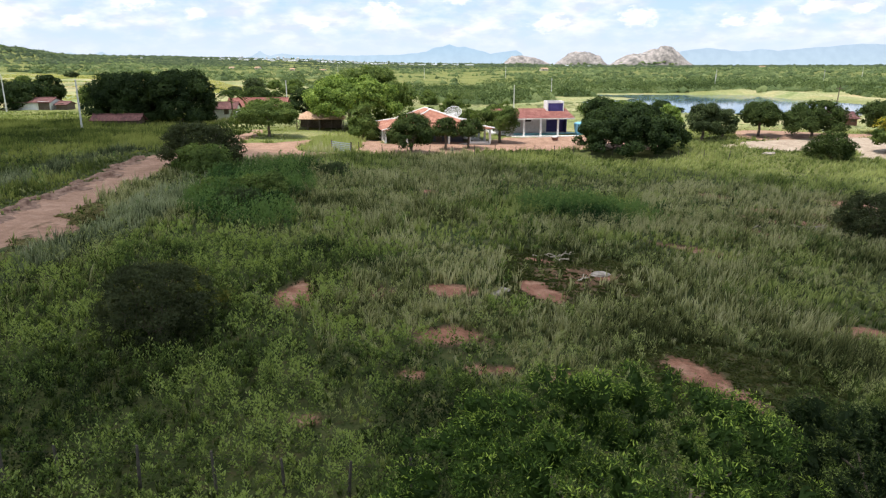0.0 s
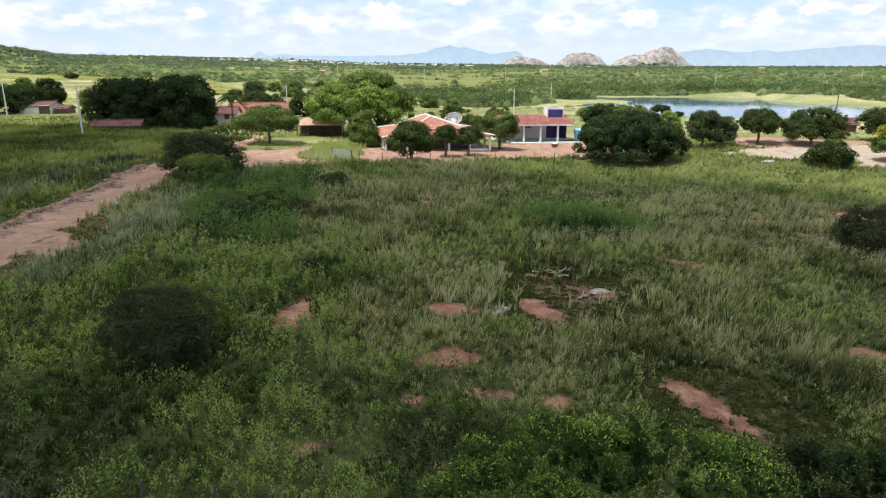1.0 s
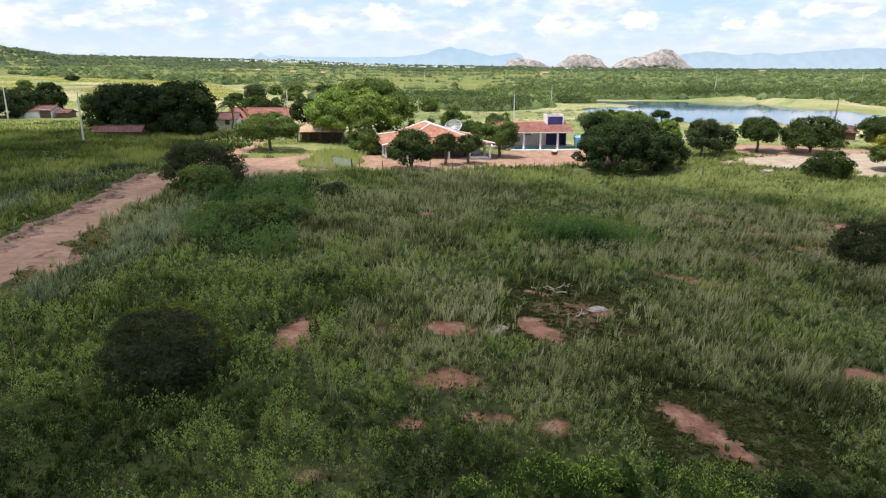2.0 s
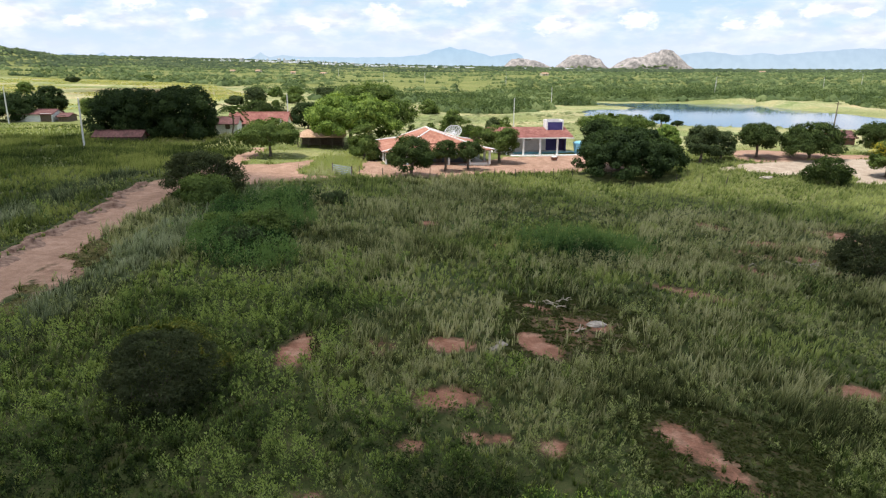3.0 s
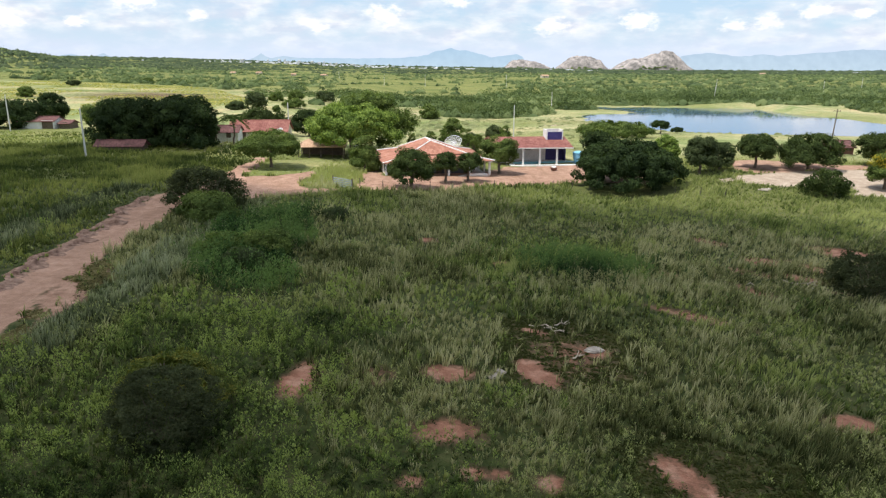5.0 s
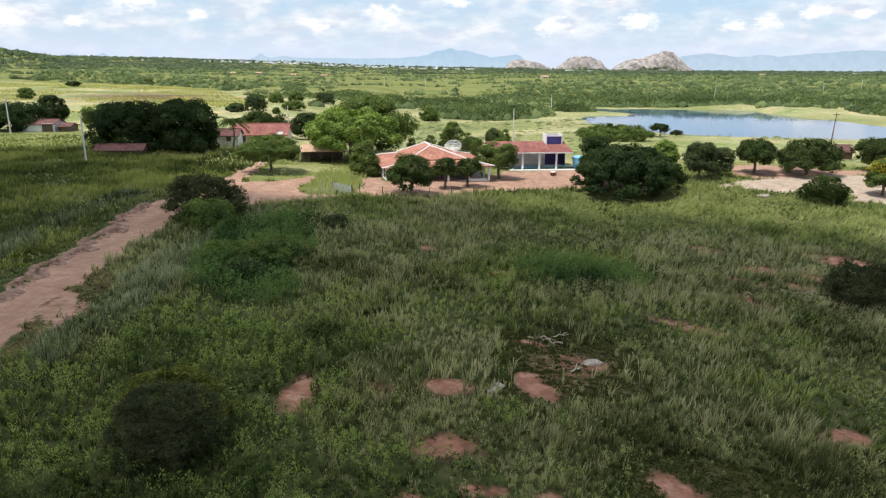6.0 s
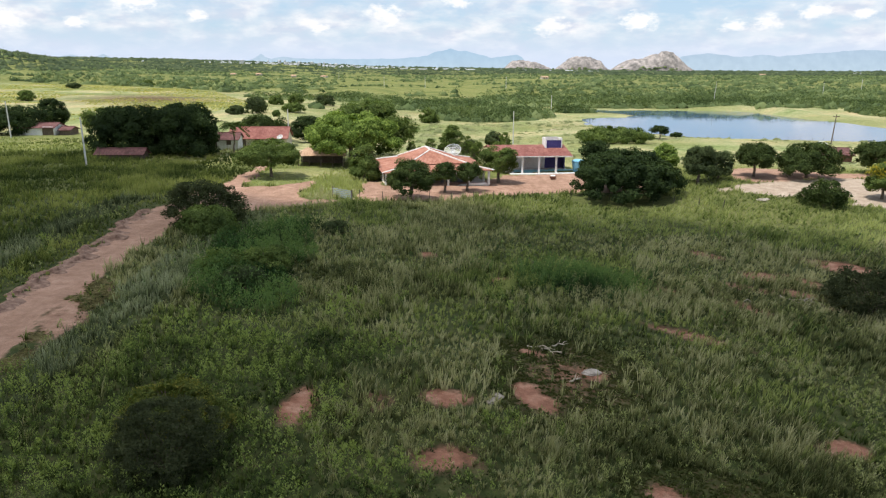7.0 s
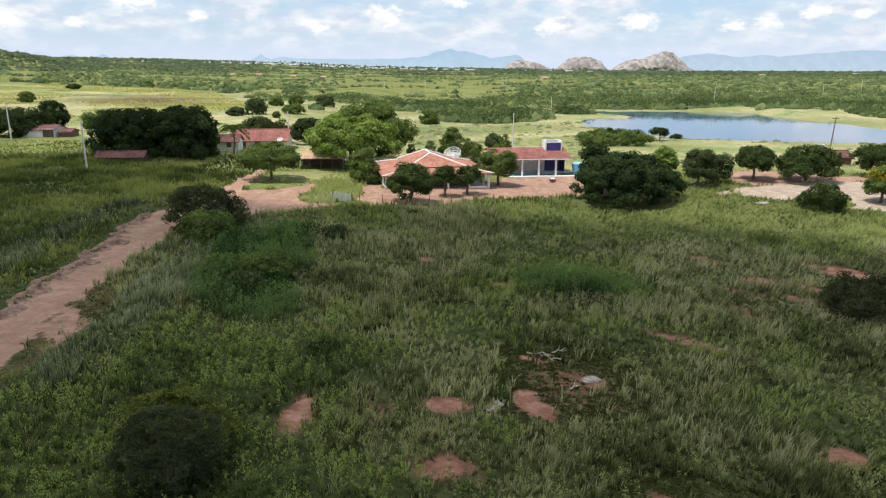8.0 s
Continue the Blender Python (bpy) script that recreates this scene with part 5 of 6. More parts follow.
def build_meadow():
    rng = np.random.default_rng(31)
    k = 15000
    y = np.sqrt(rng.uniform(122 ** 2, 350 ** 2, k))
    x = rng.uniform(-62, 165, k)
    keep = (inside(LAKE, x, y) < -1.0) & (x < 0.7 * y) & (inside(HOUSE_YARD, x, y) < 0) & (inside(TREE_FLOOR, x, y) < 0) & (wobble(x, y, 7, 33) + rng.uniform(-0.6, 0.6, k) > 0.35)
    v, f = flat_tufts(x[keep], y[keep], 3, 0.5, 0.06, 0.2, rng)
    tagged(raw_mesh("meadow_grass", v, f, M_MEADOW), "pale yellow-green pasture grass behind the houses", "grass", kind="stuff")
    # hummocks of coarse weeds among the grass
    k = 5200
    y = np.sqrt(rng.uniform(128 ** 2, 300 ** 2, k))
    x = rng.uniform(-30, 150, k)
    keep = (inside(LAKE, x, y) < -2.0) & (x < 0.7 * y) & (inside(HOUSE_YARD, x, y) < -1) & (inside(TREE_FLOOR, x, y) < -1) & (wobble(x, y, 13, 37) * 0.7 + wobble(x, y, 4, 38) * 0.3 > 0.5)
    x, y = x[keep], y[keep]
    dv, df = dome(1)
    k = len(x)
    size = np.clip(rng.lognormal(-0.6, 0.5, k), 0.2, 1.6)
    q = dv[None] * (1 + rng.normal(0, 0.2, (k, len(dv))))[:, :, None] * np.stack((size, size * rng.uniform(0.6, 1.0, k), size * rng.uniform(0.3, 0.6, k)), -1)[:, None, :] + np.stack((x, y, land(x, y) - 0.05), -1)[:, None, :]
    tagged(raw_mesh("weed_hummocks", q.reshape(-1, 3), (df[None] + (np.arange(k) * len(dv))[:, None, None]).reshape(-1, 3), M_HUMMOCK), "low olive clumps of coarse weeds in the pasture", "weeds", kind="stuff")
    # rows of a low crop on the slope
    ca, sa = math.cos(0.5), math.sin(0.5)
    u, w = np.meshgrid(np.arange(-420, 420, 1.7), np.arange(-250, 250, 3.4))
    u, w = (u + rng.normal(0, 0.4, u.shape)).ravel(), (w + rng.normal(0, 0.3, w.shape)).ravel()
    x, y = -230 + u * ca - w * sa, 350 + u * sa + w * ca
    keep = (inside(CROP_FIELD, x, y) > 1) & (wobble(x, y, 30, 35) * 0.6 + wobble(x, y, 9, 36) * 0.4 > 0.42)
    v, f = flat_tufts(x[keep], y[keep], 3, 0.8, 0.3, 0.44, rng)
    tagged(raw_mesh("crop_rows", v, f, M_CROP), "rows of low green crop on a yellow field", "crop", kind="stuff")


build_meadow()


def verge_weeds():
    """Brown low weeds matted over the trodden verge of the road."""
    rng = np.random.default_rng(44)
    mat = [(-27.2, 51.7), (-24.3, 46.4), (-24.8, 44.3), (-26.7, 45.6), (-27.4, 48.6)]
    x, y = rng.uniform(-28, -23, 9000), rng.uniform(33, 52, 9000)
    near = np.maximum(np.exp(-(np.hypot(x + 25.3, y - 38.9) / 0.6) ** 2), np.exp(-(np.hypot((x + 24.3) / 0.6, (y - 35.2) / 1.4)) ** 2))
    thick = step(-0.4, 0.6, inside(mat, x, y) + (wobble(x, y, 1.1, 81) - 0.5) * 1.6)
    keep = rng.uniform(0, 1, 9000) < np.maximum(near, thick) * 0.55
    v, f = flat_tufts(x[keep], y[keep], 5, 0.3, 0.07, 0.08, rng)
    tagged(raw_mesh("verge_weeds", v, f, M_DRY_WEED), "brown matted weeds on the trodden road verge", "weeds", kind="stuff")


verge_weeds()


def low_turf():
    """Cropped turf in the two hollows of the meadow, where the tall grass stays away."""
    rng = np.random.default_rng(45)
    x, y = rng.uniform(2, 17, 9000), rng.uniform(21, 44, 9000)
    red = cover(x, y)[0]
    keep = (np.maximum(inside(LOW_TURF, x, y), inside(LOW_HOLLOW, x, y)) > -0.5) & (rng.uniform(0, 1, 9000) > red * 1.6)
    v, f = flat_tufts(x[keep], y[keep], 6, 0.26, 0.1, 0.05, rng)
    tagged(raw_mesh("low_turf", v, f, M_TURF), "low dark turf in hollows of the meadow", "grass", kind="stuff")


low_turf()


# ---- distant scrub ----
def build_scrub():
    rng = np.random.default_rng(77)
    vs, fs, n = [], [], 0
    rings = ((128, 300, 800, 2, 3, 60, 0.45, 3.2), (300, 620, 2500, 1, 3, 40, 0.85, 5.8), (620, 1300, 6500, 1, 2, 4, 1.0, 5.6), (1300, 2650, 9500, 1, 1, 0, 2.0, 7.0), (2650, 4700, 6500, 1, 1, 0, 2.0, 17.0))
    places = []
    for y0, y1, count, level, lobes, leaves, length, size in rings:
        y = np.sqrt(rng.uniform(0, 1, count) * (y1 * y1 - y0 * y0) + y0 * y0)
        x = rng.uniform(-1, 1, count) * 0.78 * y
        d = wobble(x, y, 60 + 0.08 * y0, 61) * 0.5 + wobble(x, y, 17 + 0.03 * y0, 62) * 0.5
        d = d + 0.22 * step(70, 300, x) * step(360, 420, y) + 0.06 * step(450, 800, y) + 0.1 * step(900, 1600, y)
        d = d + 0.5 * np.exp(-(((x - 0) / 36) ** 2 + ((y - 342) / 29) ** 2)) - 0.7 * (y < 292) * (x > -32) - 0.7 * (y < 235) - 0.3 * (y < 345) * (x > -32)
        d = d - 0.9 * step(-6, 6, inside(CROP_FIELD, x, y)) - 0.03 * (x < -60) * (y > 250)
        d = np.where((y > 355) & (y < 480) & (x > 36) & (x < 228), 0.9, d)
        d = d - 0.06 * step(0.52, 0.72, wobble(x * 0.3, y, 60, 64)) * (y > 430) + 0.3 * np.exp(-(np.hypot(x + 760, (y - 950) * 0.55) / 190) ** 2) + 0.15 * step(0.2, 0.35, -x / y) * step(900, 1500, y)
        keep = (d > 0.53 + 0.03 * (x < 60) - 0.09 * step(380, 560, y)) & (inside(LAKE, x, y) < -11)
        places.append((x[keep], y[keep], d[keep], level, lobes, leaves, length, size))
    # close thickets beyond the pasture and along the far shore
    for cx, cy, rx, ry, count, size in ((15, 309, 25, 20, 330, 6.2), (56, 337, 9, 6, 50, 5.0), (0, 385, 60, 22, 170, 5.4), (212, 322, 20, 40, 130, 4.6), (246, 290, 26, 26, 90, 4.6), (100, 383, 38, 11, 170, 6.4), (178, 392, 74, 26, 300, 6.0), (-24, 401, 41, 26, 130, 5.5), (82, 437, 82, 31, 230, 6.3), (-70, 395, 52, 26, 120, 5.0)):
        an, q = rng.uniform(0, 2 * math.pi, count), np.sqrt(rng.uniform(0, 1, count))
        x, y = cx + rx * q * np.cos(an), cy + ry * q * np.sin(an)
        keep = inside(LAKE, x, y) < -9
        places.append((x[keep], y[keep], np.full(keep.sum(), 0.75), 1, 3, 84, 0.74, size))
    split = None
    # the wooded hill
    for cx, cy, rx, ry, count in ((-600, 900, 130, 170, 700), (-560, 1150, 180, 160, 500)):
        an, q = rng.uniform(0, 2 * math.pi, count), np.sqrt(rng.uniform(0, 1, count))
        x, y = cx + rx * q * np.cos(an), cy + ry * q * np.sin(an)
        places.append((x, y, np.full(count, 0.62), 1, 2, 5, 1.0, 7.5))
    for x, y, d, level, lobes, leaves, length, size in sorted(places, key=lambda p: p[7] > 6.5):
        if size > 6.5 and split is None:
            split = (len(vs), n)
        z = land(x, y)
        w = size * np.clip(rng.lognormal(-0.05, 0.48, len(x)), 0.35, 1.3 if leaves > 70 else 1.6 if leaves > 30 else 2.3) * (0.75 + 0.5 * wobble(x, y, 45, 63)) * (1 + 1.1 * np.clip(d - 0.5, 0, 0.3))
        h = np.minimum(w, size * 1.3) * rng.uniform(0.34, 0.62, len(x))
        dv, df = dome(level)
        for e in range(lobes):
            k = len(x)
            part_w = w * (rng.uniform(0.5, 0.72, k) if lobes > 1 else 1.0) * (0.86 if leaves > 70 else 1.0)
            off = rng.normal(0, 0.17, (k, 2)) * w[:, None] if lobes > 1 else np.zeros((k, 2))
            lump = 1 + rng.normal(0, 0.16, (k, len(dv)))
            q = dv[None] * lump[:, :, None]
            q = q * np.stack((part_w * 0.5 * rng.uniform(0.85, 1.3, k), part_w * 0.5, h * rng.uniform(0.6, 0.86 if leaves > 70 else 1.0, k)), -1)[:, None, :] + np.stack((x + off[:, 0], y + off[:, 1], z - 0.16 * h), -1)[:, None, :]
            vs.append(q.reshape(-1, 3))
            fs.append((df[None] + (np.arange(k) * len(dv))[:, None, None]).reshape(-1, 3) + n)
            n += k * len(dv)
        if leaves:
            q = k * leaves
            o = ball_points(q, rng)
            o[:, 2] = abs(o[:, 2])
            sub = rng.uniform(0.92, 1.12, q)
            p = np.stack((np.repeat(x, leaves) + o[:, 0] * np.repeat(w, leaves) * 0.5 * sub,
                          np.repeat(y, leaves) + o[:, 1] * np.repeat(w, leaves) * 0.5 * sub,
                          np.repeat(z, leaves) + o[:, 2] * np.repeat(h, leaves) * sub), -1)
            v, f = leaf_cards(p, o, length, length * 0.6, rng, 0.6)
            vs.append(v)
            fs.append(f + n)
            n += len(v)
    k, n = split
    tagged(raw_mesh("far_woods", np.concatenate(vs[k:]), np.concatenate(fs[k:]) - n, M_FAR_WOOD), "dark green woodland on the far plain", "woodland", kind="stuff")
    tagged(raw_mesh("scrub", np.concatenate(vs[:k]), np.concatenate(fs[:k]), M_SCRUB), "green thorn scrub scattered over the plain to the horizon", "scrub", kind="stuff")


build_scrub()


# ---- hills and ranges on the horizon ----
def rock_dome(x0, x1, y, d, tops, seed, label):
    """A bare hill with the given tops (place along it, height above the plain), gullied and craggy."""
    nx, ny = 120, 40
    u, v = np.meshgrid(np.linspace(0, 1, nx), np.linspace(-1, 1, ny))
    X, Y = x0 + u * (x1 - x0), y + v * d / 2
    H = np.interp(X, [t[0] for t in tops], [t[1] for t in tops]) * np.clip(1 - np.abs(v) ** 2.2, 0, 1) ** 0.8
    w = x1 - x0
    crag = 0.8 + 0.24 * wobble(X + v * 30, Y * 0.6, w / 9, seed) + 0.12 * wobble(X - v * 25, Y * 0.8, w / 24, seed + 1)
    Z = land(X, Y) - 2 + (H + 4) * crag
    V = np.stack((X, Y, Z), -1).reshape(-1, 3)
    i, j = np.meshgrid(np.arange(nx - 1), np.arange(ny - 1))
    a = (j * nx + i).ravel()
    ob = raw_mesh("rock_hill", V, np.stack((a, a + 1, a + nx + 1, a + nx), -1), M_ROCKY)
    tagged(ob, label, "hill", "rock hills on the horizon", "structure")
    # trees round the foot and up the flanks
    rng = np.random.default_rng(seed + 40)
    k = 260
    tx, ty = rng.uniform(x0, x1, k), y + d * rng.uniform(-0.52, -0.12, k)
    tv = (ty - y) / (d / 2)
    th = np.interp(tx, [t[0] for t in tops], [t[1] for t in tops]) * np.clip(1 - np.abs(tv) ** 2.2, 0, 1) ** 0.8
    keep = (tv < -0.88) | ((tv < -0.6) & (wobble(tx, ty, w / 4, seed + 3) > 0.6))
    tx, ty, th = tx[keep], ty[keep], th[keep]
    dv, df = dome(1)
    k = len(tx)
    size = rng.uniform(7, 15, k)
    q = dv[None] * (1 + rng.normal(0, 0.15, (k, len(dv))))[:, :, None] * np.stack((size, size * 0.8, size * 0.55), -1)[:, None, :] + np.stack((tx, ty, land(tx, ty) - 5 + th * 0.86), -1)[:, None, :]
    tagged(raw_mesh("hill_scrub", q.reshape(-1, 3), (df[None] + (np.arange(k) * len(dv))[:, None, None]).reshape(-1, 3), M_SCRUB), "dark green scrub clinging to the foot of the rock", "scrub", kind="stuff")


rock_dome(270, 560, 4000, 150, ((270, 0), (316, 40), (350, 51), (385, 53), (444, 43), (495, 28), (560, 0)), 3, "low bare granite dome on the horizon")
rock_dome(560, 870, 4000, 150, ((560, 0), (590, 25), (636, 58), (689, 74), (763, 66), (818, 54), (845, 22), (870, 0)), 5, "bare pale granite dome on the horizon")
rock_dome(880, 1345, 4000, 190, ((880, 0), (930, 34), (985, 66), (1020, 70), (1065, 72), (1110, 92), (1163, 108), (1221, 93), (1272, 60), (1320, 20), (1345, 0)), 8, "largest bare granite dome on the horizon")


def ridge(name, y, x0, x1, tops, mat, label, seed):
    """A far range as a solid wall of hills: tops are (x, height) along it."""
    rng = np.random.default_rng(seed)
    xs = np.linspace(x0, x1, 240)
    tz = np.interp(xs, [t[0] for t in tops], [t[1] for t in tops])
    tz = tz + (wobble(xs, xs * 0, 90, seed) - 0.5) * 4 + (wobble(xs, xs * 0, 30, seed + 1) - 0.5) * 4
    k = len(xs)
    front = np.stack((xs, np.full(k, y - 60.0), np.full(k, -20.0)), -1)
    crest = np.stack((xs, np.full(k, float(y)), tz), -1)
    back = np.stack((xs, np.full(k, y + 60.0), np.full(k, -20.0)), -1)
    V = np.concatenate((front, crest, back))
    i = np.arange(k - 1)
    F = np.concatenate((np.stack((i, i + 1, i + 1 + k, i + k), -1), np.stack((i + k, i + 1 + k, i + 1 + 2 * k, i + 2 * k), -1)))
    tagged(raw_mesh(name, V, F, mat, None, True), label, "mountains", kind="structure")


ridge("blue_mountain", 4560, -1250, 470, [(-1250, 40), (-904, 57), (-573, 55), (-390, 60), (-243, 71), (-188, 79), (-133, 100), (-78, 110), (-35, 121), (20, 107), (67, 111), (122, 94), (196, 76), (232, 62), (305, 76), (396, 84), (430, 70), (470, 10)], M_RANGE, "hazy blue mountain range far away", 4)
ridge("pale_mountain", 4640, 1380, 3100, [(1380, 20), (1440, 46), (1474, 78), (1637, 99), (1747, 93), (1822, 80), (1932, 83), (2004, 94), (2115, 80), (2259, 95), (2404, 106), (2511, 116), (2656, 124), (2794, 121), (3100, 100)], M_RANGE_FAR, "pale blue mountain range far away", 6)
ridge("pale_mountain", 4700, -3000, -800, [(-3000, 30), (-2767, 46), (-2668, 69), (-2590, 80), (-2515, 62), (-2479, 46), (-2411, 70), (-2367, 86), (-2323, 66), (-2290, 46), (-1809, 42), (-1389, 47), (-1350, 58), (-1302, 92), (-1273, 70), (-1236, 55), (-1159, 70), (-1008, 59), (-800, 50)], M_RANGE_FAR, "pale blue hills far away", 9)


def build_town():
    """Low houses with pitched pale roofs, thickest in the middle of the town."""
    rng = np.random.default_rng(21)
    vs, fs = [], []
    for k in range(420):
        x = rng.normal(-640, 210) if k < 300 else (rng.normal(-90, 90) if k < 360 else rng.choice((1180, 1500, 520, 330)) + rng.normal(0, 70))
        y = rng.uniform(2750, 3500)
        w, d = rng.uniform(4, 13), rng.uniform(7, 12)
        wall = rng.uniform(2.0, 5.0) if rng.uniform() < 0.93 else rng.uniform(8, 16)
        if k >= 300:
            w, wall = rng.uniform(8, 34), rng.uniform(2, 4)
        top = wall + d * 0.5 * rng.uniform(0.2, 0.4)
        z = float(land(x, y)) - 0.5
        n = len(vs)
        vs += [(x + sx * w / 2, y + sy * d / 2, z + q) for q in (0, wall) for sy in (-1, 1) for sx in (-1, 1)] + [(x - w / 2, y, z + top), (x + w / 2, y, z + top)]
        fs += [[n + c for c in f] for f in ((0, 1, 5, 4), (2, 6, 7, 3), (0, 4, 8, 6, 2), (1, 3, 7, 9, 5), (4, 5, 9, 8), (6, 8, 9, 7))]
    me = bpy.data.meshes.new("distant_town")
    me.from_pydata(vs, [], fs)
    me.materials.append(M_TOWN)
    tagged(new("distant_town", me), "white buildings of a far-off town on the plain", "town", kind="stuff")


build_town()


CLOUD_Z = 520.0
SHADE = [(-210, -90), (-230, 40), (-190, 126), (-120, 136), (-86, 137), (-78, 138), (-72, 146), (-52, 150), (-50, 126), (-45, 105), (-38, 90), (-15, 87), (0, 89), (12, 86), (22, 84), (32, 84), (44, 82), (70, 71), (130, 56), (170, 20), (150, -90), (0, -110)]


def cloud(seed):
    """One thin cloud high over the meadow, with a ragged rim; its shade lies on SHADE."""
    rng = np.random.default_rng(seed)
    bm = bmesh.new()
    rim = []
    for (x0, y0), (x1, y1) in zip(SHADE, SHADE[1:] + SHADE[:1]):
        for k in range(8):
            t = k / 8
            rim.append((x0 + (x1 - x0) * t + rng.normal(0, 1.6), y0 + (y1 - y0) * t + rng.normal(0, 1.6)))
    k = len(rim)
    mid = [bm.verts.new((px, py, 0)) for px, py in rim]
    low = [bm.verts.new((px * 0.985, py * 0.985, -4)) for px, py in rim]
    top = [bm.verts.new((px * 0.94, py * 0.94, 10)) for px, py in rim]
    for i in range(k):
        j = (i + 1) % k
        bm.faces.new((low[i], low[j], mid[j], mid[i]))
        bm.faces.new((mid[i], mid[j], top[j], top[i]))
    bm.faces.new(low[::-1])
    bm.faces.new(top)
    me = bpy.data.meshes.new("cloud")
    bm.to_mesh(me)
    bm.free()
    me.materials.append(M_CLOUD)
    ob = new("cloud", me)
    ob.matrix_world = pose(SUN_WAY.x / SUN_WAY.z * CLOUD_Z, SUN_WAY.y / SUN_WAY.z * CLOUD_Z, CLOUD_Z)
    return tagged(ob, "thin white cloud shading the meadow", "cloud", kind="structure")


cloud(2)


# ---- buildings ----
def farmhouse():
    root = thing("farmhouse", pose(-10.3, 102.9, 0.42, 0, 0, 12.6), "white farmhouse with hipped clay-tile roof and pillared veranda", "house")
    W, D = 16.8, 15.0
    part("plinth", boxes((0.2, W - 0.2, 0.2, D - 0.2, -1.0, 0.12)), M_CONCRETE, root, "low concrete plinth")
    # walls of the core, with door and window openings
    i0, i1, j0, j1, top = 4.2, 12.9, 2.6, 12.8, 3.3
    front = []
    cuts = [(5.5, 6.7, 1.0, 2.1), (8.4, 9.4, 0.12, 2.2), (11.2, 12.4, 1.0, 2.1)]
    x = i0
    for c0, c1, z0, z1 in cuts:
        front += [(x, c0, j0, j0 + 0.2, 0.12, top), (c0, c1, j0, j0 + 0.2, z1, top)]
        if z0 > 0.2:
            front.append((c0, c1, j0, j0 + 0.2, 0.12, z0))
        x = c1
    front.append((x, i1, j0, j0 + 0.2, 0.12, top))
    # front and side walls get their veranda shade from this dark colour
    part("front_wall", boxes(*front), M_VERANDA_SHADE, root, "veranda wall coloured dark for the deep shade under the roof")
    part("side_wall", boxes((i0, i0 + 0.2, j0 + 0.2, j1, 0.12, top)), M_VERANDA_SHADE, root)
    part("side_wall", boxes((i1 - 0.2, i1, j0 + 0.2, j1, 0.12, top)), M_VERANDA_SHADE, root)
    part("back_wall", boxes((i0 + 0.2, i1 - 0.2, j1 - 0.2, j1, 0.12, top)), M_WHITE, root)
    for k, (c0, c1, z0, z1) in enumerate(cuts):
        ob = part("door" if k == 1 else "window", boxes((c0, c1, j0 + 0.08, j0 + 0.14, z0, z1)), M_WOOD, root, "dark wooden panel, closed")
        part("frame_bar", boxes((c0 + 0.02, c1 - 0.02, j0 + 0.05, j0 + 0.08, (z0 + z1) / 2 - 0.03, (z0 + z1) / 2 + 0.03)), M_WHITE, ob)
    # upper hipped roof
    a0, a1, b0, b1, ez, rz = 3.9, 13.4, 2.1, 13.4, 3.35, 5.1
    m = 8.2
    r0, r1 = (m, 6.0, rz), (m, 10.6, rz)
    roof_plane("roof_slope", [(a0, b0, ez), (a1, b0, ez), r0], M_TILE, root)
    roof_plane("roof_slope", [(a1, b0, ez), (a1, b1, ez), r1, r0], M_TILE, root)
    roof_plane("roof_slope", [(a1, b1, ez), (a0, b1, ez), r1], M_TILE, root)
    roof_plane("roof_slope", [(a0, b1, ez), (a0, b0, ez), r0, r1], M_TILE, root)
    for p, q in ((r0, r1), (r0, (a0, b0, ez)), (r0, (a1, b0, ez)), (r1, (a0, b1, ez)), (r1, (a1, b1, ez))):
        bm = bmesh.new()
        tube(bm, [Vector(p) + Vector((0, 0, 0.02)), Vector(q) + Vector((0, 0, 0.02))], [0.11, 0.11], 8)
        part("ridge_cap", bm, M_WHITE, root, "whitewashed ridge tiles")
    # lower veranda roof on four sides
    o0, o1, q0, q1, oz, iz = -0.35, W + 0.35, -0.35, D + 0.35, 2.5, 3.2
    s = 0.25
    roof_plane("veranda_roof", [(o0, q0, oz), (o1, q0, oz), (a1 - s, b0 + s, iz), (a0 + s, b0 + s, iz)], M_TILE, root)
    roof_plane("veranda_roof", [(o1, q0, oz), (o1, q1, oz), (a1 - s, b1 - s, iz), (a1 - s, b0 + s, iz)], M_TILE, root)
    roof_plane("veranda_roof", [(o1, q1, oz), (o0, q1, oz), (a0 + s, b1 - s, iz), (a1 - s, b1 - s, iz)], M_TILE, root)
    roof_plane("veranda_roof", [(o0, q1, oz), (o0, q0, oz), (a0 + s, b0 + s, iz), (a0 + s, b1 - s, iz)], M_TILE, root)
    for p, q in (((o0, q0, oz), (a0, b0, iz)), ((o1, q0, oz), (a1, b0, iz)), ((o0, q1, oz), (a0, b1, iz)), ((o1, q1, oz), (a1, b1, iz))):
        bm = bmesh.new()
        tube(bm, [Vector(p) + Vector((0, 0, 0.02)), Vector(q) + Vector((0, 0, 0.02))], [0.1, 0.1], 8)
        part("ridge_cap", bm, M_WHITE, root, "whitewashed ridge tiles")
    part("eave_beam", boxes((0.1, W - 0.1, 0.1, 0.3, 2.25, 2.45)), M_WHITE, root)
    part("eave_beam", boxes((W - 0.3, W - 0.1, 0.3, D - 0.1, 2.25, 2.45)), M_WHITE, root)
    part("eave_beam", boxes((0.1, 0.3, 0.3, D - 0.1, 2.25, 2.45)), M_WHITE, root)
    for k in range(6):
        u = 0.25 + k * (W - 0.5) / 5
        part("pillar", boxes((u - 0.15, u + 0.15, 0.05, 0.35, 0.12, 2.25), bevel=0.02), M_WHITE, root)
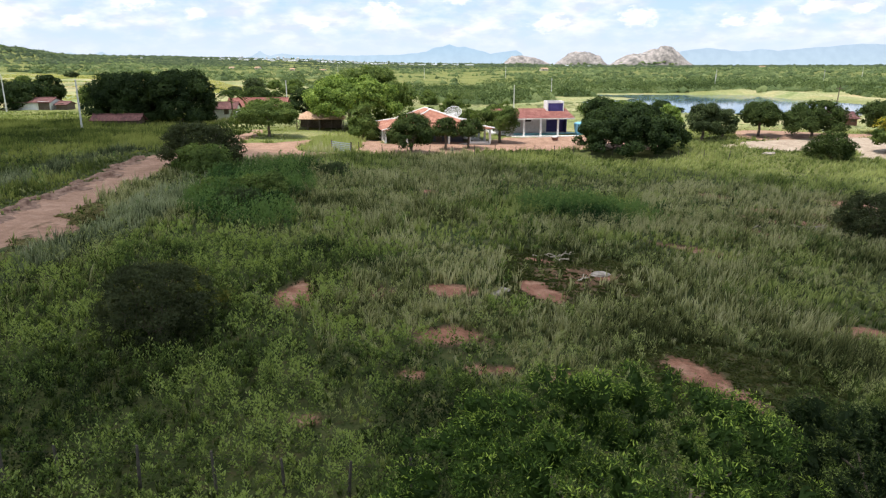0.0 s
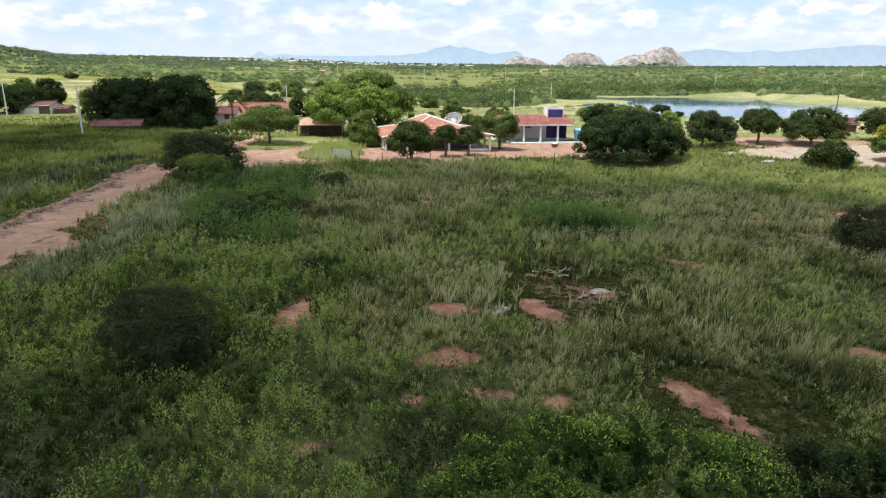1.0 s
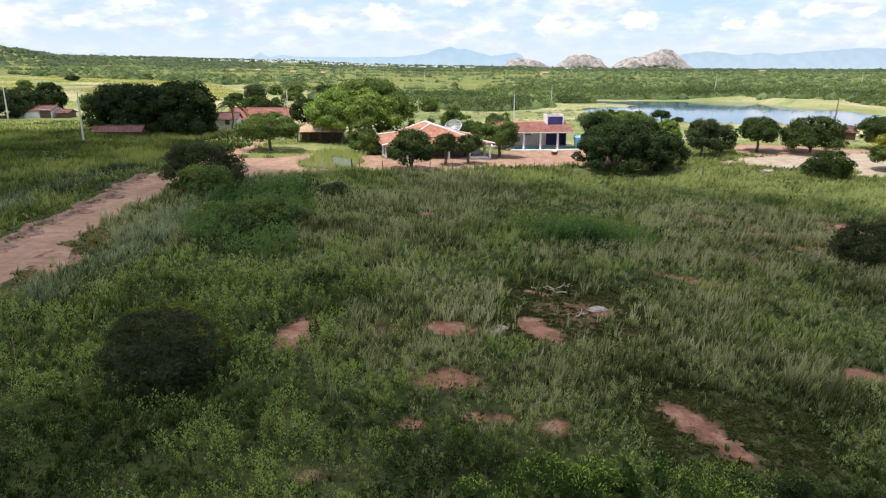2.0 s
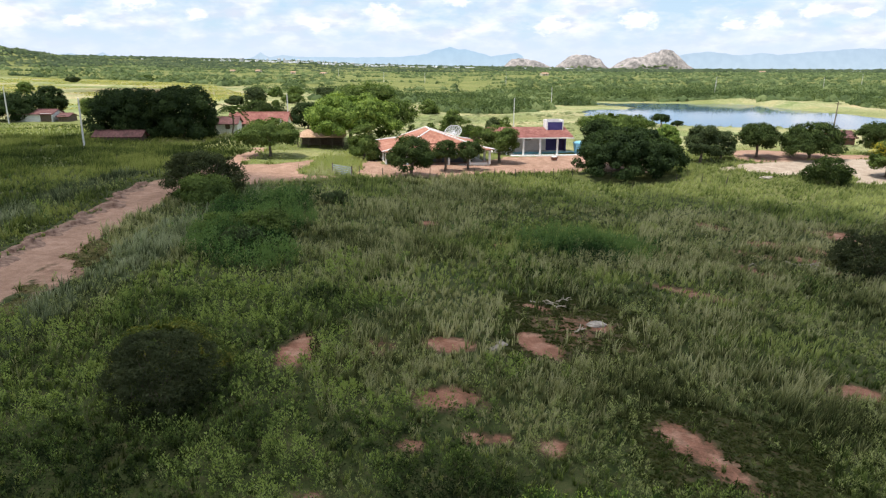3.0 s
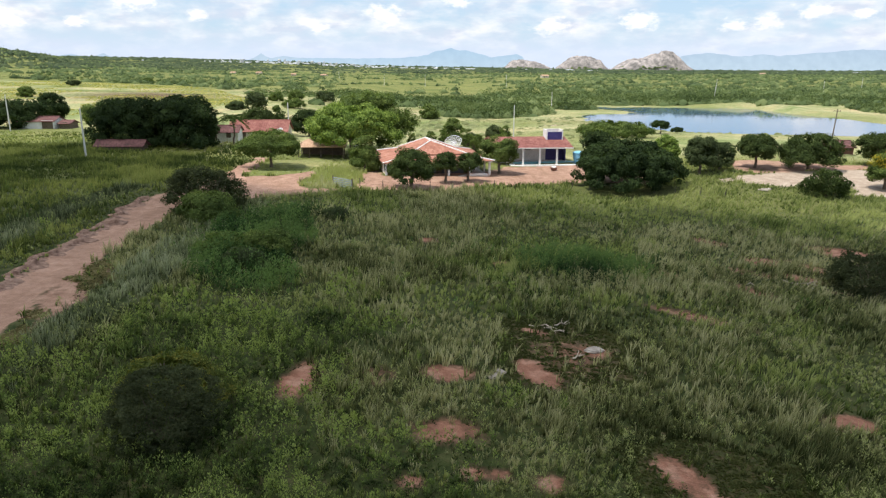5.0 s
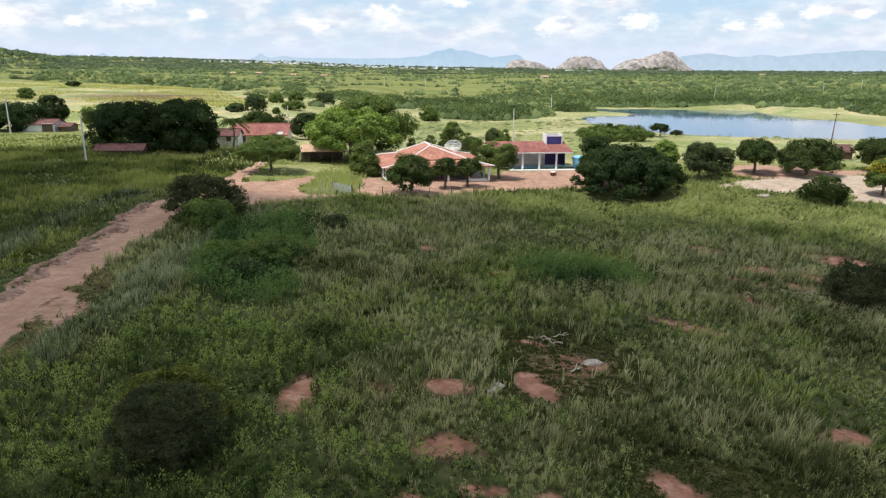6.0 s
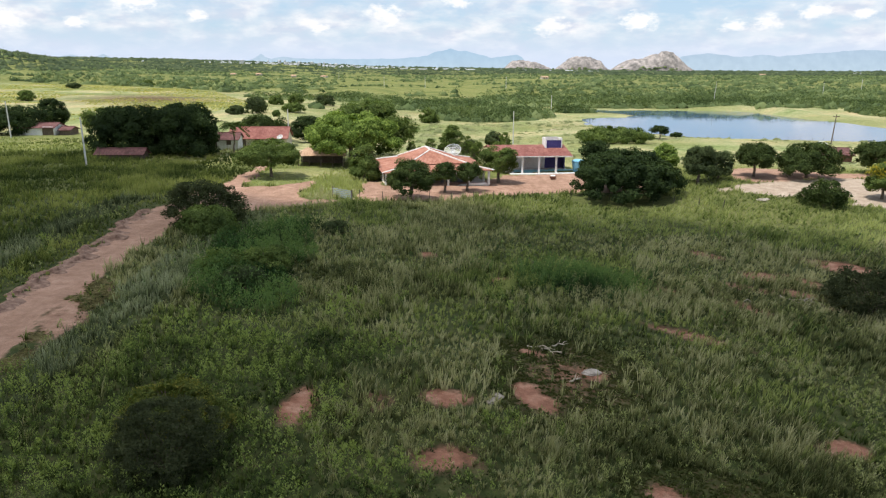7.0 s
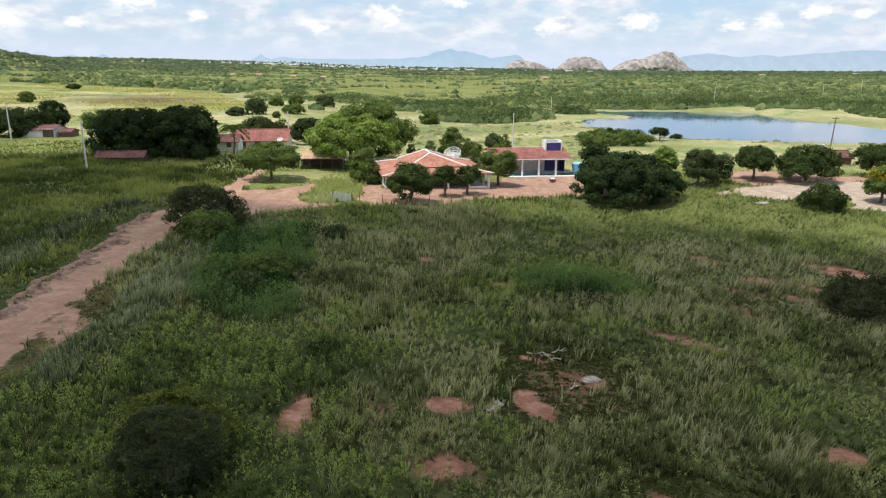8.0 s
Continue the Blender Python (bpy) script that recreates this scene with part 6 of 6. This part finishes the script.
    for k in range(1, 5):
        for u in (0.2, W - 0.2):
            v = k * D / 4 - 0.2
            part("pillar", boxes((u - 0.15, u + 0.15, v - 0.15, v + 0.15, 0.12, 2.25), bevel=0.02), M_WHITE, root)
    part("parapet", boxes((13.2, W - 0.6, 0.12, 0.28, 0.12, 0.45)), M_WHITE, root, "low white veranda wall")
    part("parapet", boxes((0.1, 0.26, 1.0, D - 1.0, 0.12, 0.7)), M_CREAM, root, "low veranda wall")
    return root


farmhouse()


def pool_house():
    root = thing("pool_house", pose(9.2, 119.9, 0.35, 0, 0, 7), "white and indigo house with tiled porch roof and rooftop tank box", "house")
    W = 12.1
    part("plinth", boxes((-1.8, W, 3.2, 9.6, -0.9, 0.15)), M_CONCRETE, root)
    part("front_wall", boxes((-1.4, 4.3, 4.6, 4.8, 0.15, 3.4), (4.3, 5.6, 4.6, 4.8, 0.15, 2.0), (4.3, 5.6, 4.6, 4.8, 2.7, 3.4), (5.6, 8.4, 4.6, 4.8, 0.15, 3.4), (8.4, 9.5, 4.6, 4.8, 2.35, 3.4)), M_WHITE, root)
    part("front_wall", boxes((9.5, W - 0.5, 4.6, 4.8, 0.15, 3.4)), M_INDIGO, root, "indigo painted wall")
    part("end_wall", boxes((W - 0.5, W - 0.3, 3.2, 4.6, 0.15, 2.9)), M_INDIGO, root, "indigo painted end wall")
    part("end_wall", boxes((W - 0.5, W - 0.3, 4.8, 9.4, 0.15, 3.6)), M_INDIGO, root, "indigo painted end wall")
    part("end_wall", boxes((-1.4, -1.2, 4.8, 9.4, 0.15, 3.6)), M_WHITE, root)
    part("back_wall", boxes((-1.2, W - 0.5, 9.2, 9.4, 0.15, 3.4)), M_WHITE, root)
    win = part("window", boxes((4.3, 5.6, 4.68, 4.74, 2.0, 2.7)), M_DARK, root, "dark window band")
    part("mullion", boxes((4.92, 4.98, 4.62, 4.68, 2.0, 2.7)), M_WOOD, win)
    part("door", boxes((8.4, 9.5, 4.68, 4.74, 0.15, 2.35)), M_INDIGO, root, "dark indigo door")
    roof_plane("roof_slope", [(-2.2, 0.0, 2.95), (W + 0.2, 0.0, 2.95), (W + 0.2, 6.4, 4.25), (-2.2, 6.4, 4.25)], M_TILE_RED, root, 0.14)
    roof_plane("roof_slope", [(W + 0.2, 10.0, 3.5), (-2.2, 10.0, 3.5), (-2.2, 6.4, 4.25), (W + 0.2, 6.4, 4.25)], M_TILE_RED, root, 0.14)
    part("fascia", boxes((-2.2, W + 0.2, -0.1, -0.01, 2.74, 2.93)), M_WHITE, root, "white eave board")
    for u in (3.3, 6.3, 9.4, 0.4):
        part("pillar", boxes((u - 0.16, u + 0.16, 0.15, 0.47, -0.1, 2.8), bevel=0.02), M_WHITE, root)
    tower = part("tank_box", boxes((8.4, 8.6, 4.4, 7.0, 3.2, 5.6), (11.3, 11.5, 4.4, 7.0, 3.2, 5.6), (8.6, 11.3, 6.8, 7.0, 3.2, 5.6)), M_WHITE, root, "white rooftop tank enclosure")
    part("front_panel", boxes((8.6, 11.3, 4.4, 4.6, 3.2, 5.25)), M_INDIGO, tower, "indigo front panel")
    part("rim", boxes((8.6, 11.3, 4.4, 4.6, 5.25, 5.42)), M_WHITE, tower)
    part("cover", boxes((8.6, 11.3, 4.6, 6.8, 5.1, 5.2)), M_TILE_DARK, tower, "brown cover slab")
    return root


pool_house()


def swimming_pool():
    root = thing("swimming_pool", pose(9.2, 119.9, 0.35, 0, 0, 7), "small tiled swimming pool with white kerb along the porch", "pool")
    part("kerb", boxes((1.0, 14.4, -0.55, 0.62, -0.9, -0.1), (13.4, 14.4, 0.62, 3.19, -0.9, -0.1), (1.0, 2.0, 0.62, 3.19, -0.9, -0.1)), M_WHITE, root, "white kerb")
    part("basin", boxes((2.0, 13.4, 0.62, 2.6, -0.9, -0.6), (2.0, 13.4, 2.6, 3.19, -0.9, 0.1)), M_POOL, root, "turquoise tiled basin")
    part("water", boxes((2.0, 13.4, 0.63, 2.59, -0.59, -0.25)), M_POOL_WATER, root, "still pool water")



swimming_pool()


def gable_house(name, x, y, turn, W, D, wall, ridge_z, m_wall, m_roof, label, openings, porch=0.0):
    """A plain house, ridge along its width, with recessed dark openings in the front wall."""
    root = thing(name, pose(x, y, float(land(x, y)), 0, 0, turn), label, "house")
    front, at = [], 0.2
    for c0, c1, z0, z1 in openings:
        front += [(at, c0, 0, 0.2, -0.6, wall), (c0, c1, 0, 0.2, z1, wall)]
        if z0 > 0.05:
            front.append((c0, c1, 0, 0.2, -0.6, z0))
        at = c1
    front.append((at, W - 0.2, 0, 0.2, -0.6, wall))
    part("front_wall", boxes(*front), m_wall, root)
    part("back_wall", boxes((0.2, W - 0.2, D - 0.2, D, -0.6, wall)), m_wall, root)
    for u in (0, W - 0.2):
        bm = boxes((u, u + 0.2, 0, D, -0.6, wall))
        v = [bm.verts.new(c) for c in ((u, 0, wall), (u, D, wall), (u, D / 2, ridge_z - 0.1), (u + 0.2, 0, wall), (u + 0.2, D, wall), (u + 0.2, D / 2, ridge_z - 0.1))]
        for f in ((0, 2, 1), (3, 4, 5), (0, 3, 5, 2), (1, 2, 5, 4)):
            bm.faces.new([v[i] for i in f])
        part("gable_wall", bm, m_wall, root)
    # dark panels close the openings; the cottage's wide one stands for porch shade
    for c0, c1, z0, z1 in openings:
        part("shutter", boxes((c0, c1, 0.09, 0.14, z0, z1)), M_WOOD, root, "dark wooden panel across the opening")
    drop = (ridge_z - wall) / (D / 2)
    e = 0.5 + porch
    roof_plane("roof_slope", [(-0.4, -e, wall - drop * e * 0.8), (W + 0.4, -e, wall - drop * e * 0.8), (W + 0.4, D / 2, ridge_z), (-0.4, D / 2, ridge_z)], m_roof, root)
    roof_plane("roof_slope", [(W + 0.4, D + 0.5, wall - drop * 0.5), (-0.4, D + 0.5, wall - drop * 0.5), (-0.4, D / 2, ridge_z), (W + 0.4, D / 2, ridge_z)], m_roof, root)
    bm = bmesh.new()
    tube(bm, [(-0.4, D / 2, ridge_z + 0.01), (W + 0.4, D / 2, ridge_z + 0.01)], [0.12, 0.12], 8)
    part("ridge_cap", bm, m_roof, root)
    return root


gable_house("cottage", -108.3, 168.8, 4, 8.8, 6.0, 1.9, 2.8, M_WHITE, M_TILE_DARK, "small white cottage with dark red tile roof and shaded porch", [(5.9, 8.6, 0, 2.0)])
gable_house("cottage_annex", -98.6, 170.2, 4, 2.6, 4.4, 1.4, 2.0, M_WOOD, M_TILE_DARK, "low brown lean-to beside the white cottage", [(0.8, 2.0, 0, 1.6)])
gable_house("long_house", -49.5, 150.5, 6, 12.5, 8.6, 1.9, 3.9, M_CREAM, M_TILE_RED, "long cream house with red tile roof", [(2.5, 3.6, 0, 1.8), (5.5, 6.7, 0.9, 1.7), (9.0, 10.2, 0.9, 1.7)])
gable_house("white_house", -52.0, 143.0, 6, 6.6, 5.0, 2.3, 3.4, M_WHITE, M_TILE_DARK, "white house front half hidden behind mango trees", [(1.4, 2.3, 0, 2.0), (4.2, 5.2, 1.0, 2.0)])
gable_house("long_shed", -65.8, 124.6, 3, 8.4, 2.8, 1.0, 1.8, M_WOOD, M_TILE_DARK, "long low shed with red tile roof", [(1.5, 2.5, 0, 1.1), (5.5, 6.8, 0, 1.1)])
gable_house("brick_house", 73.0, 133.0, -8, 4.0, 6.0, 1.8, 2.7, M_BRICK, M_TILE_DARK, "reddish brick house behind shade trees", [(1.0, 1.9, 0, 2.1), (2.8, 3.7, 1.0, 2.0)])


def open_shed():
    root = thing("open_shed", pose(-27.6, 120.3, 1.25, 0, 0, 6), "open shelter with weathered pale roof on wooden posts", "shed")
    W, D = 8.2, 5.0
    for u in (0.2, W / 2, W - 0.2, W / 4, W * 0.75):
        for v in (0.2, D - 0.2):
            bm = bmesh.new()
            tube(bm, [(u, v, -0.3), (u + 0.03, v, 2.1 + 0.08 * (v > 1))], [0.1, 0.08], 7)
            part("post", bm, M_WOOD, root)
    roof_plane("roof_slope", [(-0.4, -0.5, 1.95), (W + 0.4, -0.5, 1.95), (W * 0.78, D / 2, 3.1), (W * 0.2, D / 2, 3.1)], M_TILE_PALE, root)
    roof_plane("roof_slope", [(W + 0.4, D + 0.5, 1.95), (-0.4, D + 0.5, 1.95), (W * 0.2, D / 2, 3.1), (W * 0.78, D / 2, 3.1)], M_TILE_PALE, root)
    roof_plane("roof_slope", [(W + 0.4, -0.5, 1.95), (W + 0.4, D + 0.5, 1.95), (W * 0.78, D / 2, 3.1)], M_TILE_PALE, root)
    roof_plane("roof_slope", [(-0.4, D + 0.5, 1.95), (-0.4, -0.5, 1.95), (W * 0.2, D / 2, 3.1)], M_TILE_PALE, root)
    part("back_wall", boxes((0.35, W - 0.35, D - 0.1, D + 0.05, -0.3, 1.9)), M_WOOD, root, "dark board wall")


open_shed()


# ---- things round the houses ----
def water_tank(x, y):
    root = thing("water_tank", pose(x, y, float(land(x, y))), "light blue fibreglass water tank beside the house", "water tank")
    bm = bmesh.new()
    prof = [(0.0, 0.75), (0.2, 0.8), (0.9, 0.93), (1.7, 1.04), (1.78, 1.1), (1.86, 1.1)]
    tube(bm, [(0, 0, z) for z, r in prof], [r for z, r in prof], 28)
    part("body", bm, M_TANK, root)
    bm = bmesh.new()
    prof = [(1.87, 1.12), (1.95, 1.1), (2.15, 0.6), (2.2, 0.2)]
    tube(bm, [(0, 0, z) for z, r in prof], [r for z, r in prof], 28)
    part("lid", bm, M_TANK, root)


water_tank(22.6, 122.8)


def satellite_dish(x, y, z, size=1.0):
    g = float(land(x, y))
    root = thing("satellite_dish", pose(x, y, g), "large pale mesh satellite dish on a mast" if size > 0.9 else "pale mesh satellite dish on a thin mast", "satellite dish")
    bm = bmesh.new()
    tube(bm, [(0, 0, -0.2), (0, 0, z - g - 0.1)], [0.07, 0.06], 8)
    part("mast", bm, M_METAL, root)
    m = pose(0, -0.1, z - g, 38, -10, 0) @ Matrix.Scale(size, 4)
    bm = bmesh.new()
    for r in (0.25, 0.6, 0.95, 1.2, 1.45):
        tube(bm, [m @ Vector((r * math.cos(a), r * math.sin(a), 0.22 * r * r)) for a in np.linspace(0, 2 * math.pi, 29)], [0.05 if r > 1.4 else 0.03] * 29, 5)
    dish = part("rim", bm, M_METAL, root, "ringed wire frame of the dish")
    for k in range(20):
        a = 2 * math.pi * k / 20
        bm = bmesh.new()
        tube(bm, [m @ Vector((r * math.cos(a), r * math.sin(a), 0.22 * r * r)) for r in (0.1, 0.5, 0.95, 1.45)], [0.035, 0.035, 0.03, 0.03], 5)
        part("rib", bm, M_METAL, dish)
    bm = bmesh.new()
    for a in (0.3, 2.4, 4.5):
        tube(bm, [m @ Vector((1.2 * math.cos(a), 1.2 * math.sin(a), 0.32)), m @ Vector((0, 0, 1.15))], [0.02, 0.02], 5)
    part("feed_arm", bm, M_METAL, dish)


satellite_dish(0.1, 119.4, 4.1)
satellite_dish(-38.0, 150.0, 3.3, 0.42)
satellite_dish(66.0, 123.5, 5.0, 0.6)


def gate():
    p, q = Vector((-16.2, 91.6, 0)), Vector((-13.2, 88.9, 0))
    a = math.degrees(math.atan2(q.y - p.y, q.x - p.x))
    root = thing("farm_gate", pose(p.x, p.y, float(land(p.x, p.y)) - 0.1, 0, 0, a), "grey metal farm gate across the yard entrance", "gate")
    w = (q - p).length
    for u in (0, w):
        bm = bmesh.new()
        tube(bm, [(u, 0, -0.3), (u, 0, 1.5)], [0.09, 0.08], 8)
        part("post", bm, M_WOOD, root)
    for z in (0.25, 0.5, 0.75, 1.0, 1.25):
        part("rail", boxes((0.1, w - 0.1, -0.025, 0.025, z - 0.05, z + 0.05)), M_GATE, root)
    for u in (0.12, w / 2, w - 0.12):
        part("stile", boxes((u - 0.03, u + 0.03, -0.06, -0.027, 0.2, 1.3)), M_GATE, root)


gate()


def fence(name, pts, gap, height, radius, label, wires, seed):
    """Wooden posts along a line, with thin wires between them."""
    rng = np.random.default_rng(seed)
    root = thing(name, pose(pts[0][0], pts[0][1], float(land(*pts[0]))), label, "fence")
    o = Vector((pts[0][0], pts[0][1], float(land(*pts[0]))))
    tops = []
    for (x0, y0), (x1, y1) in zip(pts, pts[1:]):
        k = max(1, int(math.hypot(x1 - x0, y1 - y0) / gap))
        for i in range(k):
            x, y = x0 + (x1 - x0) * i / k + rng.normal(0, 0.12), y0 + (y1 - y0) * i / k + rng.normal(0, 0.08)
            p = Vector((x, y, float(land(x, y)))) - o
            h = height * rng.uniform(0.85, 1.15)
            lean = Vector((rng.normal(0, 0.05), rng.normal(0, 0.05), 0)) * h
            bm = bmesh.new()
            tube(bm, [p - Vector((0, 0, 0.25)), p + lean * 0.5 + Vector((0, 0, h * 0.5)), p + lean + Vector((0, 0, h))], [radius * 1.1, radius, radius * 0.8], 7)
            part("post", bm, M_POST, root)
            tops.append((p, lean, h))
    for w in wires:
        bm = bmesh.new()
        tube(bm, [p + lean * w + Vector((0, 0, h * w)) for p, lean, h in tops], [0.004] * len(tops), 4)
        part("wire", bm, M_DARK, root)


fence("wire_fence", [(-12.6, 90.5), (-6, 91.3), (6, 94.5), (20, 97.5), (34, 93.0), (41, 92.4)], 2.6, 1.25, 0.05, "thin wooden post and wire fence before the yard", (0.45, 0.85), 3)
fence("lake_fence", [(82.7, 224.4), (95.9, 222), (109.1, 217.2), (121.1, 213.6)], 2.9, 1.6, 0.035, "row of thin wooden posts standing in shallow water", (), 6)
fence("field_fence", [(-18, 15.4), (-10, 15.9), (-2.5, 16.2), (6, 16.4), (18, 17.0)], 1.6, 1.25, 0.045, "dark wooden post and wire fence in tall weeds", (0.85,), 4)


def utility_pole(x, y, h, lean=0.0, arm=False, wood=False, label="slim pale concrete utility pole"):
    root = thing("utility_pole", pose(x, y, float(land(x, y)) - 0.3, 0, lean, 0), label, "utility pole", "power poles")
    bm = bmesh.new()
    tube(bm, [(0, 0, 0), (0, 0, h * 0.5 + 0.3), (0, 0, h + 0.3)], [0.17, 0.14, 0.1], 10)
    part("shaft", bm, M_WOOD if wood else M_CONCRETE, root)
    if arm:
        part("crossarm", boxes((-0.9, 0.9, -0.06, 0.06, h - 0.35, h - 0.2)), M_WOOD, root)
        for u in (-0.8, 0, 0.8):
            bm = bmesh.new()
            tube(bm, [(u, 0, h - 0.2), (u, 0, h - 0.02)], [0.05, 0.035], 8)
            part("insulator", bm, M_DARK, root)


utility_pole(-61.5, 113.0, 8.2)
utility_pole(-106.4, 163.0, 8.6)
utility_pole(-38.0, 158.0, 8.2)
utility_pole(43.4, 310.9, 9.1)
utility_pole(16.2, 186.3, 8.9)
utility_pole(144.4, 389, 8.6)
utility_pole(101.4, 185.4, 7.8, 2.5, True, True, "leaning dark wooden power pole with crossarm")
for px_, py_, ph_ in ((-62, 610, 9), (-28.3, 659.1, 10.6), (43.6, 597.2, 10.3), (200.9, 540.1, 10), (276.9, 528.8, 10.1), (336.6, 583.6, 10.1), (-150, 900, 10), (306.4, 456.1, 9.4)):
    utility_pole(px_, py_, ph_)


def stone(x, y, r, seed, label):
    rng = np.random.default_rng(seed)
    bm = bmesh.new()
    bmesh.ops.create_icosphere(bm, subdivisions=3, radius=1.0)
    off = Vector(rng.uniform(-9, 9, 3))
    for v in bm.verts:
        v.co *= 1 + 0.35 * noise.noise(v.co * 1.3 + off) + 0.12 * noise.noise(v.co * 3.5 + off)
        v.co = Vector((v.co.x * r * 1.15, v.co.y * r * 0.8, v.co.z * r * 0.34))
    me = bpy.data.meshes.new("boulder")
    bm.to_mesh(me)
    bm.free()
    me.materials.append(M_STONE)
    ob = new("boulder", me)
    ob.matrix_world = pose(x, y, float(land(x, y)) + r * 0.1, 0, 0, rng.uniform(-40, 40))
    tagged(ob, label, "boulder", "stones in the meadow")


stone(2.6, 33.9, 0.36, 1, "pale stone half hidden in grass")
stone(2.95, 34.5, 0.3, 2, "pale stone half hidden in grass")
stone(8.8, 38.3, 0.5, 3, "flat pale stone on bare ground")
stone(44.5, 97.0, 0.55, 4, "pale rock at the edge of the sandy clearing")
stone(45.4, 97.5, 0.45, 5, "pale rock at the edge of the sandy clearing")


def branch(x, y, length, turn, seed):
    rng = np.random.default_rng(seed)
    bm = bmesh.new()
    main = limb_path((0, 0, 0.08), (length, 0.2, 0.16), rng, 5, 0.12)
    tube(bm, main, [0.06, 0.055, 0.05, 0.04, 0.03, 0.012], 6)
    for k in (2, 3):
        tube(bm, limb_path(main[k], main[k] + Vector((length * 0.3, rng.uniform(-0.7, 0.7), 0.1)), rng, 3), [0.035, 0.028, 0.02, 0.008], 5)
    me = bpy.data.meshes.new("fallen_branch")
    bm.to_mesh(me)
    bm.free()
    me.materials.append(M_LOG)
    ob = new("fallen_branch", me)
    ob.matrix_world = pose(x, y, float(land(x, y)), 0, 0, turn)
    tagged(ob, "bleached fallen branch on bare ground", "branch", "fallen branches")


for k, (bx_, by_, bl_, bt_) in enumerate(((5.3, 42.0, 1.9, -30), (6.4, 41.7, 1.6, -50), (7.0, 42.2, 1.2, 20), (23.7, 57.8, 4.2, -68), (29.0, 57.4, 3.4, -66), (30.6, 57.0, 2.6, -72), (7.3, 36.8, 0.8, 10))):
    branch(bx_, by_, bl_, bt_, 70 + k)


def road_bank():
    """The eroded, crumbling lip of earth along the worn edge of the road."""
    rng = np.random.default_rng(91)
    y = np.arange(31, 77, 0.16)
    lo = np.interp(y, *ROAD_LO)
    lo = lo + (wobble(y, y * 0, 4, 92) - 0.5) * 1.6 + (wobble(y, y * 0, 0.9, 93) - 0.5) * 0.9
    tall = 0.08 + 0.5 * np.clip(wobble(y, y * 0, 3, 94) * 0.6 + wobble(y, y * 0, 0.8, 95) * 0.5 - 0.2, 0, 1)
    rows = []
    for across, rise in ((-0.75, -0.1), (-0.4, 0.55), (-0.08, 1.0), (0.12, 0.85), (0.2, 0.25), (0.5, 0.16), (0.95, -0.1)):
        x = lo + across * (0.8 + 0.5 * wobble(y, y * 0 + across * 9, 0.7, 96)) + rng.normal(0, 0.05, len(y))
        rows.append(np.stack((x, y + rng.normal(0, 0.03, len(y)), land(x, y) - 0.09 + tall * (rise + rng.normal(0, 0.08, len(y)))), -1))
    v = np.stack(rows, 1)
    n, w = len(y), len(rows)
    a, b = np.meshgrid(np.arange(n - 1) * w, np.arange(w - 1), indexing="ij")
    q = (a + b).ravel()
    f = np.stack((q, q + 1, q + w + 1, q + w), -1)
    tagged(raw_mesh("road_bank", v.reshape(-1, 3), f, M_EARTH), "eroded reddish earth lip along the worn road edge", "earth bank", kind="structure")


road_bank()


def planter(x, y):
    root = thing("planter", pose(x, y, float(land(x, y))), "low round clay planter before the pool", "planter")
    bm = bmesh.new()
    prof = [(0.0, 0.42), (0.12, 0.5), (0.4, 0.58), (0.46, 0.62), (0.5, 0.6)]
    tube(bm, [(0, 0, z) for z, r in prof], [r for z, r in prof], 18)
    part("pot", bm, M_BRICK, root)
    bm = bmesh.new()
    tube(bm, [(0, 0, 0.505), (0, 0, 0.62)], [0.45, 0.36], 14)
    part("gravel", bm, M_WHITE, root, "pale gravel filling")


planter(17.2, 115.6)

for k, (hx, hy, hw) in enumerate(((-205, 1060, 9), (-286, 1000, 7), (-318, 985, 6.5), (-226, 960, 6.5), (112, 900, 9), (560, 1300, 10))):
    gable_house("far_cottage", hx, hy, 10 * (k % 5) - 20, hw, 7.0, 2.4, 3.6, M_CREAM, M_TILE_PALE, "far-off cream cottage with tiled roof among the scrub", [(2.0, 3.2, 0, 2.1), (hw - 4.0, hw - 2.5, 1.0, 2.1)])
